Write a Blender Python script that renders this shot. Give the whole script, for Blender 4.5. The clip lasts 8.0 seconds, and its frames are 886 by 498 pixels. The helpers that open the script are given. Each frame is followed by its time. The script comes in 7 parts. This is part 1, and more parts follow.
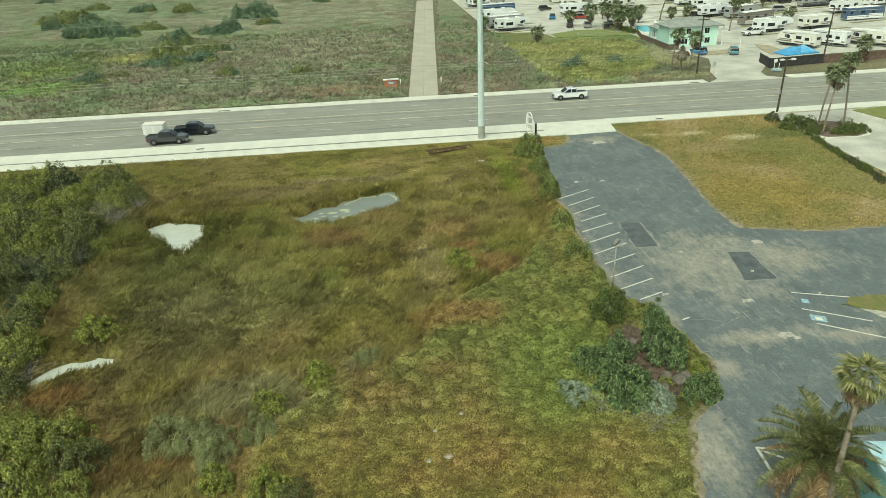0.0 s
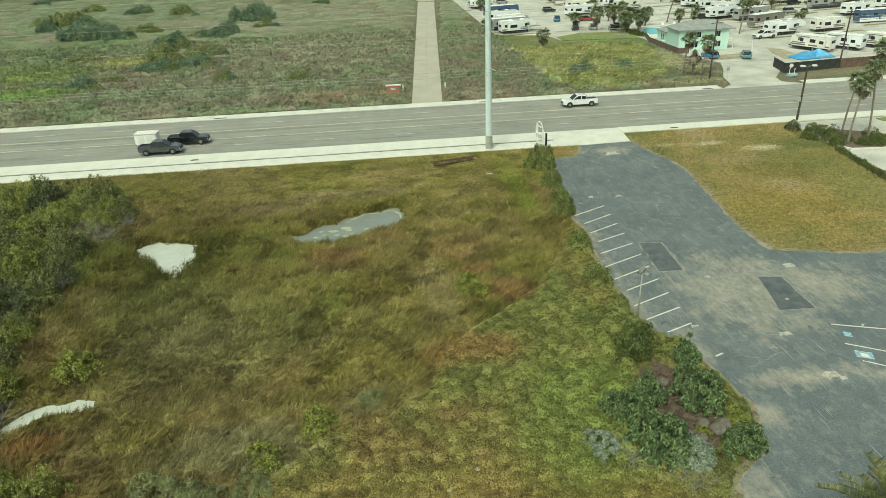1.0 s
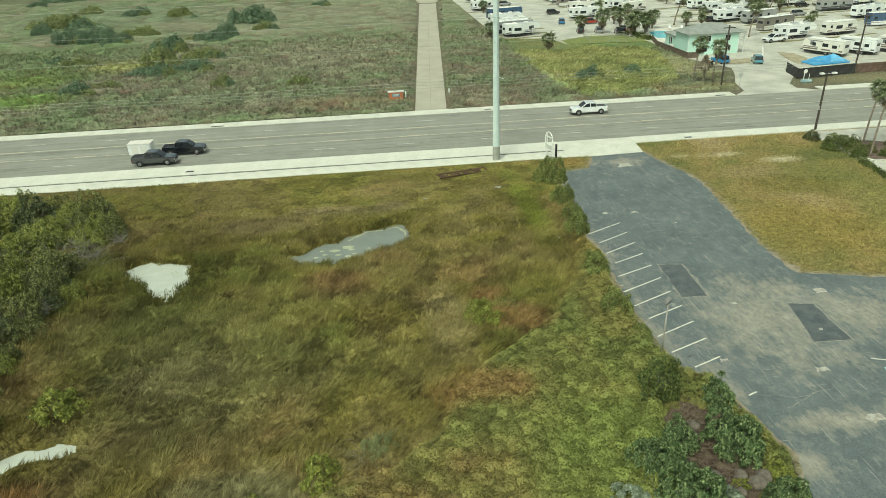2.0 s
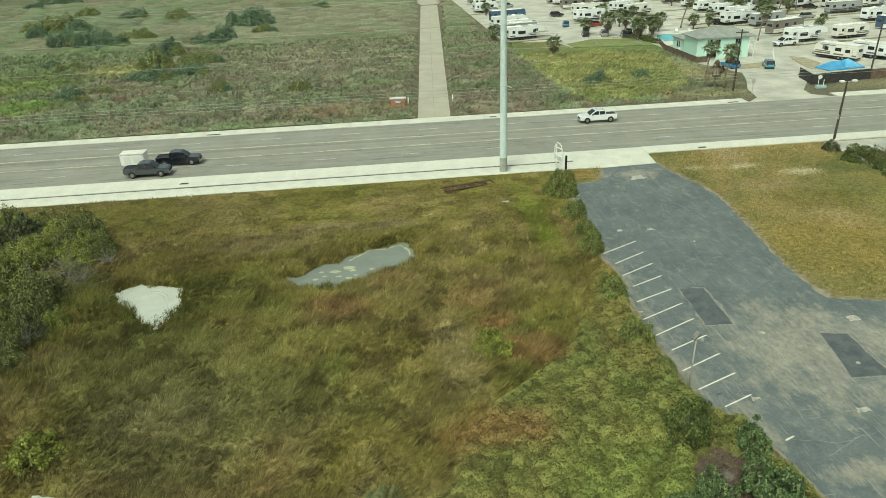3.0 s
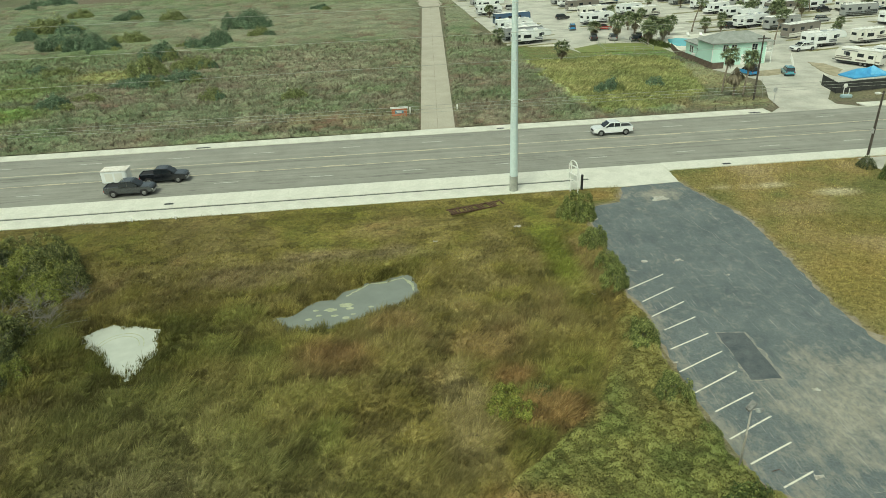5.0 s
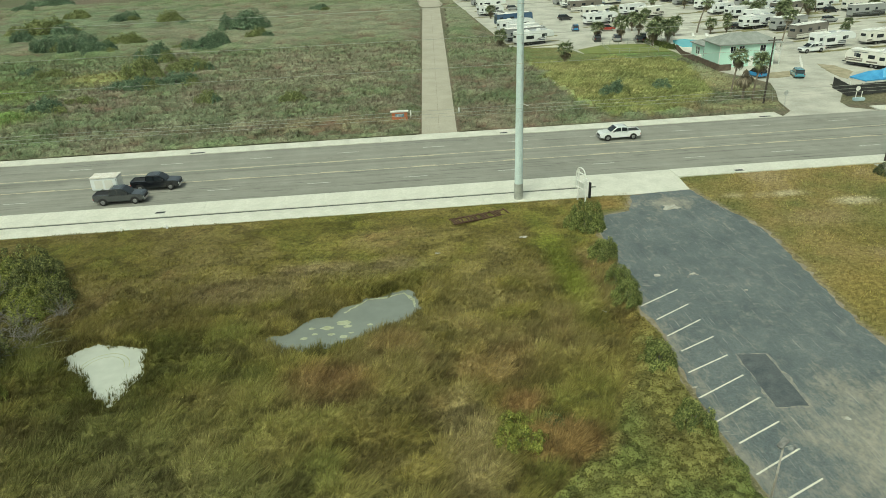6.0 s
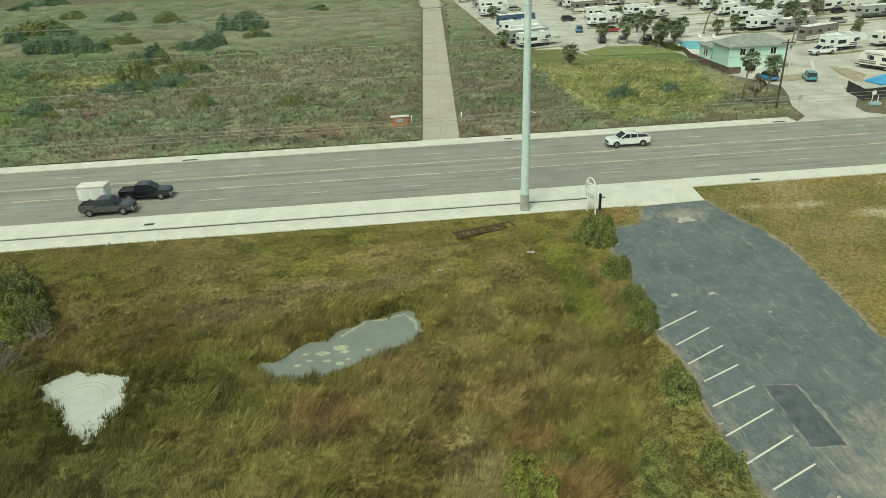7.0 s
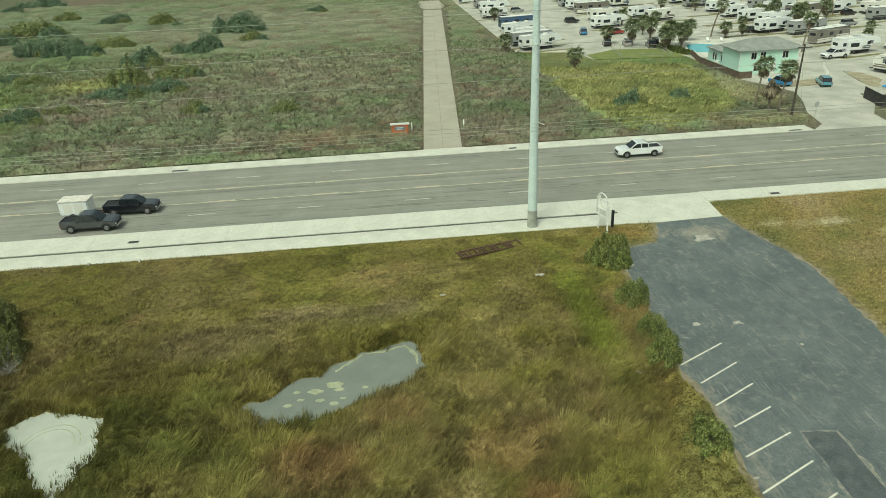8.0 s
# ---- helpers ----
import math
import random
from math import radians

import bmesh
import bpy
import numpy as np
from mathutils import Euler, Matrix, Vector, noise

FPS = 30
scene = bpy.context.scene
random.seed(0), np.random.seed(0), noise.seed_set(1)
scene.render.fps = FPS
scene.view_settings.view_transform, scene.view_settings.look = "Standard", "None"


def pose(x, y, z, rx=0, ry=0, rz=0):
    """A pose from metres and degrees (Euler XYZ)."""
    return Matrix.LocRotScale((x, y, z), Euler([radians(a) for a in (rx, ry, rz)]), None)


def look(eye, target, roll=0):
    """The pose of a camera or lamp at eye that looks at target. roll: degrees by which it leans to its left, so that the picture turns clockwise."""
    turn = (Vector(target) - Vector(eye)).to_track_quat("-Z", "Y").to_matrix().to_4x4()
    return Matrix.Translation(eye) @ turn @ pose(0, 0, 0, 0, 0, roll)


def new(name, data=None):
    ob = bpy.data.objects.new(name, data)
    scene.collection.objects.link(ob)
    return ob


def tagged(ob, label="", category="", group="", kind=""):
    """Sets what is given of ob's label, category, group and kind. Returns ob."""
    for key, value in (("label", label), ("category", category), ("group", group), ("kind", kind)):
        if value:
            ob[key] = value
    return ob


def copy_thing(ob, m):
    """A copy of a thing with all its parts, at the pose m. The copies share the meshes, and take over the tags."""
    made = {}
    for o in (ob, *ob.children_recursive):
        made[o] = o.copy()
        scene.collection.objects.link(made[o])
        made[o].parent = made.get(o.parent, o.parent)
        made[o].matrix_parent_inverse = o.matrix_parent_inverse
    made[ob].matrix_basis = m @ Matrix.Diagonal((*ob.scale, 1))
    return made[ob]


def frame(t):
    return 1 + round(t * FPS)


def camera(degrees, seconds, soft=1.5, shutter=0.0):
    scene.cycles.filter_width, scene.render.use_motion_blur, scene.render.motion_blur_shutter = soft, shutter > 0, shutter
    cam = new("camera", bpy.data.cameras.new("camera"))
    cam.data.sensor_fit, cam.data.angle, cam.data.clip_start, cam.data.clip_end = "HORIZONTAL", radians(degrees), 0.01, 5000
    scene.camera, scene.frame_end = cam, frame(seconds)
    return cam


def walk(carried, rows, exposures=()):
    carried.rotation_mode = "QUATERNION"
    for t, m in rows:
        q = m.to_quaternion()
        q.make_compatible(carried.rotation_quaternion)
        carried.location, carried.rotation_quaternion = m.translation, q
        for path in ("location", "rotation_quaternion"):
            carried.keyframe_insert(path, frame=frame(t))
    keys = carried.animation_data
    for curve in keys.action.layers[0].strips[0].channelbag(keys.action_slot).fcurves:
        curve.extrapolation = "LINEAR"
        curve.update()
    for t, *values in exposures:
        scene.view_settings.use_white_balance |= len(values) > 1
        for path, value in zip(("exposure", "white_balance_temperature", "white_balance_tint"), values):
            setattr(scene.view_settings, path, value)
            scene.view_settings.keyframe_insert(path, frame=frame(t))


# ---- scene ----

cam = camera(65.45, 8.0, soft=0.8)
PATH = [
    (0, (-14.555, -103.063, 29.135), (-10.726, -58.118, 7.565), -2.30),
    (0.5, (-14.771, -100.359, 29.193), (-10.922, -55.419, 7.616), -2.30),
    (1, (-14.907, -98.003, 29.197), (-11.046, -53.064, 7.618), -2.31),
    (1.5, (-15.040, -95.832, 29.298), (-11.177, -50.894, 7.721), -2.31),
    (3, (-15.368, -89.462, 29.645), (-11.506, -44.522, 8.070), -2.31),
    (3.5, (-15.364, -87.412, 29.681), (-11.506, -42.471, 8.108), -2.31),
    (4, (-15.299, -85.512, 29.644), (-11.443, -40.570, 8.071), -2.31),
    (4.5, (-15.261, -83.787, 29.621), (-11.406, -38.842, 8.053), -2.30),
    (6, (-15.154, -78.887, 29.301), (-11.304, -33.939, 7.741), -2.30),
    (6.5, (-15.059, -76.973, 29.161), (-11.216, -32.022, 7.604), -2.29),
    (7, (-15.012, -74.875, 29.061), (-11.176, -29.924, 7.505), -2.29),
    (7.5, (-14.899, -72.591, 28.999), (-11.063, -27.638, 7.445), -2.29),
    (8, (-14.779, -70.128, 28.979), (-10.939, -25.175, 7.429), -2.29),
]
walk(cam, [(t, look(eye, target, roll)) for t, eye, target, roll in PATH],
     [(0.0, 0.43, 6650, -15), (3.0, 0.37, 6650, -15), (8.0, 0.21, 6650, -15)])

# ---- sky and sun: thin bright overcast ----
world = bpy.data.worlds.new("sky")
scene.world = world
world.use_nodes = True
wn = world.node_tree.nodes
sky = wn.new("ShaderNodeTexSky")
sky.sky_type, sky.sun_disc = "NISHITA", False
sky.sun_elevation, sky.sun_rotation = radians(56), radians(214)
sky.air_density, sky.dust_density, sky.ozone_density = 1.0, 6.0, 0.6
pale = wn.new("ShaderNodeHueSaturation")
pale.inputs["Saturation"].default_value = 0.45
world.node_tree.links.new(sky.outputs[0], pale.inputs["Color"])
world.node_tree.links.new(pale.outputs[0], wn["Background"].inputs[0])
wn["Background"].inputs[1].default_value = 0.11
sun = new("sun", bpy.data.lights.new("sun", "SUN"))
sun.data.energy, sun.data.angle, sun.data.color = 1.2, radians(14), (1.0, 0.95, 0.86)
sun.matrix_world = look((0, 0, 60), (22, 33, 0))

# ---- materials ----
def material(name, rough=0.8, spec=0.3, metal=0.0):
    m = bpy.data.materials.new(name)
    m.use_nodes = True
    b = m.node_tree.nodes["Principled BSDF"]
    b.inputs["Roughness"].default_value = rough
    b.inputs["Specular IOR Level"].default_value = spec
    b.inputs["Metallic"].default_value = metal
    return m, m.node_tree.nodes, m.node_tree.links, b


def noise_node(n, l, scale, detail=4.0, rough=0.6, space="Object", stretch=None):
    tc = n.new("ShaderNodeTexCoord")
    out = tc.outputs[space]
    if stretch:
        mp = n.new("ShaderNodeMapping")
        mp.inputs["Scale"].default_value = stretch
        l.new(out, mp.inputs[0])
        out = mp.outputs[0]
    t = n.new("ShaderNodeTexNoise")
    t.inputs["Scale"].default_value, t.inputs["Detail"].default_value, t.inputs["Roughness"].default_value = scale, detail, rough
    l.new(out, t.inputs["Vector"])
    return t.outputs["Fac"]


def ramp(n, l, fac, stops):
    r = n.new("ShaderNodeValToRGB")
    e = r.color_ramp.elements
    e[0].position, e[0].color = stops[0][0], (*stops[0][1], 1)
    e[1].position, e[1].color = stops[-1][0], (*stops[-1][1], 1)
    for p, c in stops[1:-1]:
        k = e.new(p)
        k.color = (*c, 1)
    l.new(fac, r.inputs[0])
    return r.outputs[0]


def mix(n, l, a, b, fac, mode="MIX"):
    m = n.new("ShaderNodeMix")
    m.data_type, m.blend_type = "RGBA", mode
    for v, s in ((fac, m.inputs[0]), (a, m.inputs[6]), (b, m.inputs[7])):
        if isinstance(v, (int, float)):
            s.default_value = v
        elif isinstance(v, tuple):
            s.default_value = (*v, 1)
        else:
            l.new(v, s)
    return m.outputs[2]


def bump(n, l, b, height, strength=0.3, dist=0.05):
    k = n.new("ShaderNodeBump")
    k.inputs["Strength"].default_value, k.inputs["Distance"].default_value = strength, dist
    l.new(height, k.inputs["Height"])
    l.new(k.outputs[0], b.inputs["Normal"])


def grey(v):
    return (v, v, v)


def mottled(name, c1, c2, scale=2.0, fine=25.0, rough=0.8, spec=0.3, metal=0.0, depth=0.02, amount=0.35):
    """Two tones that drift into one another, with a fine grain on top."""
    m, n, l, b = material(name, rough, spec, metal)
    big = ramp(n, l, noise_node(n, l, scale), [(0.35, c1), (0.65, c2)])
    g = noise_node(n, l, fine, 6)
    col = mix(n, l, big, ramp(n, l, g, [(0.3, grey(0.55)), (0.7, grey(1.25))]), amount, "MULTIPLY")
    l.new(col, b.inputs["Base Color"])
    bump(n, l, b, g, 0.3, depth)
    return m


def thin(m, n, l, b, colour, share=0.35):
    """Lets some light through a thin leaf."""
    tr = n.new("ShaderNodeBsdfTranslucent")
    l.new(colour, tr.inputs[0])
    mx = n.new("ShaderNodeMixShader")
    mx.inputs[0].default_value = share
    l.new(b.outputs[0], mx.inputs[1])
    l.new(tr.outputs[0], mx.inputs[2])
    l.new(mx.outputs[0], n["Material Output"].inputs[0])


def tinted(name, rough=0.85, spec=0.15, spread=(0.62, 1.35), ground=False):
    """Plant matter that takes its species' colour from the mesh."""
    m, n, l, b = material(name, rough, spec)
    a = n.new("ShaderNodeAttribute")
    a.attribute_name = "tint"
    if ground:
        f1, f2 = noise_node(n, l, 2.1, 8, 0.75), noise_node(n, l, 9.0, 6)
        c = mix(n, l, a.outputs[0], ramp(n, l, f1, [(0.34, (0.45, 0.42, 0.38)), (0.66, (1.45, 1.42, 1.34))]), 1.0, "MULTIPLY")
        c = mix(n, l, c, ramp(n, l, f2, [(0.3, grey(0.5)), (0.7, grey(1.4))]), 0.8, "MULTIPLY")
        bump(n, l, b, f2, 0.8, 0.15)
    else:
        g = n.new("ShaderNodeNewGeometry")
        r = ramp(n, l, g.outputs["Random Per Island"], [(0.0, grey(spread[0])), (1.0, grey(spread[1]))])
        c = mix(n, l, a.outputs[0], r, 1.0, "MULTIPLY")
        thin(m, n, l, b, c)
    l.new(c, b.inputs["Base Color"])
    return m


def leafy(name, dark, mid, light, rough=0.6, spec=0.3):
    m, n, l, b = material(name, rough, spec)
    g = n.new("ShaderNodeNewGeometry")
    c = ramp(n, l, g.outputs["Random Per Island"], [(0.0, dark), (0.55, mid), (1.0, light)])
    c = mix(n, l, c, ramp(n, l, noise_node(n, l, 1.1, 2), [(0.3, grey(0.75)), (0.7, grey(1.25))]), 1.0, "MULTIPLY")
    l.new(c, b.inputs["Base Color"])
    thin(m, n, l, b, c)
    return m


def asphalt_lot():
    m, n, l, b = material("lot_asphalt", 0.85, 0.25)
    tc = n.new("ShaderNodeTexCoord")
    sep = n.new("ShaderNodeSeparateXYZ")
    l.new(tc.outputs["Object"], sep.inputs[0])

    def calc(op, a, c):
        q = n.new("ShaderNodeMath")
        q.operation = op
        for v, k in ((a, q.inputs[0]), (c, q.inputs[1])):
            if isinstance(v, (int, float)):
                k.default_value = v
            else:
                l.new(v, k)
        return q.outputs[0]

    def spot(cx, cy, rx, ry):
        """1 in the middle of an ellipse, 0 from its rim outwards."""
        u = calc("DIVIDE", calc("SUBTRACT", sep.outputs[0], cx), rx)
        v = calc("DIVIDE", calc("SUBTRACT", sep.outputs[1], cy), ry)
        q = calc("SQRT", calc("ADD", calc("MULTIPLY", u, u), calc("MULTIPLY", v, v)), 0)
        return calc("MAXIMUM", calc("SUBTRACT", 1.25, calc("MULTIPLY", q, 1.25)), 0.0)

    base = ramp(n, l, noise_node(n, l, 0.22, 6, 0.65), [(0.3, (0.094, 0.114, 0.119)), (0.7, (0.148, 0.167, 0.166))])
    g = noise_node(n, l, 11, 8, 0.75)
    base = mix(n, l, base, ramp(n, l, g, [(0.3, grey(0.42)), (0.75, grey(1.68))]), 0.8, "MULTIPLY")
    # darker tar where the surface is still closed
    base = mix(n, l, base, (0.075, 0.09, 0.1), ramp(n, l, noise_node(n, l, 0.5, 8, 0.7, stretch=(1.4, 0.6, 1)), [(0.52, grey(0)), (0.66, grey(0.55))]))
    # blotches and scuffs where it is worn
    for sc, lo, hi, amt in (((1.0, 0.8, 1), 0.52, 0.68, 0.5), ((3.0, 0.45, 1), 0.58, 0.69, 0.45), ((0.5, 3.2, 1), 0.61, 0.71, 0.4), ((5, 4, 1), 0.58, 0.7, 0.45)):
        w = noise_node(n, l, 1.0, 9, 0.75, stretch=sc)
        base = mix(n, l, base, (0.30, 0.285, 0.24), ramp(n, l, w, [(lo, grey(0)), (hi, grey(amt))]))
    # sand worn through: a broad field half way down, the west edge, the mouth and the south-west corner
    zone = spot(14.0, -50.0, 8.5, 10.0)
    for q in ((21.5, -49.5, 7, 4.5), (17.5, -45.5, 4, 3.0), (13.0, -61.8, 7, 1.8), (15.5, -10.5, 5, 3.0), (3.2, -73.0, 3.2, 6.5), (8.0, -65.0, 3.0, 2.2), (19.2, -62.5, 4, 1.6), (6.4, -57.5, 2.4, 4.0)):
        zone = calc("MAXIMUM", zone, spot(*q))
    west = calc("SUBTRACT", 1.0, calc("MULTIPLY", calc("ABSOLUTE", calc("SUBTRACT", sep.outputs[0], 5.0), 0), 0.5))
    zone = calc("MAXIMUM", zone, calc("MULTIPLY", calc("MAXIMUM", west, 0.0), 0.55))
    rag = mix(n, l, noise_node(n, l, 0.3, 12, 0.78, stretch=(1.0, 0.8, 1)), noise_node(n, l, 0.9, 9, 0.75, stretch=(2.0, 0.45, 1)), 0.4)
    rag = calc("ADD", calc("MULTIPLY", calc("SUBTRACT", rag, 0.5), 1.5), 0.5)
    amount = calc("ADD", calc("MULTIPLY", zone, 0.265), rag)
    worn = ramp(n, l, amount, [(0.58, grey(0)), (0.64, grey(0.4)), (0.72, grey(0.75)), (0.84, grey(0.95))])
    gaps = ramp(n, l, noise_node(n, l, 2.2, 10, 0.8, stretch=(1.5, 0.8, 1)), [(0.36, grey(0.25)), (0.56, grey(1.0))])
    sandy = ramp(n, l, noise_node(n, l, 0.8, 8, 0.7), [(0.3, (0.24, 0.222, 0.175)), (0.7, (0.37, 0.345, 0.28))])
    base = mix(n, l, base, sandy, mix(n, l, worn, gaps, 1.0, "MULTIPLY"))
    # thin scraped lines down the lot
    for sc, lo in (((7.0, 0.25, 1), 0.63), ((0.35, 6.0, 1), 0.655)):
        w = noise_node(n, l, 1.0, 5, 0.6, stretch=sc)
        base = mix(n, l, base, (0.36, 0.345, 0.3), ramp(n, l, w, [(lo, grey(0)), (lo + 0.04, grey(0.6))]))
    l.new(base, b.inputs["Base Color"])
    bump(n, l, b, g, 0.4, 0.02)
    return m


def asphalt_road():
    m, n, l, b = material("road_asphalt", 0.8, 0.3)
    base = ramp(n, l, noise_node(n, l, 0.5, 5, stretch=(0.012, 1.5, 1)), [(0.3, (0.205, 0.203, 0.175)), (0.7, (0.305, 0.30, 0.258))])
    base = mix(n, l, base, ramp(n, l, noise_node(n, l, 0.25, 6, 0.7), [(0.3, grey(0.85)), (0.7, grey(1.12))]), 1.0, "MULTIPLY")
    g = noise_node(n, l, 20, 6)
    base = mix(n, l, base, ramp(n, l, g, [(0.3, grey(0.8)), (0.7, grey(1.2))]), 0.6, "MULTIPLY")
    # long thin tar seams
    sm = noise_node(n, l, 1.0, 3, 0.5, stretch=(0.012, 0.55, 1))
    base = mix(n, l, base, (0.09, 0.09, 0.08), ramp(n, l, sm, [(0.494, grey(0)), (0.5, grey(0.8)), (0.506, grey(0))]))
    l.new(base, b.inputs["Base Color"])
    bump(n, l, b, g, 0.3, 0.01)
    return m


def worn_paint(name, colour, under, keep=0.62):
    m, n, l, b = material(name, 0.7, 0.3)
    f = ramp(n, l, noise_node(n, l, 3.0, 8, 0.75), [(keep - 0.12, grey(1)), (keep + 0.06, grey(0.15))])
    l.new(mix(n, l, under, colour, f), b.inputs["Base Color"])
    return m


def glass_dark():
    m, n, l, b = material("window_glass", 0.08, 0.5)
    b.inputs["Base Color"].default_value = (0.02, 0.025, 0.03, 1)
    return m


def water_mat(name, colour, rough):
    m, n, l, b = material(name, rough, 0.5)
    b.inputs["IOR"].default_value = 1.33
    c = ramp(n, l, noise_node(n, l, 0.5, 5), [(0.3, tuple(0.8 * v for v in colour)), (0.7, colour)])
    l.new(c, b.inputs["Base Color"])
    w = noise_node(n, l, 1.6, 3)
    bump(n, l, b, w, 0.06, 0.05)
    return m


GROUND = tinted("soil_and_turf", ground=True)
GRASS = tinted("grass_blades", spread=(0.74, 1.26))
COVER = tinted("cover_leaves", 0.65, 0.3, (0.86, 1.14))
LOT = asphalt_lot()
ROAD = asphalt_road()
PATCH = mottled("patch_asphalt", (0.075, 0.088, 0.094), (0.12, 0.132, 0.134), 1.1, 14, amount=0.8)
SAND = mottled("edge_sand", (0.2, 0.17, 0.115), (0.32, 0.28, 0.21), 0.9, 9, 0.95)
CONCRETE = mottled("pale_concrete", (0.54, 0.535, 0.46), (0.64, 0.63, 0.55), 0.35, 6, 0.85)
PATHCON = mottled("tan_concrete", (0.37, 0.345, 0.275), (0.43, 0.40, 0.325), 0.2, 5, 0.9)
PARKCON = mottled("park_concrete", (0.37, 0.36, 0.31), (0.53, 0.515, 0.445), 0.2, 3.5, 0.9)
DRIFT = worn_paint("drifted_sand", (0.31, 0.285, 0.225), (0.14, 0.152, 0.15), 0.5)
WHITELINE = worn_paint("white_line_paint", (0.64, 0.62, 0.52), (0.15, 0.16, 0.155), 0.64)
ROADLINE = worn_paint("road_line_paint", (0.6, 0.6, 0.54), (0.24, 0.235, 0.2), 0.6)
YELLOW = worn_paint("yellow_line_paint", (0.62, 0.53, 0.36), (0.26, 0.255, 0.215), 0.62)
BLUEPAINT = worn_paint("blue_bay_paint", (0.32, 0.52, 0.6), (0.16, 0.18, 0.18), 0.55)
GALV = mottled("pale_galvanised_steel", (0.56, 0.66, 0.65), (0.63, 0.73, 0.71), 0.8, 8, 0.5, 0.4, 0.0, 0.002)
SLEEVE = mottled("weathered_sleeve", (0.31, 0.32, 0.28), (0.42, 0.43, 0.38), 1.5, 9, 0.9)
WOODPOLE = mottled("dark_pole_timber", (0.05, 0.042, 0.035), (0.1, 0.085, 0.07), 2, 14, 0.9)
RUST = mottled("rusty_steel", (0.07, 0.04, 0.028), (0.13, 0.08, 0.055), 3, 20, 0.9)
WIRE = mottled("wire_strand", (0.33, 0.34, 0.30), (0.40, 0.41, 0.36), 1, 5, 0.5)
GLASS = glass_dark()
TYRE = mottled("tyre_rubber", (0.018, 0.018, 0.018), (0.03, 0.03, 0.03), 3, 20)
CHROME = mottled("bright_metal", (0.5, 0.5, 0.5), (0.6, 0.6, 0.6), 3, 20, 0.3, 0.5, 0.7)
BLACKPL = mottled("black_plastic", (0.015, 0.015, 0.016), (0.03, 0.03, 0.032), 3, 20, 0.6)
# reflection of the bright sky is put into this pale base colour
SKYWATER = water_mat("pale_pond_water", (0.5, 0.52, 0.45), 0.1)
GREYWATER = water_mat("grey_pond_water", (0.22, 0.24, 0.21), 0.08)
POOLWATER = water_mat("pool_water", (0.15, 0.55, 0.62), 0.06)
SCUM = mottled("pond_scum", (0.3, 0.32, 0.2), (0.42, 0.43, 0.3), 3, 15)
RUBBLE = mottled("pale_rubble", (0.31, 0.29, 0.24), (0.5, 0.48, 0.42), 3, 14, 0.9, amount=0.6)
MULCH = mottled("dead_brush", (0.10, 0.07, 0.055), (0.2, 0.15, 0.12), 2.5, 14, 0.95, depth=0.1)
TWIG = mottled("grey_twigs", (0.19, 0.18, 0.16), (0.32, 0.30, 0.27), 2, 15, 0.9)
TRUNK = mottled("palm_bark", (0.16, 0.13, 0.10), (0.27, 0.23, 0.18), 3, 12, 0.95, depth=0.05)
FROND = leafy("palm_frond", (0.125, 0.142, 0.057), (0.239, 0.244, 0.097), (0.431, 0.391, 0.181))
FRONDDRY = leafy("dry_palm_frond", (0.176, 0.119, 0.060), (0.297, 0.206, 0.108), (0.459, 0.338, 0.192))
FRONDPARK = leafy("park_palm_frond", (0.078, 0.104, 0.055), (0.176, 0.209, 0.108), (0.338, 0.365, 0.189))
SKIRTPARK = leafy("park_palm_skirt", (0.12, 0.102, 0.072), (0.204, 0.174, 0.12), (0.312, 0.27, 0.192))
FEATHER = leafy("date_palm_frond", (0.075, 0.09, 0.035), (0.165, 0.18, 0.07), (0.34, 0.32, 0.15))
LEAF_GREEN = leafy("shrub_leaf_green", (0.04, 0.058, 0.018), (0.112, 0.146, 0.044), (0.28, 0.31, 0.092))
LEAF_OLIVE = leafy("shrub_leaf_olive", (0.047, 0.058, 0.024), (0.15, 0.166, 0.061), (0.36, 0.367, 0.136))
LEAF_YELLOW = leafy("shrub_leaf_yellow", (0.09, 0.12, 0.03), (0.25, 0.27, 0.06), (0.42, 0.42, 0.10))
LEAF_GREY = leafy("shrub_leaf_grey", (0.136, 0.176, 0.112), (0.272, 0.323, 0.23), (0.475, 0.522, 0.418))
LEAF_BROAD = leafy("shrub_leaf_broad", (0.035, 0.058, 0.022), (0.12, 0.178, 0.072), (0.33, 0.4, 0.185))
# far bushes: paler and bluer leaf tones, with distance haze in the colour
LEAF_FAR = leafy("shrub_leaf_far", (0.08, 0.125, 0.08), (0.15, 0.215, 0.13), (0.27, 0.35, 0.215))
LEAF_DARK = leafy("shrub_leaf_dark", (0.028, 0.037, 0.017), (0.094, 0.11, 0.05), (0.238, 0.258, 0.119))
LEAF_GOLD = leafy("shrub_leaf_gold", (0.079, 0.099, 0.026), (0.266, 0.295, 0.077), (0.433, 0.421, 0.117))
LEAF_MOUND = leafy("mound_leaf", (0.15, 0.17, 0.07), (0.25, 0.27, 0.12), (0.36, 0.36, 0.19))
LEAF_SIDE = leafy("shrub_leaf_side", (0.055, 0.072, 0.024), (0.19, 0.225, 0.07), (0.42, 0.44, 0.15))
LEAF_FLAT = leafy("shrub_leaf_flat", (0.12, 0.14, 0.05), (0.22, 0.25, 0.1), (0.36, 0.38, 0.17))
MINT = mottled("mint_siding", (0.49, 0.70, 0.60), (0.53, 0.75, 0.65), 0.4, 4, 0.7, amount=0.1)
TURQ = mottled("turquoise_stucco", (0.34, 0.68, 0.70), (0.40, 0.74, 0.76), 0.5, 8, 0.85)
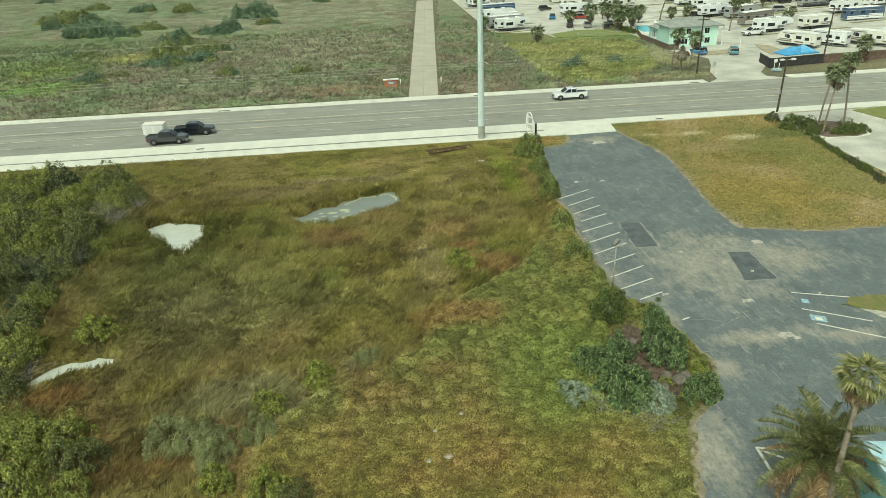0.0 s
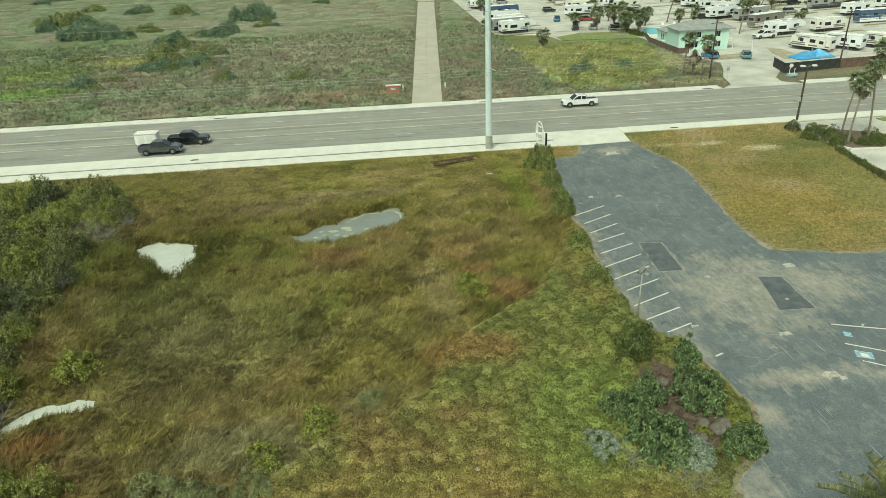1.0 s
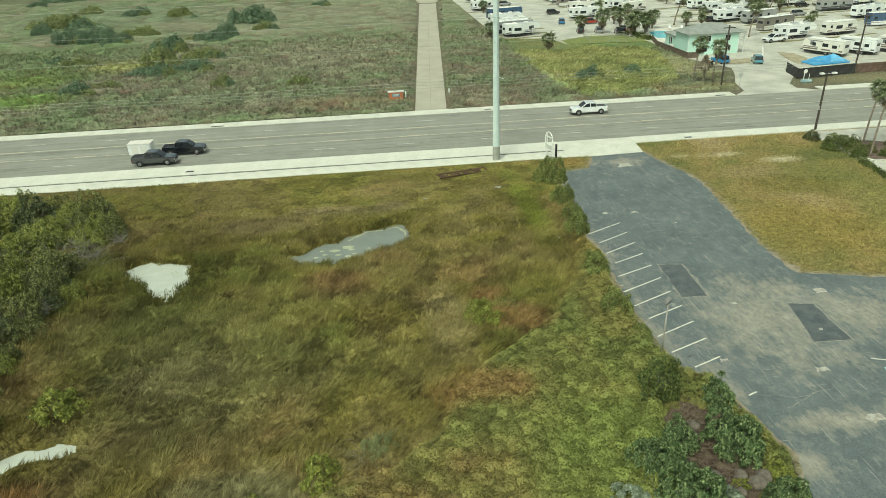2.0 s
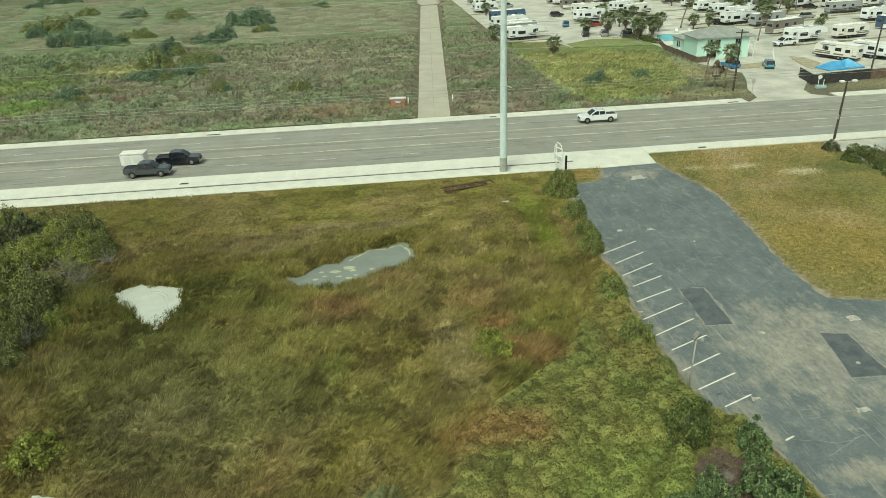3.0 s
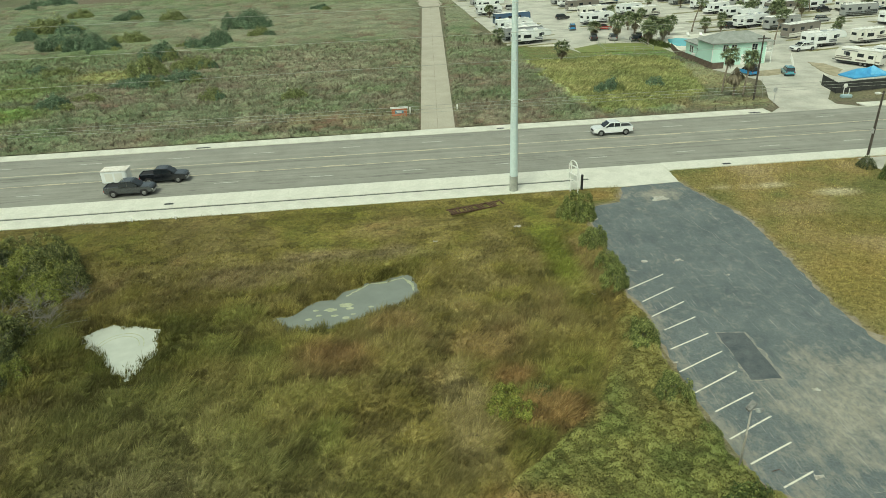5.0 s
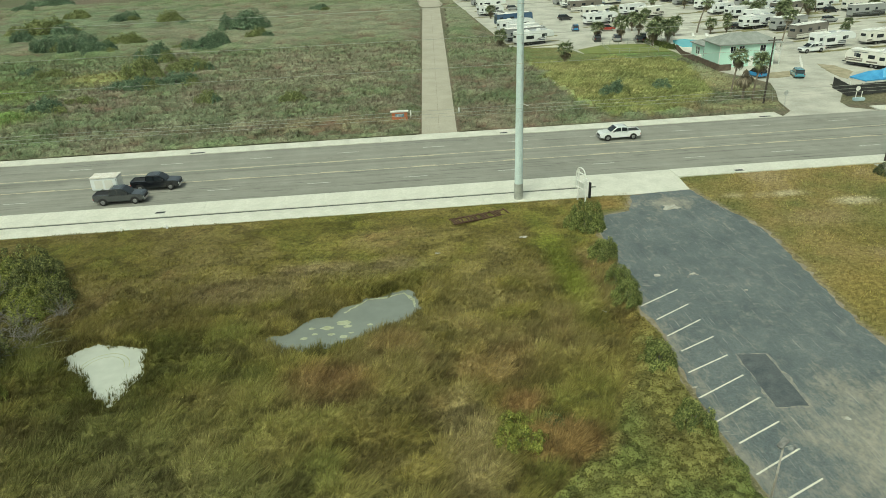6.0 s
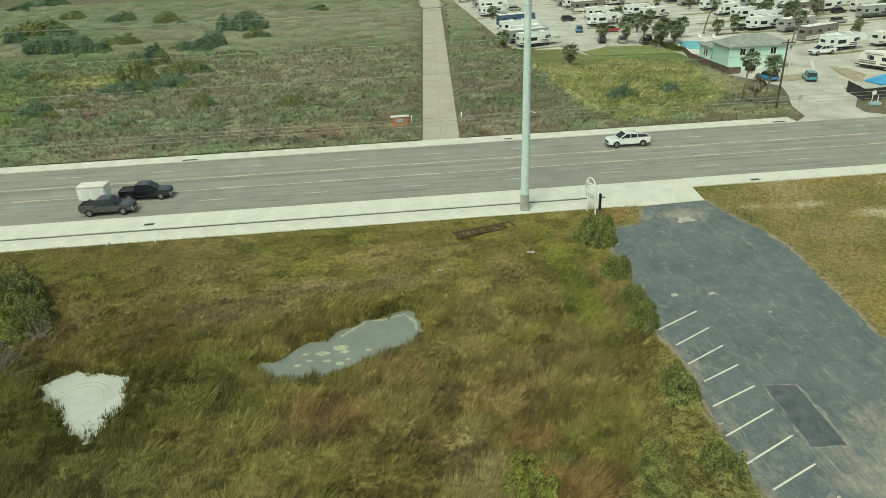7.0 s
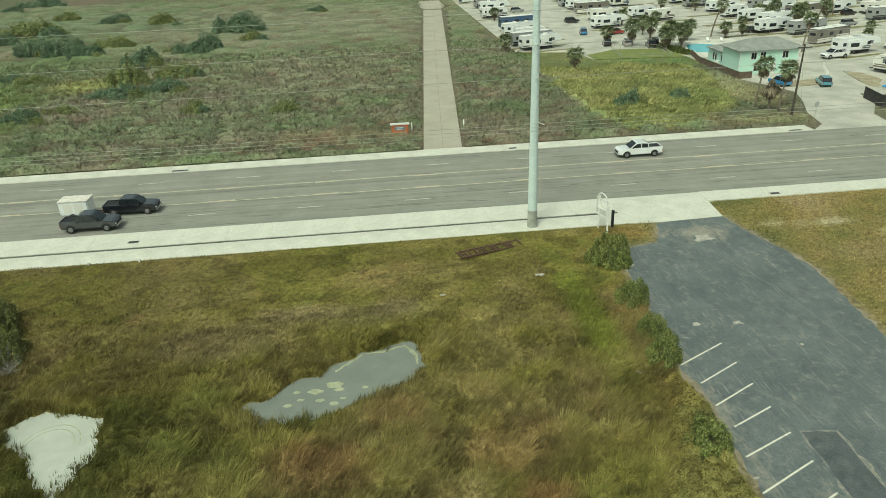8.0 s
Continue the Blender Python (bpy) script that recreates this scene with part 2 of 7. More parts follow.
SHINGLE = mottled("grey_shingles", (0.22, 0.235, 0.215), (0.30, 0.315, 0.29), 0.8, 7, 0.9)
WHITE = mottled("white_paint", (0.72, 0.72, 0.68), (0.8, 0.8, 0.76), 0.8, 6, 0.5, 0.4)
FENCEWOOD = mottled("brown_fence_boards", (0.10, 0.075, 0.06), (0.17, 0.13, 0.10), 1.2, 9, 0.9)
BLUETARP = mottled("blue_tarp", (0.06, 0.25, 0.5), (0.10, 0.36, 0.62), 0.6, 5, 0.6)


# ---- builders ----
def part(name, bm, mat, parent=None, label="", smooth=False):
    me = bpy.data.meshes.new(name)
    if smooth:
        for f in bm.faces:
            f.smooth = True
    bm.to_mesh(me)
    bm.free()
    me.materials.append(mat)
    ob = new(name, me)
    if parent:
        ob.parent = parent
    return tagged(ob, label)


def thing(name, label, category, m=None, group="", kind=""):
    ob = new(name)
    ob.empty_display_size = 0.3
    if m is not None:
        ob.matrix_basis = m
    return tagged(ob, label, category, group, kind)


def box(bm, x0, x1, y0, y1, z0, z1, bevel=0.0, m=None):
    r = bmesh.ops.create_cube(bm, size=1.0)["verts"]
    bmesh.ops.scale(bm, vec=(x1 - x0, y1 - y0, z1 - z0), verts=r)
    bmesh.ops.translate(bm, vec=((x0 + x1) / 2, (y0 + y1) / 2, (z0 + z1) / 2), verts=r)
    if bevel:
        es = list({e for v in r for e in v.link_edges})
        r = list({v for v in bmesh.ops.bevel(bm, geom=es, offset=bevel, segments=2, affect="EDGES")["verts"]} | {v for v in r if v.is_valid})
    if m is not None:
        bmesh.ops.transform(bm, matrix=m, verts=r)
    return bm


def boxes(*dims, bevel=0.0):
    bm = bmesh.new()
    for d in dims:
        box(bm, *d, bevel=bevel)
    return bm


def tube(bm, pts, radii, sides=8, cap=True):
    """A tapered tube along points."""
    rings = []
    for i, p in enumerate(pts):
        p = Vector(p)
        a = Vector(pts[max(i - 1, 0)])
        c = Vector(pts[min(i + 1, len(pts) - 1)])
        q = (c - a).to_track_quat("Z", "Y")
        rings.append([bm.verts.new(p + q @ Vector((radii[i] * math.cos(2 * math.pi * k / sides), radii[i] * math.sin(2 * math.pi * k / sides), 0))) for k in range(sides)])
    for a, b in zip(rings, rings[1:]):
        for k in range(sides):
            bm.faces.new((a[k], a[(k + 1) % sides], b[(k + 1) % sides], b[k]))
    if cap:
        bm.faces.new(rings[-1])
        bm.faces.new(rings[0][::-1])
    return bm


def slab(pts, z0, z1):
    bm = bmesh.new()
    top = [bm.verts.new((x, y, z1)) for x, y in pts]
    low = [bm.verts.new((x, y, z0)) for x, y in pts]
    f = bm.faces.new(top)
    n = len(pts)
    for i in range(n):
        bm.faces.new((low[i], low[(i + 1) % n], top[(i + 1) % n], top[i]))
    bmesh.ops.recalc_face_normals(bm, faces=bm.faces)
    bmesh.ops.triangulate(bm, faces=[f])
    return bm


def ragged(pts, step=0.8, amount=0.25, seed=3.0, out_by=0.0):
    """The outline with broken, uneven edges."""
    out = []
    for (x0, y0), (x1, y1) in zip(pts, pts[1:] + pts[:1]):
        d = math.hypot(x1 - x0, y1 - y0)
        k = max(1, min(int(d / step), 60))
        for i in range(k):
            x, y = x0 + (x1 - x0) * i / k, y0 + (y1 - y0) * i / k
            s = amount * noise.noise((x * 0.9, y * 0.9, seed)) + 0.4 * amount * noise.noise((x * 3.1, y * 3.1, seed + 7)) - out_by
            out.append((x - (y1 - y0) / d * s, y + (x1 - x0) / d * s))
    return out


def profile(pts, y0, y1, bevel=0.0):
    """A side outline (x, z) drawn out from y0 to y1."""
    bm = bmesh.new()
    a = [bm.verts.new((x, y0, z)) for x, z in pts]
    b = [bm.verts.new((x, y1, z)) for x, z in pts]
    bm.faces.new(a)
    bm.faces.new(b[::-1])
    n = len(pts)
    for i in range(n):
        bm.faces.new((a[i], b[i], b[(i + 1) % n], a[(i + 1) % n]))
    bmesh.ops.recalc_face_normals(bm, faces=bm.faces)
    if bevel:
        bmesh.ops.bevel(bm, geom=list(bm.edges), offset=bevel, segments=2, affect="EDGES")
    return bm


def array_mesh(name, co, tri, mat, tint=None):
    me = bpy.data.meshes.new(name)
    co, tri = np.asarray(co, np.float32), np.asarray(tri, np.int32)
    me.vertices.add(len(co))
    me.vertices.foreach_set("co", co.ravel())
    k = tri.shape[1]
    me.loops.add(tri.size)
    me.loops.foreach_set("vertex_index", tri.ravel())
    me.polygons.add(len(tri))
    me.polygons.foreach_set("loop_start", np.arange(0, tri.size, k, dtype=np.int32))
    me.update(calc_edges=True)
    if tint is not None:
        a = me.attributes.new("tint", "FLOAT_COLOR", "POINT")
        a.data.foreach_set("color", np.c_[tint, np.ones(len(tint))].astype(np.float32).ravel())
    me.materials.append(mat)
    return me


def inside(x, y, poly):
    r = np.zeros(x.shape, bool)
    for (x0, y0), (x1, y1) in zip(poly, poly[1:] + poly[:1]):
        c = (y0 > y) != (y1 > y)
        with np.errstate(divide="ignore", invalid="ignore"):
            r ^= c & (x < (x1 - x0) * (y - y0) / (y1 - y0 + 1e-12) + x0)
    return r


def dist_to(x, y, poly):
    best = np.full(x.shape, 1e9)
    for (x0, y0), (x1, y1) in zip(poly, poly[1:] + poly[:1]):
        dx, dy = x1 - x0, y1 - y0
        k = np.clip(((x - x0) * dx + (y - y0) * dy) / (dx * dx + dy * dy), 0, 1)
        best = np.minimum(best, np.hypot(x - x0 - k * dx, y - y0 - k * dy))
    return best


LATTICE = np.random.RandomState(5).rand(256, 256)


def field(x, y, size, shift=0.0, octaves=3):
    """Smooth random values from 0 to 1 with spots of about that size."""
    total, weight, amp = np.zeros(np.shape(x)), 0.0, 1.0
    for o in range(octaves):
        u, v = x / size + shift + 17.3 * o, y / size + 1.7 * shift + 9.1 * o
        i, j = np.floor(u).astype(int), np.floor(v).astype(int)
        f, g = u - i, v - j
        f, g = f * f * (3 - 2 * f), g * g * (3 - 2 * g)
        q = lambda a, c: LATTICE[(i + a) % 256, (j + c) % 256]
        total += amp * ((q(0, 0) * (1 - f) + q(1, 0) * f) * (1 - g) + (q(0, 1) * (1 - f) + q(1, 1) * f) * g)
        weight += amp
        amp, size = amp * 0.5, size / 2
    return total / weight


# ---- outlines on the ground ----
POND_WEST = [(-40.9, -32.3), (-40.3, -31.3), (-39.1, -30.1), (-37.0, -30.6), (-34.6, -31.5), (-34.1, -33.8), (-34.3, -35.8), (-34.7, -36.9), (-34.5, -39.0), (-34.9, -38.7), (-36.6, -37.3), (-38.0, -34.8), (-39.5, -33.7)]
POND_EAST = [(-25.7, -31.9), (-23.0, -30.1), (-22.2, -29.2), (-20.5, -28.7), (-17.5, -26.3), (-14.0, -25.3), (-13.2, -26.6), (-12.8, -28.7), (-15.1, -31.0), (-17.3, -31.7), (-18.4, -33.0), (-20.6, -33.5), (-23.3, -33.7)]
POND_PUDDLE = [(-35.4, -39.9), (-34.8, -39.7), (-33.9, -40.0), (-34.2, -40.7), (-35.0, -41.0), (-35.4, -42.0), (-35.7, -41.6)]
POND_SOUTH = [(-41.6, -59.3), (-40.6, -57.9), (-39.4, -57.0), (-37.6, -56.8), (-35.7, -56.9), (-35.3, -57.5), (-36.6, -58.2), (-38.1, -58.3), (-39.2, -58.5), (-40.3, -59.6), (-41.2, -60.2)]
LOT_EDGE = [(12.9, -7.4), (11.1, -12.0), (7.8, -12.7), (6.2, -17.2), (5.7, -25), (5.0, -31.5), (5.2, -36), (4.5, -42), (4.4, -50.5), (5.0, -54.8), (6.6, -56.4), (7.2, -60.4),
            (7.9, -64.3), (6.7, -68.0), (3.7, -70.4), (2.9, -73), (1.6, -76.4), (0.5, -82), (0, -95), (44, -95), (60, -70), (60, -46.3), (34.6, -45.1), (27.7, -45.0), (20.6, -42.9),
            (20.3, -36.7), (21.4, -28.4), (22.3, -20), (22.0, -16.5), (20.5, -10.8), (20.0, -7.05)]
PARK_EDGE = [(49.5, 22.6), (51.1, 29), (54.5, 36), (56.8, 42), (54.8, 48.5), (53.0, 53), (53.2, 78), (33, 80.5), (31, 91), (18.5, 94), (17.0, 240), (330, 240), (330, 60), (100, 33.5), (76, 33.5), (66, 38.5), (63.9, 31.5), (59.9, 26), (59.2, 22.6)]
FIELD = [(18.3, 71), (19.8, 66), (19.0, 55), (19.0, 44), (19.3, 35), (21.6, 28.5), (27.5, 26.5), (34.3, 27.5), (40.6, 33), (45, 44.5), (48.5, 58), (48, 66), (44.9, 69), (35, 71.5), (26.7, 70.5)]
PATH_EDGE = [(-9.0, 22.6), (-3.6, 22.6), (9.9, 186.0), (10.6, 216), (4.6, 216), (3.5, 186.0)]
NEIGHBOUR = [(45.3, -3.2), (60, -3.2), (120, -3.2), (120, -60), (60.5, -60), (60.5, -46), (44.8, -46), (44.9, -18)]
def swollen(poly, d=0.35):
    cx, cy = sum(p[0] for p in poly) / len(poly), sum(p[1] for p in poly) / len(poly)
    return [(x + d * (x - cx) / math.hypot(x - cx, y - cy), y + d * (y - cy) / math.hypot(x - cx, y - cy)) for x, y in poly]


BASINS = [ragged(swollen(POND_WEST, 0.15), 0.3, 0.55, 9.0), ragged(swollen(POND_EAST, 0.2), 0.45, 0.6, 9.0), ragged(swollen(POND_SOUTH, 0.1), 0.3, 0.35, 9.0), ragged(POND_PUDDLE, 0.3, 0.5, 9.0)]


def hard(x, y):
    """True where pavement lies."""
    r = inside(x, y, LOT_EDGE) | inside(x, y, PARK_EDGE) | inside(x, y, PATH_EDGE) | inside(x, y, NEIGHBOUR)
    r |= (y > -3.0) & (y < 22.7)
    r |= (y > -7.0) & (y <= -3.0) & (x < 20.3)
    return r


# patches of plants: x, y, half widths, colour, strength
SPOTS_RED = [(-7.2, -42.8, 2.6, 1.7, (0.235, 0.14, 0.08), 0.75), (8.6, -9.4, 3.6, 1.9, (0.29, 0.21, 0.095), 0.85), (3.6, -34.5, 1.6, 3.0, (0.25, 0.19, 0.075), 0.6), (-8.5, -38.5, 3.5, 3.0, (0.22, 0.15, 0.085), 0.6), (-21.5, -38.5, 3.5, 3.0, (0.22, 0.145, 0.08), 0.6), (-23, -20, 5, 1.6, (0.235, 0.185, 0.135), 0.6), (-14.5, -20, 2.5, 1.8, (0.225, 0.175, 0.125), 0.6), (-35.5, -68, 3.5, 2.0, (0.21, 0.13, 0.055), 0.5), (-5.2, -46.6, 3.0, 2.0, (0.22, 0.13, 0.075), 0.7), (-31, -70, 4.5, 2.2, (0.2, 0.125, 0.06), 0.6), (-38.4, -61.8, 3.0, 1.6, (0.24, 0.12, 0.055), 0.7),
             (-10, -55.5, 4, 2.5, (0.21, 0.125, 0.065), 0.7), (-20, -39, 4, 2.6, (0.2, 0.12, 0.075), 0.7)]
SPOTS_GREEN = [(-3, -63, 6, 8, (0.17, 0.215, 0.072), 0.65), (0.6, -23, 2.2, 11.0, (0.165, 0.185, 0.045), 0.95), (2.0, -43, 3.5, 12, (0.225, 0.185, 0.082), 0.55), (-16, -52, 5.5, 4, (0.14, 0.135, 0.045), 0.4), (-46, -31, 7, 6, (0.11, 0.125, 0.04), 0.6),
               (-28, -33, 5, 4, (0.13, 0.14, 0.05), 0.4), (-33, -42, 4, 4, (0.13, 0.145, 0.06), 0.4), (-20, -10.5, 18, 2.4, (0.12, 0.12, 0.035), 0.6)]
SPOTS_PALE = [(-29, -52, 11, 9, (0.175, 0.18, 0.095), 0.55), (-37, -45, 6, 7, (0.16, 0.165, 0.075), 0.5), (-24, -42, 8, 6, (0.19, 0.185, 0.085), 0.4), (-31, -51, 7, 2.6, (0.21, 0.19, 0.12), 0.6), (-26, -64, 5, 3, (0.18, 0.18, 0.12), 0.7), (-33, -48, 5, 1.6, (0.2, 0.19, 0.10), 0.6), (-11, -47, 2.2, 6, (0.24, 0.2, 0.13), 0.6),
              (-28, -24, 7, 3, (0.21, 0.17, 0.115), 0.6), (-16, -21, 9, 2.5, (0.2, 0.175, 0.105), 0.5)]
SPOTS_DRY = [(30, -10, 3.2, 1.2, (0.5, 0.45, 0.36), 0.9), (36.5, -13.5, 3, 1.3, (0.5, 0.46, 0.38), 0.9), (24, -9.5, 1.6, 0.9, (0.42, 0.37, 0.28), 0.8), (33, -22, 5, 4, (0.16, 0.15, 0.05), 0.6), (27, -34, 8, 8, (0.31, 0.235, 0.085), 0.5), (40, -28, 5, 10, (0.2, 0.205, 0.085), 0.6), (38, -18, 5, 3, (0.18, 0.19, 0.08), 0.5), (30, -17, 6, 3, (0.31, 0.25, 0.165), 0.6)]
SPOTS_FAR = [(49, 44, 5, 14, (0.38, 0.30, 0.155), 0.85), (42, 27.5, 11, 3.5, (0.29, 0.225, 0.12), 0.8), (90, 27, 40, 5, (0.34, 0.29, 0.16), 0.85), (-95, 75, 28, 16, (0.16, 0.19, 0.055), 0.55), (-75, 80, 9, 10, (0.33, 0.27, 0.10), 0.7), (-100, 105, 40, 22, (0.14, 0.165, 0.07), 0.5), (-84, 47, 12, 9, (0.2, 0.25, 0.06), 0.75), (-90, 65, 9, 10, (0.2, 0.22, 0.06), 0.6), (-22, 30, 14, 4, (0.30, 0.205, 0.12), 0.6), (-25, 80, 20, 30, (0.29, 0.225, 0.155), 0.5), (-25, 165, 50, 60, (0.29, 0.235, 0.165), 0.6), (-110, 190, 50, 50, (0.2, 0.2, 0.13), 0.5), (-50, 40, 20, 10, (0.23, 0.205, 0.13), 0.5)]


def palette(f, stops):
    f = np.clip(f, 0, 1)[..., None]
    out = np.zeros(f.shape[:-1] + (3,))
    for (p0, c0), (p1, c1) in zip(stops, stops[1:]):
        k = np.clip((f - p0) / (p1 - p0), 0, 1)
        out = np.where(f >= p0, np.array(c0) * (1 - k) + np.array(c1) * k, out)
    return out


def cover_zone(x, y):
    """1 where the low leafy cover grows, east of the trodden line."""
    line = np.interp(y, [-80, -70, -66, -63.5, -62.5, -59.4, -54.8, -52.3, -48.9, -46, -40, -32], [-26, -25, -23.5, -20.5, -17.2, -13.9, -11.8, -9.6, -5.7, -2.5, 0.5, 3.0])
    return np.clip((x - line) / 1.5 + 0.6 * (field(x, y, 3.0, 4.4) - 0.5), 0, 1) * (y < -33) * (x < 12)


def plants(x, y):
    """Colour of what grows at each place, with distance haze mixed in beyond the road."""
    f = 0.6 * field(x, y, 11, 1.3) + 0.4 * field(x, y, 2.6, 7.7)
    f = (f - 0.5) * 2.3 + 0.5
    near = palette(f, [(0.0, (0.135, 0.15, 0.046)), (0.3, (0.175, 0.168, 0.055)), (0.5, (0.20, 0.176, 0.066)), (0.75, (0.23, 0.2, 0.095)), (1.0, (0.228, 0.175, 0.09))])
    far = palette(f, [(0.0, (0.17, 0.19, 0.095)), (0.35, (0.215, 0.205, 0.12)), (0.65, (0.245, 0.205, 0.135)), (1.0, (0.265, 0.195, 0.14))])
    lawn = palette(f, [(0.0, (0.16, 0.175, 0.08)), (0.3, (0.235, 0.218, 0.1)), (0.6, (0.31, 0.25, 0.127)), (1.0, (0.385, 0.315, 0.215))])
    green = palette(f, [(0.0, (0.265, 0.275, 0.10)), (0.5, (0.36, 0.335, 0.125)), (1.0, (0.43, 0.37, 0.155))])
    mown = palette(f, [(0.0, (0.19, 0.225, 0.085)), (0.5, (0.245, 0.26, 0.10)), (1.0, (0.31, 0.285, 0.125))])
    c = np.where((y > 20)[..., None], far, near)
    east = np.clip((x - 7) / 3, 0, 1)[..., None] * ((y < 5) & (y > -60))[..., None]
    c = c * (1 - east) + lawn * east
    z = cover_zone(x, y)[..., None]
    c = c * (1 - 0.55 * np.clip(1 - np.abs(z - 0.3) / 0.4, 0, 1)) + np.array((0.15, 0.105, 0.055)) * 0.55 * np.clip(1 - np.abs(z - 0.3) / 0.4, 0, 1)
    low = palette(f, [(0.0, (0.145, 0.174, 0.066)), (0.45, (0.198, 0.199, 0.08)), (0.8, (0.225, 0.205, 0.088)), (1.0, (0.23, 0.182, 0.085))])
    tan = palette(f, [(0.0, (0.17, 0.165, 0.05)), (0.5, (0.225, 0.185, 0.068)), (1.0, (0.28, 0.2, 0.09))])
    s = np.clip((-66 - y) / 5, 0, 1)[..., None] * np.clip((2 - x) / 6, 0, 1)[..., None]
    c = c * (1 - z) + (low * (1 - 0.7 * s) + tan * 0.7 * s) * 0.93 * z
    d = dist_to(x, y, FIELD) * np.where(inside(x, y, FIELD), 1, -1) + 4.0 * (field(x, y, 5.0, 21.0) - 0.5)
    g = np.clip(0.8 + d / 1.6, 0, 1)[..., None]
    m = (np.clip((y - 68 + 3 * field(x, y, 6, 2.0)) / 3, 0, 1) * np.clip((x - 17) / 3, 0, 1) * (x < 56))[..., None]
    c = c * (1 - m) + mown * m
    c = c * (1 - g) + green * g
    for spots in (SPOTS_RED, SPOTS_GREEN, SPOTS_PALE, SPOTS_DRY, SPOTS_FAR):
        for sx, sy, rx, ry, col, w in spots:
            d = np.hypot((x - sx) / rx, (y - sy) / ry) + 0.9 * (field(x, y, 0.5 * (rx + ry), 3.1 + sx) - 0.5)
            k = (w * np.clip(1.6 * (1.1 - d), 0, 1))[..., None]
            c = c * (1 - k) + np.array(col) * k
    # beyond the road less red, more blue: haze painted into the plant colour
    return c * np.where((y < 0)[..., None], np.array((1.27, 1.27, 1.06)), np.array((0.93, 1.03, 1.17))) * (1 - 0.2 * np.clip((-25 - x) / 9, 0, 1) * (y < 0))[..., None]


# ---- the ground: one sheet to the horizon ----
def axis_steps(fine0, fine1, step, far, grow=1.22):
    a = list(np.arange(fine0, fine1 + 1e-6, step))
    d, v = step, fine1
    while v < far:
        d *= grow
        v += d
        a.append(v)
    d, v = step, fine0
    while v > -far:
        d *= grow
        v -= d
        a.insert(0, v)
    return np.array(a)


def ground_height(x, y):
    h = 0.3 * (field(x, y, 2.6, 2.2) - 0.55) + 0.22 * (field(x, y, 14, 5.0) - 0.6)
    near_hard = np.full(x.shape, 1e9)
    for p in (LOT_EDGE, PARK_EDGE, PATH_EDGE, NEIGHBOUR):
        near_hard = np.minimum(near_hard, dist_to(x, y, p))
    near_hard = np.minimum(near_hard, np.minimum(np.where(x < 20.4, np.abs(y + 7.05), np.abs(y + 2.85)), np.abs(y - 22.6)))
    k = np.clip((near_hard - 0.9) / 2.1, 0, 1)
    h = h * k - 0.02
    low = hard(x, y) & (near_hard > 1.3)
    h = np.where(low, -0.12, h)
    rim = np.clip(1.6 - dist_to(x, y, LOT_EDGE) / 0.9, 0, 1)
    h = np.where(inside(x, y, LOT_EDGE), h, h * (1 - rim) + 0.03 * rim)
    for p in BASINS:
        d = dist_to(x, y, p) * np.where(inside(x, y, p), -1, 1)
        h = np.minimum(h, np.maximum(d * 0.22 - 0.10, -0.45))
    h = np.where(np.hypot(x, y) > 260, np.minimum(h, -0.02), h)
    return h


gx, gy = axis_steps(-78, 62, 0.8, 2600), axis_steps(-96, 60, 0.8, 2600)
gx = np.sort(np.concatenate([gx, (gx[:-1] + gx[1:])[(gx[:-1] > -44) & (gx[:-1] < -11)] / 2]))
gy = np.sort(np.concatenate([gy, (gy[:-1] + gy[1:])[(gy[:-1] > -45) & (gy[:-1] < -23)] / 2]))
GX, GY = np.meshgrid(gx, gy)
GZ = ground_height(GX.ravel(), GY.ravel())
nx, ny = len(gx), len(gy)
ii = (np.arange(ny - 1)[:, None] * nx + np.arange(nx - 1)[None]).ravel()
# plant colours darkened on the soil, to deepen the shade between blades
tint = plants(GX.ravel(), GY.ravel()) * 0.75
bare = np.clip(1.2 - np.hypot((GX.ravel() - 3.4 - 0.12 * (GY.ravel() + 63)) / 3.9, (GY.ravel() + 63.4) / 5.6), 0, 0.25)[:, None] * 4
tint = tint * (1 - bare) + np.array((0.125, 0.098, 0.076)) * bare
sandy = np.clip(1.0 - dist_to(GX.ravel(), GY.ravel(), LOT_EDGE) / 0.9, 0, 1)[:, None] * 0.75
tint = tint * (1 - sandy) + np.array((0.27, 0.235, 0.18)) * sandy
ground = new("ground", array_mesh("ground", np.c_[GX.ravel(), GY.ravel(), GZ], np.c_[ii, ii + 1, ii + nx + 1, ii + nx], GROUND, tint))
ground.data.polygons.foreach_set("use_smooth", np.ones(len(ground.data.polygons), bool))
tagged(ground, "olive and brown rough coastal meadow ground", "ground", kind="structure")

# ---- road, walks and pavements ----
road = part("road", boxes((-1400, 1400, 0.0, 19.9, -0.3, 0.0)), ROAD)
tagged(road, "wide grey five-lane asphalt road with faded lane lines", "road", kind="structure")


def strip(name, x0, x1, y0, y1, z, mat, parent):
    return part(name, boxes((x0, x1, y0, y1, z, z + 0.006)), mat, parent)


dash = None
for y in (4.1, 16.15):
    for k in range(-9, 10):
        x = 12.19 * k - 0.5 + (3.4 if y > 10 else 0)
        if dash is None:
            dash = strip("lane_dash", 0, 3.05, -0.06, 0.06, 0.0, ROADLINE, road)
            dash.location = (x, y, 0)
        else:
            d = new("lane_dash", dash.data)
            d.parent, d.location = road, (x, y, 0)
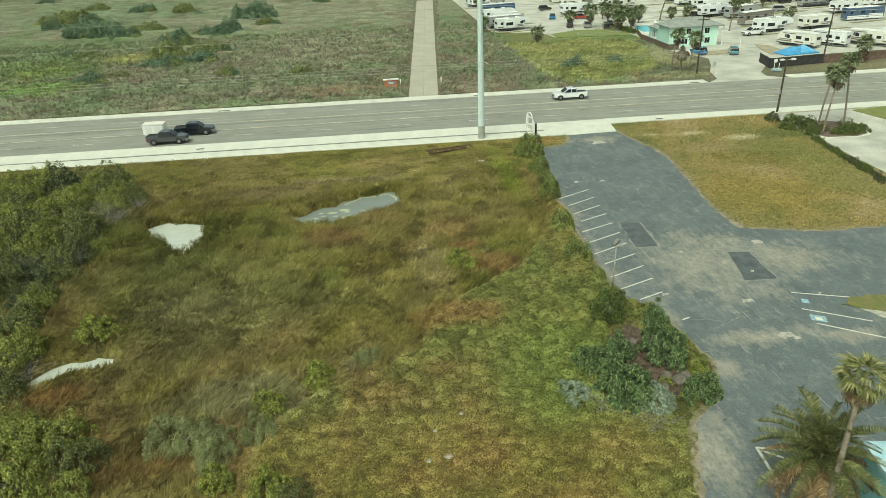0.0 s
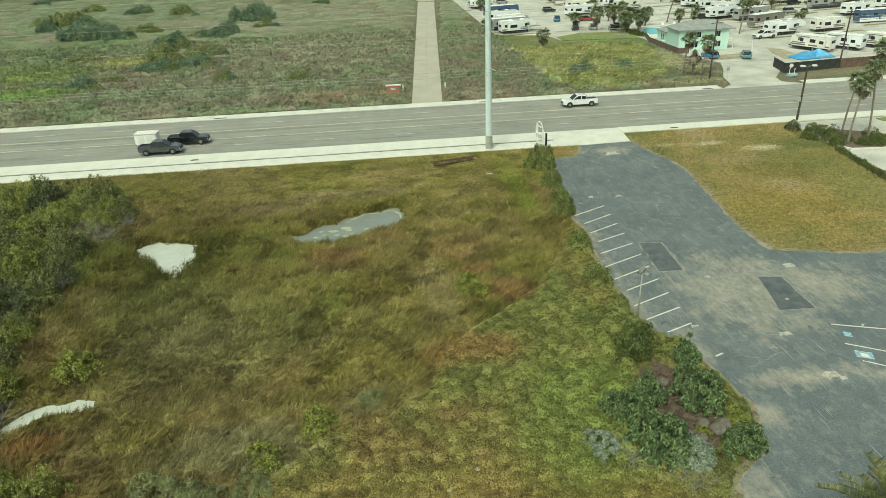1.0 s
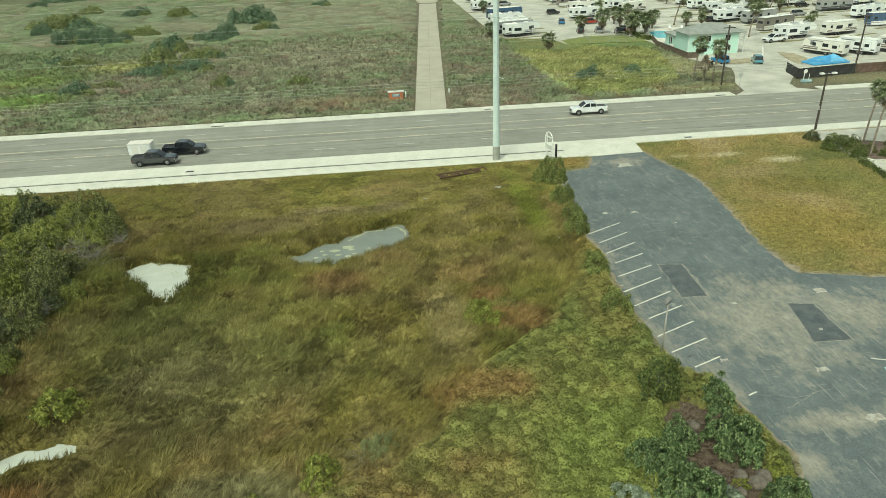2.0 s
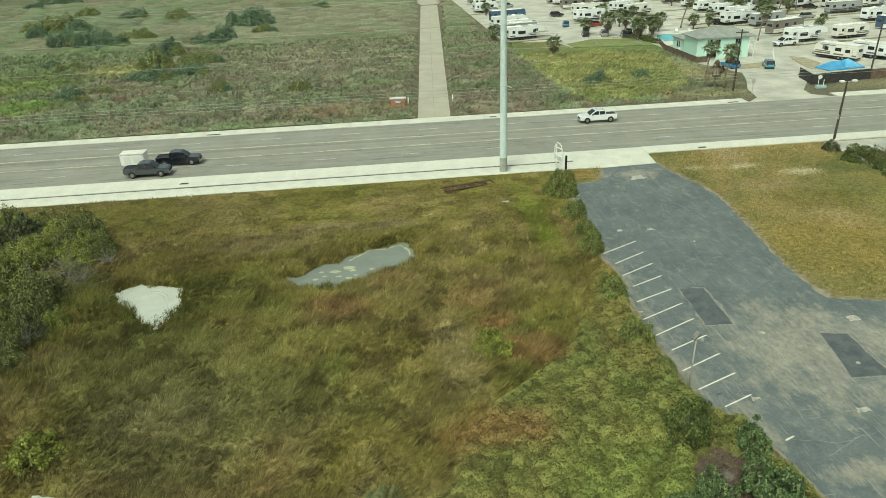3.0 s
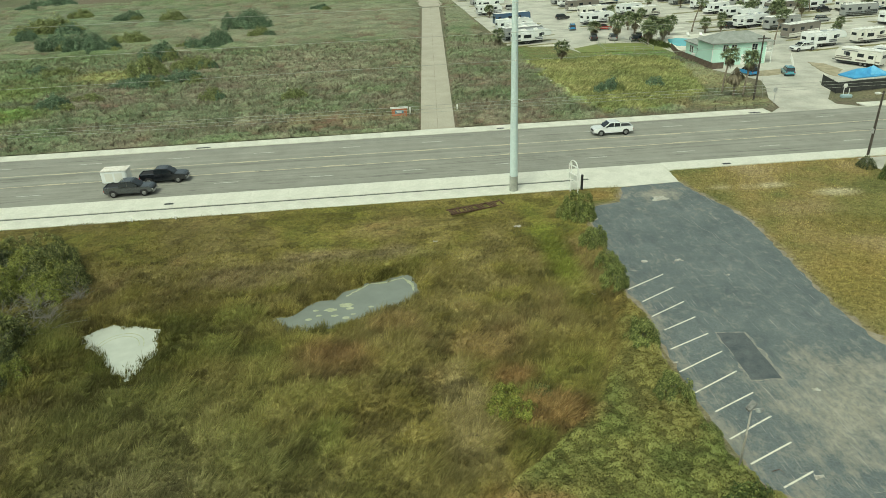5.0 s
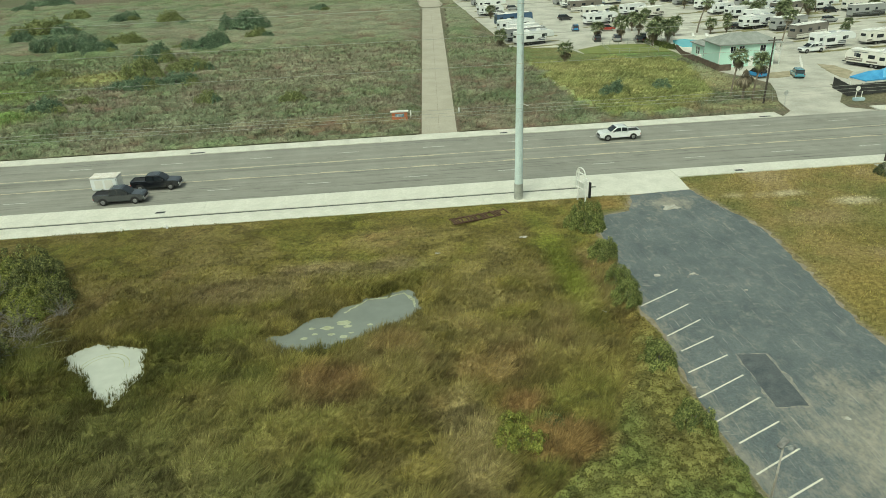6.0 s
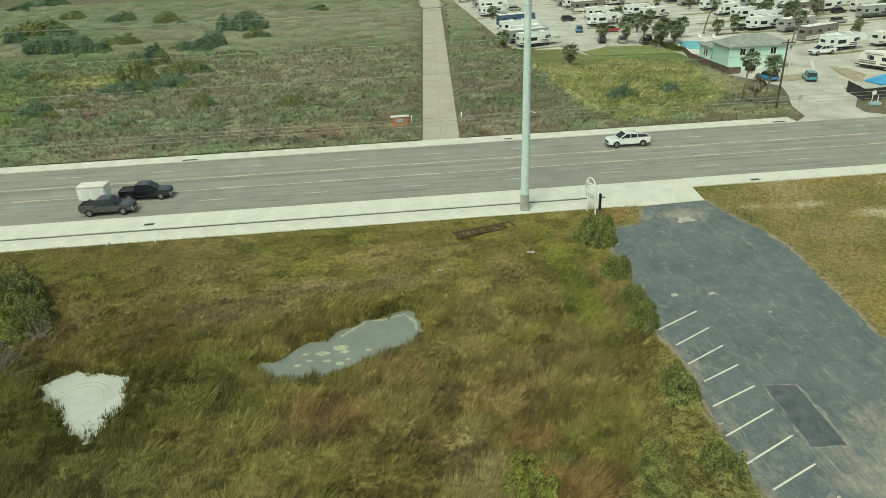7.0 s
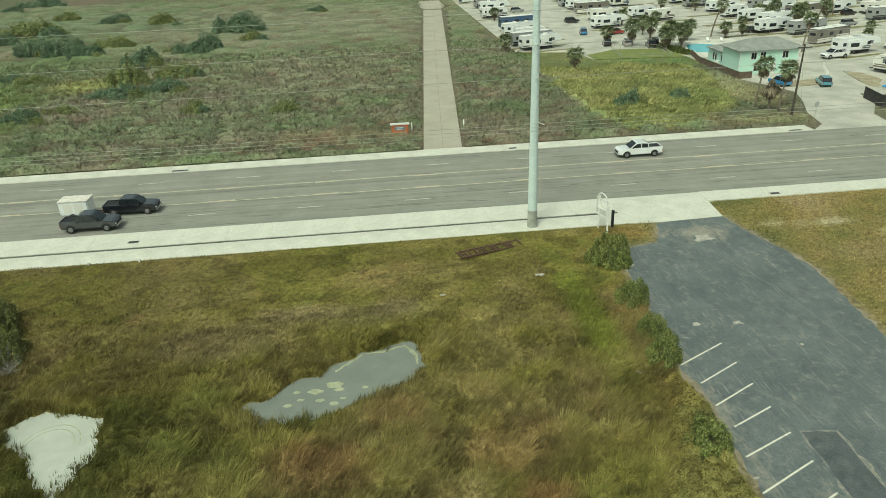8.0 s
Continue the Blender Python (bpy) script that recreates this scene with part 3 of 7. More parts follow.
for y in (7.9, 12.45):
    side = 1 if y < 10 else -1
    strip("solid_yellow_line", -400, 400, y - 0.06, y + 0.06, 0.0, YELLOW, road)
    for k in range(-7, 8):
        strip("yellow_dash", 12.19 * k + 1, 12.19 * k + 4.05, y + side * 0.22 - 0.06, y + side * 0.22 + 0.06, 0.0, YELLOW, road)


def walk_strip(name, label, x0, x1, y0, y1, z, length, mat, skew=0.0, base=-0.3):
    """A pavement of cast slabs with open joints."""
    t = thing(name, label, "pavement", kind="structure")
    first = None
    k = max(1, round((x1 - x0) / length))
    w = (x1 - x0) / k
    for i in range(k):
        if first is None:
            bm = boxes((0.004, w - 0.004, y0, y1, base, z), bevel=0.006)
            first = part("slab", bm, mat, t)
            first.location.x = x0
        else:
            o = new("slab", first.data)
            o.parent, o.location = t, (x0 + i * w, 0, random.uniform(-0.006, 0.006))
    return t


walk_strip("sidewalk_near", "pale concrete kerb and walk beside the road", -330, 9.75, -3.9, 0.0, 0.10, 4.6, CONCRETE)
walk_strip("verge_near", "pale concrete outer strip with open joints", -330, 9.75, -7.05, -4.28, 0.05, 4.6, CONCRETE)
walk_strip("sidewalk_east", "pale concrete kerb and walk beside the road", 20.4, 330, -2.8, 0.0, 0.10, 4.6, CONCRETE)
walk_strip("sidewalk_far", "pale concrete kerb and walk beside the road", -330, -10.6, 19.9, 22.5, 0.10, 4.6, CONCRETE)
walk_strip("sidewalk_park", "pale concrete kerb and walk beside the road", -2.2, 46.6, 19.9, 22.5, 0.10, 4.6, CONCRETE)
walk_strip("sidewalk_fence", "pale concrete kerb and walk beside the road", 62.5, 330, 19.9, 22.5, 0.10, 4.6, CONCRETE)
# dark band along the gap between the two concrete strips
seam = part("joint_strip", boxes((-330, 9.75, -4.27, -3.91, -0.3, 0.035)), mottled("dark_joint_filler", (0.07, 0.075, 0.065), (0.14, 0.145, 0.125), 0.6, 8))
tagged(seam, "dark line between the concrete strips", "joint", kind="structure")
apron = part("driveway_apron", slab([(9.75, 0), (9.75, -7.0), (12.9, -7.35), (20.0, -7.0), (20.4, -2.8), (20.4, 0)], -0.3, 0.045), CONCRETE)
tagged(apron, "pale concrete driveway apron between road and lot", "driveway", kind="structure")
apron = part("driveway_apron_far", slab([(-10.6, 19.9), (-2.2, 19.9), (-2.2, 22.5), (-3.5, 22.75), (-9.05, 22.75), (-10.6, 22.5)], -0.3, 0.06), CONCRETE)
tagged(apron, "pale concrete driveway apron at the lane mouth", "driveway", kind="structure")

lane = thing("lane", "long straight tan concrete lane through the scrub", "lane", kind="structure")
for i in range(33):
    y0, y1 = 22.7 + 5.0 * i, 27.67 + 5.0 * i
    f = lambda y: (-9.0 + (y - 22.6) * 0.0765, -3.6 + (y - 22.6) * 0.0826)
    for side in (0, 1):
        (a0, b0), (a1, b1) = f(y0), f(y1)
        q = [(a0, y0), ((a0 + b0) / 2 - 0.015, y0), ((a1 + b1) / 2 - 0.015, y1), (a1, y1)] if side == 0 else [((a0 + b0) / 2 + 0.015, y0), (b0, y0), (b1, y1), ((a1 + b1) / 2 + 0.015, y1)]
        part("slab", slab(q, -0.2, 0.06 + random.uniform(-0.008, 0.008)), PATHCON, lane)
cross = part("lane_crossing", slab([(4.3, 191), (10.4, 191), (12.6, 199), (18.5, 207), (30, 213), (30, 221), (3.5, 229), (-28, 227), (-28, 220), (-7.5, 219), (1.2, 208)], -0.2, 0.05), PATHCON)
tagged(cross, "tan concrete cross lane at the far end", "lane", kind="structure")

sand = part("lot_sand_edge", slab(ragged(LOT_EDGE, 0.5, 0.9, 5.0, 0.3), -0.3, 0.025), SAND)
tagged(sand, "pale sandy broken edge of the lot", "sand", kind="structure")
lot = part("parking_lot", slab(ragged(LOT_EDGE, 0.7, 0.35), -0.3, 0.03), LOT)
tagged(lot, "worn dark asphalt parking lot with sandy bare patches", "parking lot", kind="structure")
for q in ([(9.3, -39.3), (11.4, -39.6), (11.1, -45.5), (9.0, -45.3)], [(16.9, -47.8), (18.8, -48.2), (18.6, -53.4), (15.8, -53.3)]):
    part("asphalt_patch", slab(ragged(q, 0.35, 0.1), 0.0, 0.037), PATCH, lot, "darker repaired rectangle")
    cx, cy = sum(p[0] for p in q) / 4, sum(p[1] for p in q) / 4
    part("patch_seam", slab(ragged([(cx + (x - cx) * 1.13 + 0.06, cy + (y - cy) * 1.05) for x, y in q], 0.22, 0.3, 11.0), 0.0, 0.0345), DRIFT, lot, "sandy broken seam round a patch")
for i in range(11):
    x1, y1 = 9.05 - 0.095 * i, -29.4 - 2.465 * i
    x0, y0 = (5.0, 5.5, 5.4, 5.6, 5.0, 4.5, 4.6, 5.0, 4.7, 4.9, 5.8)[i], (-31.6, -33.8, -36.2, -38.3, -40.9, -43.7, -46.1, -48.2, -50.8, -53.0, -55.0)[i]
    d = Vector((x1 - x0, y1 - y0, 0)).normalized() * 0.06
    part("bay_line", slab([(x0 + d.y, y0 - d.x), (x1 + d.y, y1 - d.x), (x1 - d.y, y1 + d.x), (x0 - d.y, y0 + d.x)], 0.028, 0.036), WHITELINE, lot)
for x0, y0, x1, y1 in ((18.4, -55.9, 25.1, -58.3), (17.8, -58.5, 22.0, -61.1), (17.7, -60.7, 22.2, -63.9), (7.9, -58.6, 8.6, -58.3), (22.2, -63.9, 21.4, -66.3)):
    d = Vector((x1 - x0, y1 - y0, 0)).normalized() * 0.06
    part("bay_line", slab([(x0 + d.y, y0 - d.x), (x1 + d.y, y1 - d.x), (x1 - d.y, y1 + d.x), (x0 - d.y, y0 + d.x)], 0.028, 0.036), WHITELINE, lot)
for x0, y0, x1, y1 in ((6.3, -73.0, 6.0, -76.6), (6.3, -73.05, 9.4, -73.9), (6.45, -73.3, 7.4, -74.1), (6.3, -74.9, 8.4, -74.9)):
    d = Vector((x1 - x0, y1 - y0, 0)).normalized() * 0.09
    part("hatch_line", slab([(x0 + d.y, y0 - d.x), (x1 + d.y, y1 - d.x), (x1 - d.y, y1 + d.x), (x0 - d.y, y0 + d.x)], 0.028, 0.036), WHITELINE, lot, "cream painted hatch line")
part("bay_mark", slab([(17.6, -60.2), (18.6, -60.7), (18.9, -59.9), (17.9, -59.4)], 0.028, 0.038), BLUEPAINT, lot, "faded blue bay square")
part("bay_mark", slab([(18.4, -57.6), (18.9, -57.8), (19.1, -57.2), (18.6, -57.0)], 0.028, 0.038), BLUEPAINT, lot, "faded blue bay square")
part("bay_symbol", slab([(17.95, -60.2), (18.4, -60.42), (18.55, -60.0), (18.1, -59.8)], 0.038, 0.041), WHITELINE, lot, "worn white symbol")
kerbed = part("kerbed_island", slab(ragged([(22.2, -58.9), (23.0, -58.0), (32, -58.5), (32, -66), (26.0, -66)], 0.6, 0.35), 0.0, 0.09), RUBBLE)
tagged(kerbed, "pale concrete kerbed island in the lot", "kerb", kind="structure")
part("turf", slab(ragged([(21.2, -58.4), (22.6, -57.5), (25.5, -57.6), (31.5, -58.6), (31.5, -60.6), (24.6, -60.6)], 0.4, 0.5), 0.05, 0.12), mottled("island_turf", (0.13, 0.15, 0.045), (0.2, 0.17, 0.07), 1.5, 12), kerbed)

neighbour = part("neighbour_pavement", slab(NEIGHBOUR, -0.3, 0.035), PARKCON)
for k in range(7):
    part("slab_joint", boxes((46.5, 75, -20.5 - 3.6 * k, -20.45 - 3.6 * k, 0.0, 0.0385)), SLEEVE, neighbour)
for k in range(4):
    part("slab_joint", boxes((55.6 + 4.5 * k, 55.65 + 4.5 * k, -42, -12.5, 0.0, 0.0385)), SLEEVE, neighbour)
island = part("planted_island", slab(ragged([(45.4, -9.6), (49, -8.0), (52.5, -9.8), (53.8, -13), (53.0, -16.4), (50.7, -17.3), (46.2, -16.8), (45.0, -14)], 0.8, 0.15), 0.0, 0.17), CONCRETE)
tagged(island, "kerbed planting island with brown mulch on the forecourt", "island", kind="structure")
part("mulch", slab(ragged([(45.7, -9.9), (49, -8.3), (52.3, -10.0), (53.5, -13), (52.7, -16.1), (50.6, -17.0), (46.4, -16.5), (45.3, -14)], 0.6, 0.15), 0.1, 0.21), MULCH, island)
sliver = part("forecourt_turf", slab(ragged([(58.6, -4.0), (66, -3.4), (84, -3.4), (84, -14), (60.2, -11.3)], 1.0, 0.2), 0.0, 0.13), mottled("trimmed_turf", (0.15, 0.18, 0.05), (0.22, 0.21, 0.075), 0.8, 7))
tagged(sliver, "trimmed green grass plot on the forecourt", "lawn", kind="structure")
tagged(neighbour, "pale concrete forecourt of the next property", "pavement", kind="structure")
park = part("park_pavement", slab(PARK_EDGE, -0.3, 0.03), PARKCON)
tagged(park, "pale concrete camper park drives and pads", "pavement", kind="structure")
mouth = part("park_mouth", slab([(46.5, 19.9), (62.5, 19.9), (59.2, 22.65), (49.5, 22.65)], -0.3, 0.025), PARKCON)
tagged(mouth, "pale concrete mouth of the park drive", "driveway", kind="structure")

# ---- ponds ----
for poly, mat, label in ((POND_WEST, SKYWATER, "small pond among grass, coloured pale for the reflected sky"), (POND_EAST, GREYWATER, "long grey pond with scum among grass"), (POND_SOUTH, SKYWATER, "narrow pale puddle at a shrub's foot"), (POND_PUDDLE, SKYWATER, "small grassy puddle below the pale pond")):
    cx, cy = np.mean([p[0] for p in poly]), np.mean([p[1] for p in poly])
    big = [(cx + (x - cx) * 1.12, cy + (y - cy) * 1.12) for x, y in poly]
    w = part("pond", slab(big, -0.6, -0.13), mat)
    tagged(w, label, "pond", kind="structure")
    if poly is POND_WEST:
        for r in (1.55, 1.9):
            ring = [(-37.2 + r * k * math.cos(a), -34.0 + 1.2 * r * k * math.sin(a)) for k, turns in ((1.0, 1), (1.035, -1)) for a in np.linspace(0.1, 2.9, 20)[::turns]]
            part("scum_line", slab(ring, -0.14, -0.124), SCUM, w)
    if mat is GREYWATER:
        shore = ragged([(-19.4, -28.3), (-17.5, -26.6), (-14.2, -25.7), (-13.5, -26.8), (-13.2, -28.6)], 0.25, 0.3, 2.0)[:-24]
        for (x0, y0), (x1, y1) in zip(shore, shore[1:]):
            wd = 0.12 + 0.3 * abs(noise.noise((x0, y0, 5)))
            d = max(0.05, math.hypot(x1 - x0, y1 - y0))
            ox, oy = (y1 - y0) / d * wd, -(x1 - x0) / d * wd
            if d < 0.6:
                part("scum_rim", slab([(x0, y0), (x1, y1), (x1 + ox, y1 + oy), (x0 + ox, y0 + oy)], -0.14, -0.121), SCUM, w)
        for x, y, r in ((-20.6, -30.6, 0.5), (-19.4, -30.0, 0.6), (-19.0, -30.6, 0.35), (-20.3, -31.6, 0.3), (-19.3, -32.1, 0.35), (-21.6, -31.4, 0.25), (-17.2, -30.6, 0.25), (-22.4, -31.9, 0.3), (-18.7, -31.6, 0.2), (-21.9, -30.5, 0.25)):
            o = [(x + r * (1 + 0.5 * noise.noise((x + 3 * math.cos(a), y + 3 * math.sin(a), 1))) * math.cos(a), y + 0.6 * r * (1 + 0.5 * noise.noise((x + 3 * math.cos(a), y + 3 * math.sin(a), 2))) * math.sin(a)) for a in np.linspace(0, 2 * math.pi, 18)[:-1]]
            part("scum_patch", slab(o, -0.14, -0.12), SCUM, w)

# ---- poles and wires ----
def big_pole(x, y, label):
    t = thing("power_pole", label, "power pole", pose(x, y, 0), "roadside power poles")
    part("shaft", tube(bmesh.new(), [(0, 0, 1.9), (0, 0, 12), (0, 0, 25.5)], [0.47, 0.40, 0.31], 20, False), GALV, t, smooth=True)
    part("sleeve", tube(bmesh.new(), [(0, 0, -0.3), (0, 0, 1.9)], [0.50, 0.485], 20, False), SLEEVE, t, "weathered grey-brown base sleeve", True)
    part("bracket", tube(bmesh.new(), [(0.25, -0.1, 11.05), (0.95, -0.15, 10.75)], [0.05, 0.04], 8), WHITE, t)
    part("cap", tube(bmesh.new(), [(0, 0, 25.5), (0, 0, 25.62)], [0.33, 0.3], 20), GALV, t)
    for z in (15.35, 18.35, 21.35):
        part("insulator", tube(bmesh.new(), [(0, -0.3, z), (0, -0.62, z + 0.04)], [0.06, 0.05], 8), WHITE, t)
    for z in (12.4, 13.6, 14.8, 16.1, 17.4, 20.0):
        part("bolt_plate", boxes((0.05, 0.17, -0.43, -0.33, z, z + 0.1)), CHROME, t)
    return t


pole = big_pole(0.03, -6.0, "tall pale steel power pole beside the walk")
for x in (-112, 112):
    copy_thing(pole, pose(x, -6.0, 0))


def wire(name, pts, radius, label):
    cu = bpy.data.curves.new(name, "CURVE")
    cu.dimensions, cu.bevel_depth, cu.bevel_resolution = "3D", radius, 1
    s = cu.splines.new("POLY")
    s.points.add(len(pts) - 1)
    for p, q in zip(s.points, pts):
        p.co = (*q, 1)
    cu.materials.append(WIRE)
    ob = new(name, cu)
    return tagged(ob, label, "wire", "overhead wires")


for z, r, off in ((21.35, 0.018, -0.6), (18.35, 0.018, -0.6), (15.4, 0.018, -0.6), (11.0, 0.018, -0.5), (10.62, 0.018, -0.5), (10.25, 0.016, -0.5)):
    pts = []
    for i in range(57):
        x = -112 + 4 * i
        u = (x % 112) / 112
        pts.append((x, -6.0 + off, z - 0.3 * u * (1 - u)))
    wire("overhead_wire", pts, r, "thin pale overhead wire strung along the road")


def timber_pole(x, y, h, lean, label, lamps=False):
    t = thing("timber_pole", label, "utility pole", pose(x, y, 0), "timber poles")
    part("shaft", tube(bmesh.new(), [(0, 0, -0.3), (lean[0] * 0.5, lean[1] * 0.5, h / 2), (lean[0], lean[1], h)], [0.17, 0.145, 0.11], 12, False), WOODPOLE, t, smooth=True)
    if lamps:
        for s in (-1, 1):
            part("lamp_arm", tube(bmesh.new(), [(lean[0], lean[1], h - 0.25), (lean[0] + s * 0.9, lean[1] - 0.2, h - 0.15)], [0.04, 0.04], 8), CHROME, t)
            part("lamp_head", boxes((lean[0] + s * 0.9 - 0.32, lean[0] + s * 0.9 + 0.32, lean[1] - 0.45, lean[1] + 0.02, h - 0.25, h - 0.02), bevel=0.05), WHITE, t, "pale floodlight head")
        part("meter_box", boxes((-0.28, -0.12, -0.3, 0.0, 3.0, 3.6), bevel=0.02), CHROME, t)
    else:
        part("crossarm", boxes((lean[0] - 1.1, lean[0] + 1.1, lean[1] - 0.22, lean[1] - 0.1, h - 0.55, h - 0.4)), WOODPOLE, t)
        part("guy_wire", tube(bmesh.new(), [(lean[0], lean[1], h - 1.2), (2.6, 1.8, 0)], [0.015, 0.015], 5), WIRE, t)
    return t


timber_pole(47.2, -2.45, 8.3, (0.15, 0, 0), "dark timber pole with two floodlights beside the walk", True)
timber_pole(47.7, 27.7, 10.7, (0.1, 0, 0), "tall dark timber utility pole on the verge")
timber_pole(75.6, 31.0, 11.0, (0.3, 0, 0), "tall dark timber utility pole by the fence")

lamp = thing("lot_lamp", "thin rusty lamp post with two small heads beside the lot", "lamp post", pose(3.85, -53.5, 0))
part("post", tube(bmesh.new(), [(0, 0, -0.1), (0.1, 0.05, 2.4), (0.15, 0.1, 4.45)], [0.075, 0.06, 0.05], 10), mottled("faded_post_paint", (0.3, 0.27, 0.23), (0.42, 0.4, 0.35), 3, 14), lamp, smooth=True)
part("arm", tube(bmesh.new(), [(-0.1, 0.1, 4.4), (0.6, 0.12, 4.45)], [0.035, 0.03], 8), SLEEVE, lamp)
part("lamp_head", box(bmesh.new(), -0.32, 0.3, -0.16, 0.16, -0.12, 0.12, 0.03, pose(0.1, 0.1, 4.72, 20, -35, 20)), mottled("dull_lamp_metal", (0.12, 0.12, 0.115), (0.24, 0.24, 0.22), 4, 16), lamp)
part("lamp_head", box(bmesh.new(), -0.25, 0.22, -0.14, 0.14, -0.1, 0.1, 0.03, pose(0.62, 0.1, 4.33, -15, 25, 40)), mottled("dull_lamp_metal", (0.2, 0.21, 0.2), (0.34, 0.35, 0.33), 4, 16), lamp)

sign = thing("roadside_sign", "derelict white frame sign with a black edge on posts", "sign", pose(6.9, -8.6, 0, 0, 0, -72))
for x in (-1.15, 0.35):
    part("post", tube(bmesh.new(), [(x, 0, -0.2), (x, 0, 3.6 - 0.6 * (x > 0))], [0.09, 0.08], 10), WHITE, sign)
part("frame", boxes((-1.6, 0.2, -0.06, 0.06, 1.5, 1.62), (-1.6, 0.2, -0.06, 0.06, 2.2, 2.3), (-1.6, 0.2, -0.06, 0.06, 3.2, 3.32), (-1.6, -1.5, -0.06, 0.06, 1.5, 3.3), (0.1, 0.2, -0.06, 0.06, 1.5, 3.3)), WHITE, sign)
arch = bmesh.new()
tube(arch, [(-0.7 + 0.75 * math.cos(a), 0, 3.3 + 0.6 * math.sin(a)) for a in np.linspace(0, math.pi, 12)], [0.07] * 12, 8)
part("arch", arch, WHITE, sign)
part("face", boxes((-1.5, 0.1, -0.02, 0.02, 1.62, 2.2)), mottled("blank_face", (0.5, 0.52, 0.48), (0.62, 0.63, 0.58), 2, 9), sign, "blank weathered panel")
part("side_panel", boxes((0.95, 1.2, -0.1, 0.1, 0.95, 2.75), bevel=0.02), BLACKPL, sign, "black edged panel")
part("side_face", boxes((0.2, 0.95, -0.06, 0.06, 1.0, 2.7)), WHITE, sign)

entry = thing("entry_sign", "orange brick entrance sign with a blue panel by the lane", "sign", pose(-11.9, 30.8, 0))
BRICKO = mottled("orange_brick", (0.42, 0.13, 0.06), (0.52, 0.2, 0.1), 3, 12)
part("wall", boxes((-1.25, 1.25, -0.2, 0.2, -0.2, 1.65), bevel=0.02), BRICKO, entry)
part("cap", boxes((-1.45, 1.45, -0.3, 0.3, 1.65, 1.85), bevel=0.02), WHITE, entry)
part("panel", boxes((-0.72, 0.72, -0.23, -0.2, 0.85, 1.4)), mottled("slate_blue_panel", (0.12, 0.22, 0.28), (0.16, 0.28, 0.34), 3, 9), entry, "slate blue panel")
for k in range(2):
    part("lettering_bar", boxes((-0.5 + 0.1 * k, 0.5 - 0.1 * k, -0.245, -0.23, 1.17 - 0.2 * k, 1.26 - 0.2 * k)), WHITE, entry)
part("number_bar", boxes((-0.15, 0.15, -0.225, -0.2, 0.35, 0.5)), WHITE, entry)
for k, (x, y, h) in enumerate(((-10.0, 33.0, 1.2), (-2.0, 33.0, 1.2), (-43.8, -7.5, 0.55), (-39.0, -7.6, 0.5))):
    b = thing("marker_post", "small white marker post in the grass", "marker post", pose(x, y, -0.03), "marker posts")
    part("post", tube(bmesh.new(), [(0, 0, -0.1), (0, 0, h)], [0.11, 0.1], 10), WHITE, b, smooth=True)
    part("top", tube(bmesh.new(), [(0, 0, h), (0, 0, h + 0.08)], [0.13, 0.06], 10), WHITE, b)

stop = thing("stop_sign", "back of an eight-sided road sign on a post", "road sign", pose(50.1, 25.6, 0, 0, 0, 10))
part("post", tube(bmesh.new(), [(0, 0, -0.2), (0, 0, 2.5)], [0.04, 0.04], 8), CHROME, stop)
o = bmesh.new()
bmesh.ops.create_cone(o, cap_ends=True, segments=8, radius1=0.42, radius2=0.42, depth=0.02, matrix=pose(0, 0.05, 2.2, 90, 0, 0) @ pose(0, 0, 0, 0, 0, 22.5))
part("plate", o, mottled("sign_back", (0.4, 0.42, 0.4), (0.5, 0.52, 0.5), 2, 10), stop)

# a rusted grating lying in the grass
grate = thing("rusty_grating", "rusty steel grating lying in long grass", "grating", pose(-5.2, -10.9, 0.14, 6, 3, 22))
for y in (-0.55, 0.55):
    part("rail", boxes((-3.5, 3.5, y - 0.06, y + 0.06, 0, 0.14)), RUST, grate)
bar = part("bar", boxes((-0.07, 0.07, -0.62, 0.62, 0.06, 0.16)), RUST, grate)
bar.location.x = -3.3
for i in (1, 2, 3, 5, 6, 7, 8, 10, 11, 12, 14, 15, 16, 17, 19):
    b = new("bar", bar.data)
    b.parent, b.location, b.rotation_euler = grate, (-3.3 + 0.35 * i, random.uniform(-0.05, 0.05), random.uniform(-0.08, 0.07)), (random.uniform(-0.1, 0.1), 0, random.uniform(-0.25, 0.25))


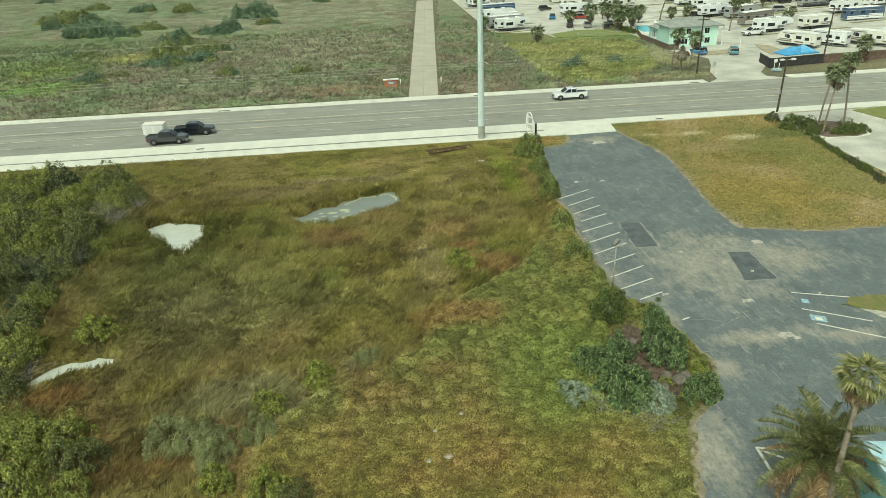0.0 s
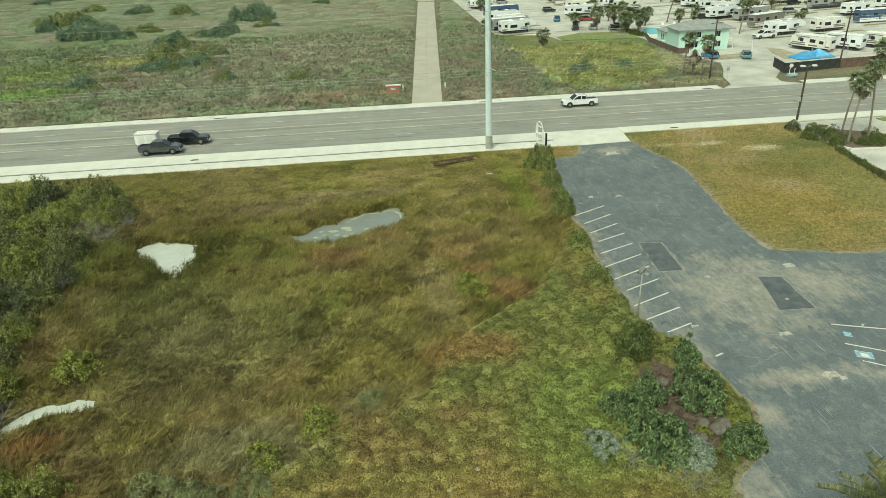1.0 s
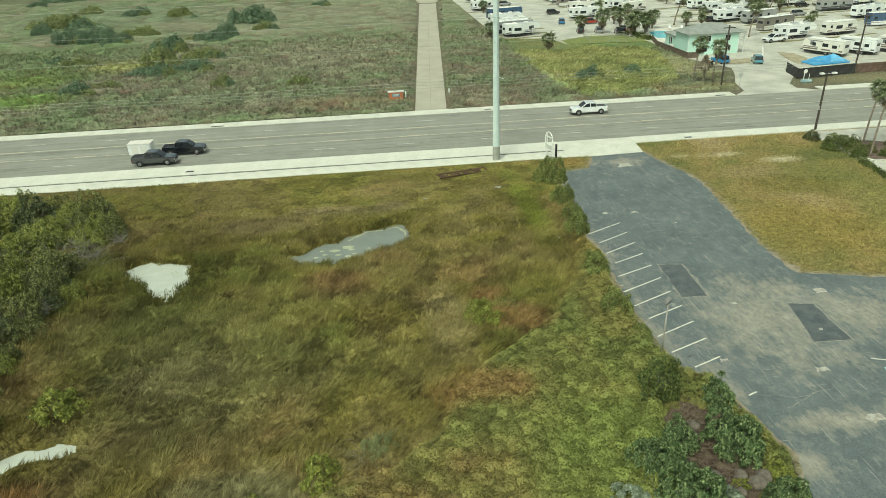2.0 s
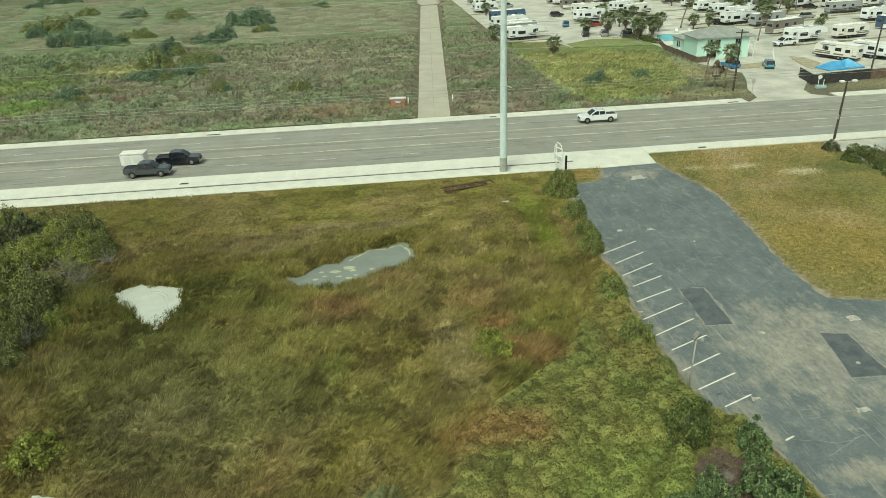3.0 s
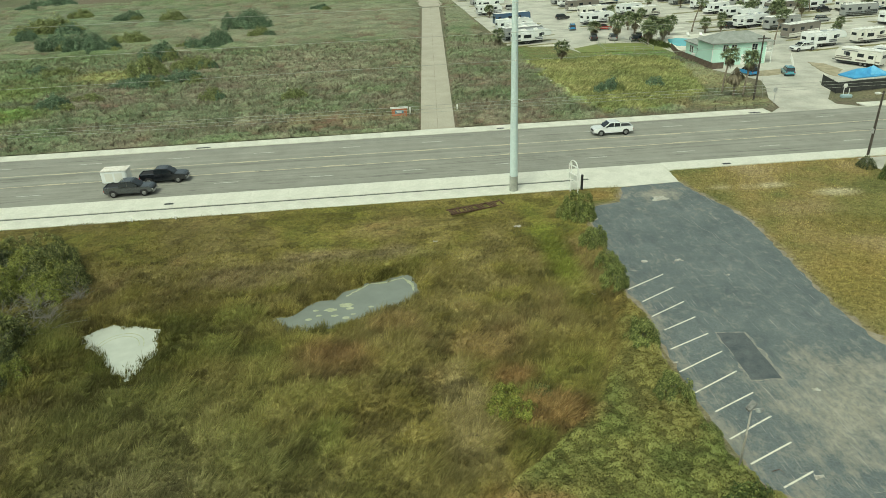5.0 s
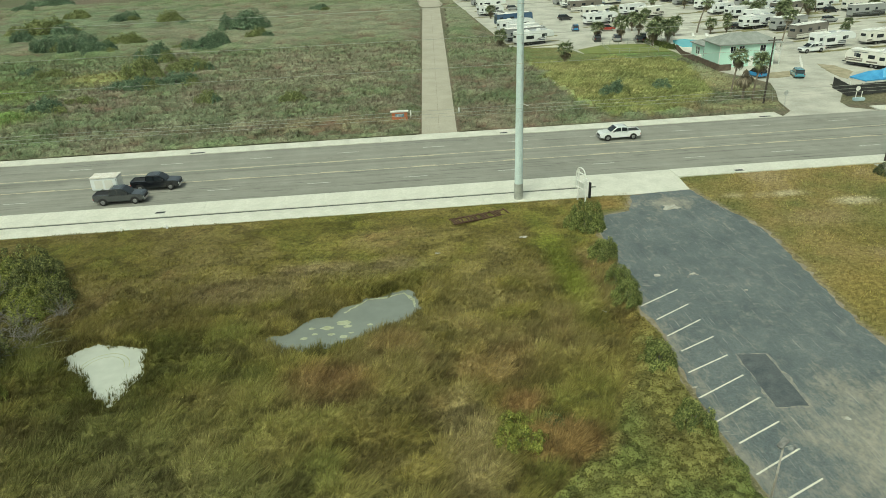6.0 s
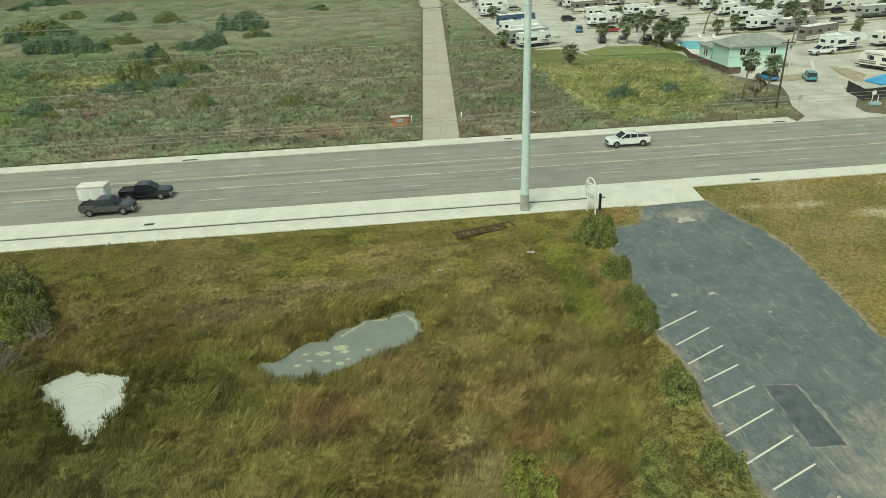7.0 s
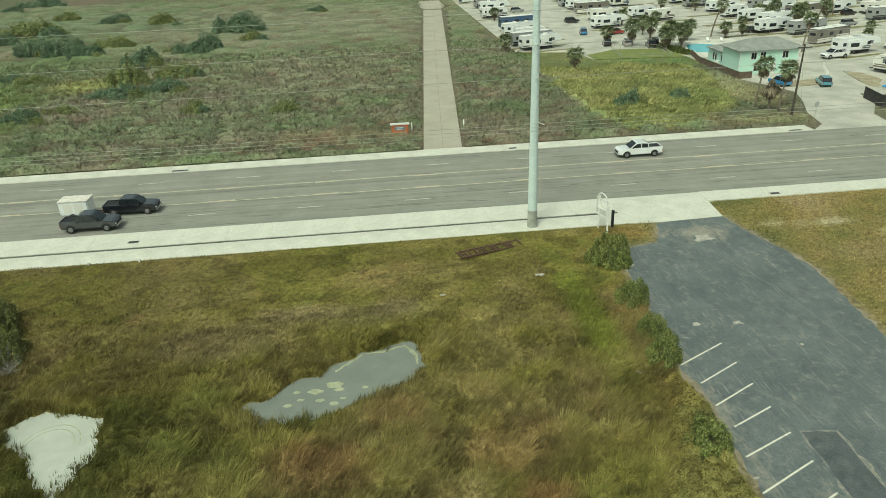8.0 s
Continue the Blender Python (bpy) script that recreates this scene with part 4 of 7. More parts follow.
# ---- shrubs ----
def leaf_mesh(name, mat, rng, count, size, lobes, height, narrow=0.42, droop=0.0, spread=0.8, lump=0.24):
    """A lumpy dome one metre in radius, of sprays of many small folded leaves."""
    cs, ph, qh = [], rng.uniform(0, 6), rng.uniform(0, 6)
    for i in range(lobes):
        u = (i + 0.5) / lobes
        z = 1 - 1.02 * u
        a = 2.4 * i + rng.uniform(-0.35, 0.35)
        q = (1 + 0.16 * math.sin(2 * a + ph) + 0.1 * math.sin(3 * a + qh)) * rng.uniform(0.6, 0.86)
        r = math.sqrt(max(0.0, 1 - z * z)) * q
        cs.append((r * math.cos(a), r * math.sin(a), height * max(0.1, z * q * rng.uniform(0.85, 1.15)), lump * rng.uniform(0.7, 1.25)))
    cs = np.array(cs)
    g = np.random.RandomState(rng.randrange(9999))
    k = g.randint(0, lobes, count)
    d = g.normal(size=(count, 3))
    away = cs[k, :3] / (np.linalg.norm(cs[k, :3], axis=1)[:, None] + 1e-6)
    d = d / np.linalg.norm(d, axis=1)[:, None] + 0.75 * away
    d[:, 2] += 0.15
    d /= np.linalg.norm(d, axis=1)[:, None]
    rad = cs[k, 3] * (0.35 + 0.7 * g.rand(count) ** 0.6)
    p = cs[k, :3] + d * rad[:, None]
    p[:, 2] = np.maximum(p[:, 2], 0.03)
    face = d + spread * 0.6 * g.normal(size=(count, 3))
    face[:, 2] += 0.5
    out = np.cross(face, g.normal(size=(count, 3)))
    out[:, 2] -= droop
    out /= np.linalg.norm(out, axis=1)[:, None]
    side = np.cross(out, face)
    side /= np.linalg.norm(side, axis=1)[:, None]
    L = size * (0.6 + 0.8 * g.rand(count))[:, None]
    a, b = p - out * L * 0.4, p + out * L * 0.6
    co = np.concatenate([a + side * L * narrow, a - side * L * narrow, b])
    n = np.arange(count)
    return array_mesh(name, co, np.c_[n, n + count, n + 2 * count], mat)


def stems_mesh(name, rng, count, height, spread, mat, r=0.02):
    bm = bmesh.new()
    for i in range(count):
        a = rng.uniform(0, 2 * math.pi)
        q = spread * rng.uniform(0.2, 1)
        h = height * rng.uniform(0.6, 1)
        tube(bm, [(0.1 * math.cos(a), 0.1 * math.sin(a), -0.05), (0.5 * q * math.cos(a + 0.2), 0.5 * q * math.sin(a + 0.2), h * 0.55), (q * math.cos(a), q * math.sin(a), h)], [r * 1.6, r, r * 0.4], 5)
    me = bpy.data.meshes.new(name)
    bm.to_mesh(me)
    bm.free()
    me.materials.append(mat)
    return me


rng = random.Random(11)
SHRUBS = {}


def shrub_kind(key, mat, label, count=4600, size=0.06, lobes=26, height=0.9, bark=None, **more):
    kinds = []
    for v in range(3):
        t = thing("shrub", label, "shrub")
        o = new("crown", leaf_mesh("crown", mat, rng, count, size, lobes, height, **more))
        o.parent = t
        s = new("branchwork", stems_mesh("branchwork", rng, 8, height * 0.75, 0.6, bark or TWIG))
        s.parent = t
        kinds.append([t, False])
    SHRUBS[key] = kinds


shrub_kind("green", LEAF_GREEN, "rounded green leafy shrub in rough grass", 5200, 0.08, 60, 0.9, narrow=0.34, lump=0.21)
shrub_kind("olive", LEAF_OLIVE, "olive green leafy shrub in rough grass", 5800, 0.06, 70, 0.85, narrow=0.34, lump=0.2)
shrub_kind("yellow", LEAF_YELLOW, "small yellow-green leafy shrub in grass", 3200, 0.09, 34, 0.75)
shrub_kind("dark", LEAF_DARK, "dark grey-green thicket shrub", 5200, 0.062, 70, 0.85, narrow=0.34, lump=0.2)
shrub_kind("grey", LEAF_GREY, "pale grey-green leafy shrub", 3600, 0.12, 26, 0.75, narrow=0.26)
shrub_kind("broad", LEAF_BROAD, "dense green broad-leaved shrub beside the lot", 7000, 0.1, 60, 0.9, narrow=0.26, droop=0.35, lump=0.19)
shrub_kind("gold", LEAF_GOLD, "yellow-green leafy thicket shrub", 5800, 0.06, 70, 0.85, narrow=0.34, lump=0.2)
shrub_kind("mound", LEAF_MOUND, "low grey-green grassy mound", 6200, 0.15, 30, 0.36, narrow=0.06, lump=0.2)
shrub_kind("far", LEAF_FAR, "grey-green rounded bush on the far scrub flat", 3500, 0.076, 70, 0.8, narrow=0.5, spread=0.5, lump=0.26)
shrub_kind("lotside", LEAF_SIDE, "rounded light green leafy shrub beside the lot", 8800, 0.074, 46, 0.95, narrow=0.32, spread=0.6, lump=0.26)
shrub_kind("farlight", LEAF_FLAT, "olive green bush on the far scrub flat", 3500, 0.076, 70, 0.75, narrow=0.5, spread=0.5, lump=0.26)


def shrub(key, x, y, width, tall=1.0, group=""):
    k = rng.randrange(3)
    entry = SHRUBS[key][k]
    s = width / 2
    m = pose(x, y, float(ground_height(np.array([x]), np.array([y]))[0]) - 0.03, 0, 0, rng.uniform(0, 360))
    if not entry[1]:
        o, entry[1] = entry[0], True
        o.matrix_basis = m
    else:
        o = copy_thing(entry[0], m)
    o.scale = (s, s, s * tall * 1.45)
    return tagged(o, group=group or "shrubs")


def thicket(cx, cy, width, keys, tall, n=5):
    for i in range(n):
        a, r = 2 * math.pi * i / n + rng.uniform(-0.4, 0.4), 0.3 * width * rng.uniform(0.5, 1.0)
        shrub(rng.choice(keys), cx + r * math.cos(a), cy + r * math.sin(a), 0.58 * width * rng.uniform(0.85, 1.2), tall * rng.uniform(0.65, 1.35), "roadside thicket")


for x, y, w in ((-60.5, -18.5, 9.5), (-54.5, -18.0, 9), (-48.3, -19.5, 8), (-57.5, -24.5, 9), (-51.5, -25, 8.5), (-45.8, -23.5, 6.5), (-54, -31.5, 8.5), (-48, -33.5, 8), (-44.8, -37, 5), (-51.5, -38, 8), (-47, -42.5, 6.5), (-50, -46.5, 7), (-45.3, -48, 4.5)):
    thicket(x, y, w, ("olive", "olive", "gold", "gold", "gold", "dark") if y > -29 else ("dark", "olive", "olive", "gold", "gold"), 1.0, 5)
for x, y, w, k in ((-38.6, -53.8, 2.8, "yellow"), (-37.2, -53.5, 1.8, "yellow"), (-43.1, -56.5, 4.0, "gold"), (-42.2, -61.0, 3.6, "olive"), (-44.5, -52.5, 4.0, "olive"), (-36.0, -67.3, 3.8, "gold"), (-38.5, -66.5, 3.8, "gold"), (-40.8, -67.3, 3.8, "olive"),
                   (-34.2, -69.2, 3.4, "olive"), (-36.8, -70.6, 4.0, "gold"), (-33.8, -72, 3.0, "gold"), (-39.6, -70.4, 4.0, "olive"), (-22.6, -72.6, 1.9, "yellow"), (-21.0, -73.4, 2.0, "olive"), (-22.9, -70.9, 1.0, "yellow"), (-20.2, -62.3, 2.3, "yellow"),
                   (-23.4, -64.9, 2.0, "yellow"), (-28.6, -67.8, 4.4, "mound"), (-26.0, -69.0, 3.6, "mound"), (-23.8, -67.2, 2.6, "mound"), (-25.6, -71.6, 2.0, "yellow"), (-5.7, -45.2, 1.6, "olive"), (-16.6, -60.2, 2.6, "mound")):
    shrub(k, x, y, (1.25 if k == "yellow" else 1.12) * w, 0.85 if k == "yellow" else 1.0)
for x, y, w in ((-8.9, -46.2, 2.6), (-7.5, -46.5, 2.4), (-8.1, -45.0, 2.4)):
    shrub("yellow", x, y, w, 0.9, "yellow-green shrubs in the meadow")
for x, y, w, k in ((5.15, -15.5, 3.3, 1.15), (4.6, -23.0, 2.5, 1.15), (4.4, -27.7, 2.1, 1.15), (4.1, -30.9, 2.4, 1.2), (3.1, -40.0, 2.5, 1.15), (2.85, -46.5, 2.5, 1.0), (3.6, -50.5, 1.5, 0.8)):
    shrub("lotside", x, y, 1.12 * w, 1.0 * k, "shrubs along the lot")
for x, y, w, k, tall in ((2.2, -57.3, 3.7, "green", 0.95), (5.5, -59.1, 2.7, "broad", 0.9), (4.4, -63.2, 3.7, "broad", 0.9), (1.3, -62.5, 2.9, "broad", 0.8), (-0.9, -63.9, 3.1, "broad", 0.8), (0.1, -67.3, 4.0, "broad", 0.9), (2.0, -68.2, 2.8, "grey", 0.75),
                         (0.5, -64.9, 2.2, "broad", 0.7), (-3.0, -66.5, 2.4, "grey", 0.6), (5.1, -67.9, 2.9, "broad", 0.75), (6.1, -65.6, 1.7, "yellow", 0.7), (3.6, -66.0, 1.1, "yellow", 0.6), (-1.5, -62.4, 1.2, "grey", 0.6), (1.6, -65.8, 1.6, "grey", 0.8)):
    shrub(k, x, y, w, 1.15 * tall, "hedge cluster by the lot")
for x, y, w, k in ((44.3, -6.3, 2.2, "dark"), (44.8, -11, 3.2, "green"), (46.3, -12.3, 2.4, "olive"), (45.6, -14.6, 2.0, "green"), (49.0, -15.4, 2.2, "green"), (50.6, -15.6, 2.2, "green"), (52.4, -14.6, 2.4, "green"), (52.2, -12.2, 2.2, "olive"), (47.4, -10.2, 2.6, "dark"), (47.8, -13.2, 2.2, "olive")):
    shrub(k, x, y, 1.2 * w, 0.8, "planting by the forecourt")
for i in range(16):
    shrub(rng.choice(("dark", "green", "dark")), 44.6 - 0.13 * i + rng.uniform(-0.15, 0.15), -16.8 - 1.12 * i, rng.uniform(1.0, 1.5), rng.uniform(0.7, 1.2), "low hedge row")
BUSHES = [(-65.8, 77.7, 7.9, 4.6, 1), (-66.6, 65.9, 7.5, 2.0, 0), (-69.2, 98.2, 9.9, 4.3, 0), (-56.0, 67.0, 9.6, 2.8, 0), (-57.7, 82.7, 8.7, 3.3, 1), (-53.4, 81.4, 4.6, 3.0, 1), (-62.8, 64.8, 7.3, 3.0, 0), (-104.4, 125.4, 9.5, 4.3, 0), (-93.7, 118.1, 10.2, 5.5, 0),
          (-87.8, 116.2, 8.9, 3.1, 0), (-119.6, 157.0, 19.7, 5.4, 1), (-121.6, 148.2, 6.8, 3.2, 0), (-85.5, 129.1, 10.5, 3.6, 1), (-60.8, 114.8, 8.6, 3.6, 0), (-57.4, 117.6, 7.6, 4.3, 0), (-66.1, 116.6, 5.2, 2.3, 1), (-55.0, 148.5, 13.5, 5.8, 0)]
BUSHES_FAR = [(-47.8, 129.0, 6.5, 3.4, 1), (-102.5, 187.2, 9.5, 3.8, 0), (-86.2, 182.3, 9.2, 3.9, 1), (-125.8, 205.0, 9.3, 3.4, 1), (-79.2, 173.3, 4.9, 1.5, 0), (-163.7, 246.0, 9.0, 2.6, 0), (-159.3, 264.3, 18.7, 3.6, 0), (-75.4, 50.6, 6.3, 2.4, 0), (-71.2, 56.1, 5.4, 1.7, 1),
              (-94.6, 90.2, 5.8, 1.8, 0), (-87.6, 85.3, 6.5, 2.1, 1), (-46.2, 50.0, 4.5, 2.6, 1), (-30.6, 47.3, 4.5, 2.2, 1), (-29.8, 36.0, 1.9, 0.8, 0), (-34.0, 193.3, 7.0, 2.6, 0), (26.6, 37.8, 5.0, 2.8, 0), (35.4, 39.3, 3.2, 2.0, 0)]
for x, y, w, h, light in BUSHES + BUSHES_FAR:
    w, h = 1.15 * w, 1.05 * h
    main, other = ("farlight", "far") if light else ("far", "farlight")
    parts = [(0.0, 0.3, 0.72, 1.0, main)] if w > 5 else [(0.0, 0.35, 1.0, 1.0, main)]
    if w > 5:
        parts += [(-0.3, 0.2, 0.45, 0.75, main), (0.28, 0.15, 0.5, 0.7, other if rng.random() < 0.5 else main), (0.1, 0.45, 0.5, 0.85, main)]
    for dx, dy, q, tall, k in parts:
        q *= w * rng.uniform(0.85, 1.12)
        shrub(k, x + w * (dx + rng.uniform(-0.05, 0.05)), y + w * dy, q, h * tall * rng.uniform(0.9, 1.1) / (0.62 * q), "bushes on the scrub flat")

# bare twigs, dead brush and rocks between the hedge shrubs
brush = thing("dead_brush", "bare brown brush and fallen twigs between the shrubs", "brush", pose(3.2, -63.2, 0), kind="stuff")
bm = bmesh.new()
for i in range(420):
    x, y = rng.gauss(0, 1.5), rng.gauss(0, 2.4)
    x = min(max(x + 0.12 * y, -2.6), 2.6)
    a, L = rng.uniform(0, 6.28), rng.uniform(0.3, 0.9)
    tube(bm, [(x, y, 0.02), (x + 0.5 * L * math.cos(a), y + 0.5 * L * math.sin(a), rng.uniform(0.1, 0.4)), (x + L * math.cos(a), y + L * math.sin(a), rng.uniform(0.05, 0.5))], [0.03, 0.022, 0.008], 4, False)
part("twigs", bm, MULCH, brush)
for x, y, r in ((4.5, -66.2, 0.55), (3.8, -65.5, 0.42), (5.1, -65.7, 0.5), (3.2, -66.7, 0.35), (2.3, -65.3, 0.4), (2.5, -62.0, 0.45), (3.0, -61.0, 0.4)):
    bm = bmesh.new()
    bmesh.ops.create_icosphere(bm, subdivisions=3, radius=r)
    for v in bm.verts:
        v.co *= 1 + 0.3 * noise.noise(v.co * 1.6 / r + Vector((x, y, 0)))
        v.co.z *= 0.6
    o = part("rock", bm, mottled("brown_rock", (0.1, 0.085, 0.07), (0.19, 0.165, 0.135), 2, 10), None, smooth=True)
    o.location = (x, y, 0.1)
    tagged(o, "rounded brown rock among dead brush", "rock", "rocks in the hedge cluster")
def twig_tangle(rng, count):
    """Thin crooked bare twigs that fork from low branches."""
    bm = bmesh.new()
    for i in range(count):
        a, p = rng.uniform(0, 6.28), Vector((rng.uniform(-0.5, 0.5), rng.uniform(-0.5, 0.5), -0.05))
        pts, h = [p], Vector((0.35 * math.cos(a), 0.35 * math.sin(a), 0.4))
        for k in range(4):
            h = h + Vector((rng.gauss(0, 0.16), rng.gauss(0, 0.16), rng.uniform(-0.22, 0.06)))
            p = p + h * rng.uniform(0.55, 1.0)
            pts.append(Vector((p.x, p.y, max(p.z, 0.02))))
        tube(bm, pts, [0.016, 0.013, 0.01, 0.008, 0.004], 4, False)
    me = bpy.data.meshes.new("branchwork")
    bm.to_mesh(me)
    bm.free()
    me.materials.append(TWIG)
    return me


bare = thing("bare_shrub", "leafless grey twiggy shrub at the lot's edge", "shrub", pose(1.2, -70.2, 0))
s = new("branchwork", twig_tangle(rng, 60))
s.parent = bare
copy_thing(bare, pose(-1.4, -68.0, 0))
bare3 = copy_thing(bare, pose(-17.2, -60.6, 0, 0, 0, 70))
bare3.scale = (1.2, 1.0, 0.5)
copy_thing(bare, pose(-45.5, -27.8, 0, 0, 0, 40)).scale = (1.5, 1.3, 1.2)
copy_thing(bare, pose(-44.6, -30.6, 0, 0, 0, 10)).scale = (1.8, 1.5, 1.3)
copy_thing(bare, pose(-48.5, -29.2, 0, 0, 0, 90)).scale = (2.0, 1.8, 2.0)
copy_thing(bare, pose(-43.8, -62.5, 0, 0, 0, 300)).scale = (1.5, 1.3, 1.2)
copy_thing(bare, pose(-52, -38.0, 0, 0, 0, 140)).scale = (1.7, 1.7, 1.7)
copy_thing(bare, pose(-42.0, -58.6, 0, 0, 0, 200)).scale = (1.3, 1.3, 1.2)
for x, y, k in ((-50.0, -22.5, 3.2), (-46.2, -26.6, 2.4), (-46.6, -34.8, 2.6), (-44.0, -29.2, 2.2), (-43.0, -25.6, 2.0), (-44.8, -40.0, 1.9), (-48.5, -41.0, 2.8)):
    copy_thing(bare, pose(x, y, 0.4, 0, 0, 53 * x)).scale = (0.33 * k, 0.33 * k, 0.68 * k)

# pale stones and litter lying about
for x, y, r in ((-10.8, -67.5, 0.17), (-12.6, -68.9, 0.14), (-12.0, -71.3, 0.24), (-13.2, -71.5, 0.15), (-29.4, -58.2, 0.2), (0.3, -48.8, 0.13), (-1.2, -50.7, 0.1), (-45, -24, 0.2),
                (20.6, -56.4, 0.12), (17.2, -51.8, 0.15), (14.6, -30.5, 0.14), (-38.8, -20.6, 0.15), (-27.5, -43.5, 0.12)):
    bm = bmesh.new()
    bmesh.ops.create_icosphere(bm, subdivisions=2, radius=r)
    for v in bm.verts:
        v.co *= 1 + 0.4 * noise.noise(v.co * 2 / r + Vector((x, y, 0)))
        v.co.z *= 0.55
    o = part("stone", bm, RUBBLE)
    o.location = (x, y, 0.12 if x < 5 else 0.06)
    tagged(o, "small pale stone lying on the ground", "stone", "scattered stones")
for x, y, w, turn in ((-1.7, -16.9, 0.8, 10), (6.9, -16.3, 0.7, 50), (1.7, -32.3, 0.4, 120), (4.7, -42.6, 0.35, 20), (-10.6, -19.3, 0.5, 0), (0.2, -48.9, 0.35, 75)):
    bm = bmesh.new()
    bmesh.ops.create_grid(bm, x_segments=7, y_segments=4, size=0.5)
    for v in bm.verts:
        v.co = Vector((v.co.x * w, v.co.y * 0.45 * w, 0.22 * w * noise.noise(v.co * 5 + Vector((x, y, 0)))))
    bmesh.ops.solidify(bm, geom=bm.faces[:], thickness=0.012)
    o = part("litter_scrap", bm, RUBBLE)
    o.matrix_basis = pose(x, y, 0.09 if x > 4.4 else float(ground_height(np.array([x]), np.array([y]))[0]) + 0.34, 0, 0, turn)
    tagged(o, "crumpled dirty white scrap of litter on the ground", "litter", "scattered litter")
plank = part("board", boxes((-0.5, 0.5, -0.07, 0.07, 0, 0.04), bevel=0.01), RUBBLE)
plank.matrix_basis = pose(-30.4, -66.0, 0.5, 0, -12, 35)
tagged(plank, "pale board caught on the grassy mound", "board")
for x, y, w in ((14.6, -61.9, 0.9), (15.2, -62.3, 0.5), (14.3, -56.6, 1.0), (20.6, -46.3, 0.9), (12.6, -47.0, 0.5), (8.2, -54.5, 0.8), (15.7, -11.7, 1.8), (11.5, -26.9, 0.9), (8.3, -26.6, 0.5)):
    q = ragged([(x - w / 2, y - w / 3), (x + w / 2, y - w / 4), (x + w / 2.4, y + w / 3), (x - w / 3, y + w / 2.6)], 0.09, 0.42, x)
    part("broken_patch", slab(q, 0.02, 0.042), RUBBLE, lot, "pale rubble in a broken spot")


# sand-filled seams on the lot
for pts in ([(7.3, -58.1), (10.8, -59.2), (12.3, -59.1), (14.0, -58.5)], [(13.6, -44.0), (14.6, -48.0), (15.4, -52.5), (17.2, -56.5)], [(9.6, -60.4), (10.8, -59.7), (12.4, -58.9)], [(15.8, -16), (17.6, -24), (18.4, -33)]):
    bm = bmesh.new()
    fine = []
    for (x0, y0), (x1, y1) in zip(pts, pts[1:]):
        for k in range(14):
            x, y = x0 + (x1 - x0) * k / 14, y0 + (y1 - y0) * k / 14
            fine.append((x + 0.25 * noise.noise((x, y, 1.0)), y + 0.25 * noise.noise((x, y, 4.0)), 0.03))
    tube(bm, fine, [0.024 + 0.02 * noise.noise((p[0] * 2, p[1] * 2, 0)) for p in fine], 6)
    bmesh.ops.scale(bm, vec=(1, 1, 0.12), space=Matrix.Translation((0, 0, -0.03)), verts=bm.verts)
    part("sand_seam", bm, DRIFT, lot, "sand-filled crack")


# ---- grass and low cover ----
def pillows(x, y, size, seed):
    """Rounded clumps set close together: height from 0 to 1, the way out from the middle, and a value for each clump."""
    best, bx, by, br = np.full(x.shape, 9.0), np.zeros(x.shape), np.zeros(x.shape), np.zeros(x.shape)
    x = x + 0.5 * size * (field(x, y, size * 2.5, seed + 0.5, 1) - 0.5)
    i, j = np.floor(x / size).astype(int), np.floor(y / size).astype(int)
    s = int(seed * 10)
    for a in (-1, 0, 1):
        for c in (-1, 0, 1):
            u, v = (i + a), (j + c)
            jx, jy = LATTICE[(u + s) % 256, v % 256], LATTICE[v % 256, (u + s + 61) % 256]
            r = LATTICE[(u + 3 * v + s) % 256, (v + 97) % 256]
            dx, dy = x / size - u - 0.1 - 0.8 * jx, y / size - v - 0.1 - 0.8 * jy
            d = np.hypot(dx, dy) / (0.55 + 0.45 * r)
            m = d < best
            best, bx, by, br = np.where(m, d, best), np.where(m, dx, bx), np.where(m, dy, by), np.where(m, r, br)
    return np.sqrt(np.clip(1 - best * best, 0, 1)) * (0.55 + 0.45 * br), bx, by, br


def edge_free(x, y):
    """Thins growth on the sandy edge of the lot."""
    return np.clip((dist_to(x, y, LOT_EDGE) - 0.9 * field(x, y, 1.6, 4.0)) * 3, 0, 1)


def mulch_zone(x, y):
    """Bare brown litter under the hedge cluster."""
    d = np.hypot((x - 3.4 - 0.12 * (y + 63)) / 3.0, (y + 63.4) / 5.0) + 0.7 * (field(x, y, 1.6, 8.1) - 0.5)
    return np.clip((1.0 - d) * 5, 0, 1)


# ---- matted growth: relief sheets that the blades and leaves stand on ----
def clumped(x, y, size, seed, bare=0.0):
    """Two scales of rounded clumps; a share of the cells stays bare. Height, way out of the middle, value of the clump."""
    h, dx, dy, r = pillows(x, y, size, seed)
    f = pillows(x, y, size * 0.42, seed + 2)[0]
    on = np.clip((r - bare) * 8, 0, 1) if bare else 1.0
    return (0.72 * h + 0.28 * f * (0.3 + h)) * on + 0.06 * f, dx, dy, r


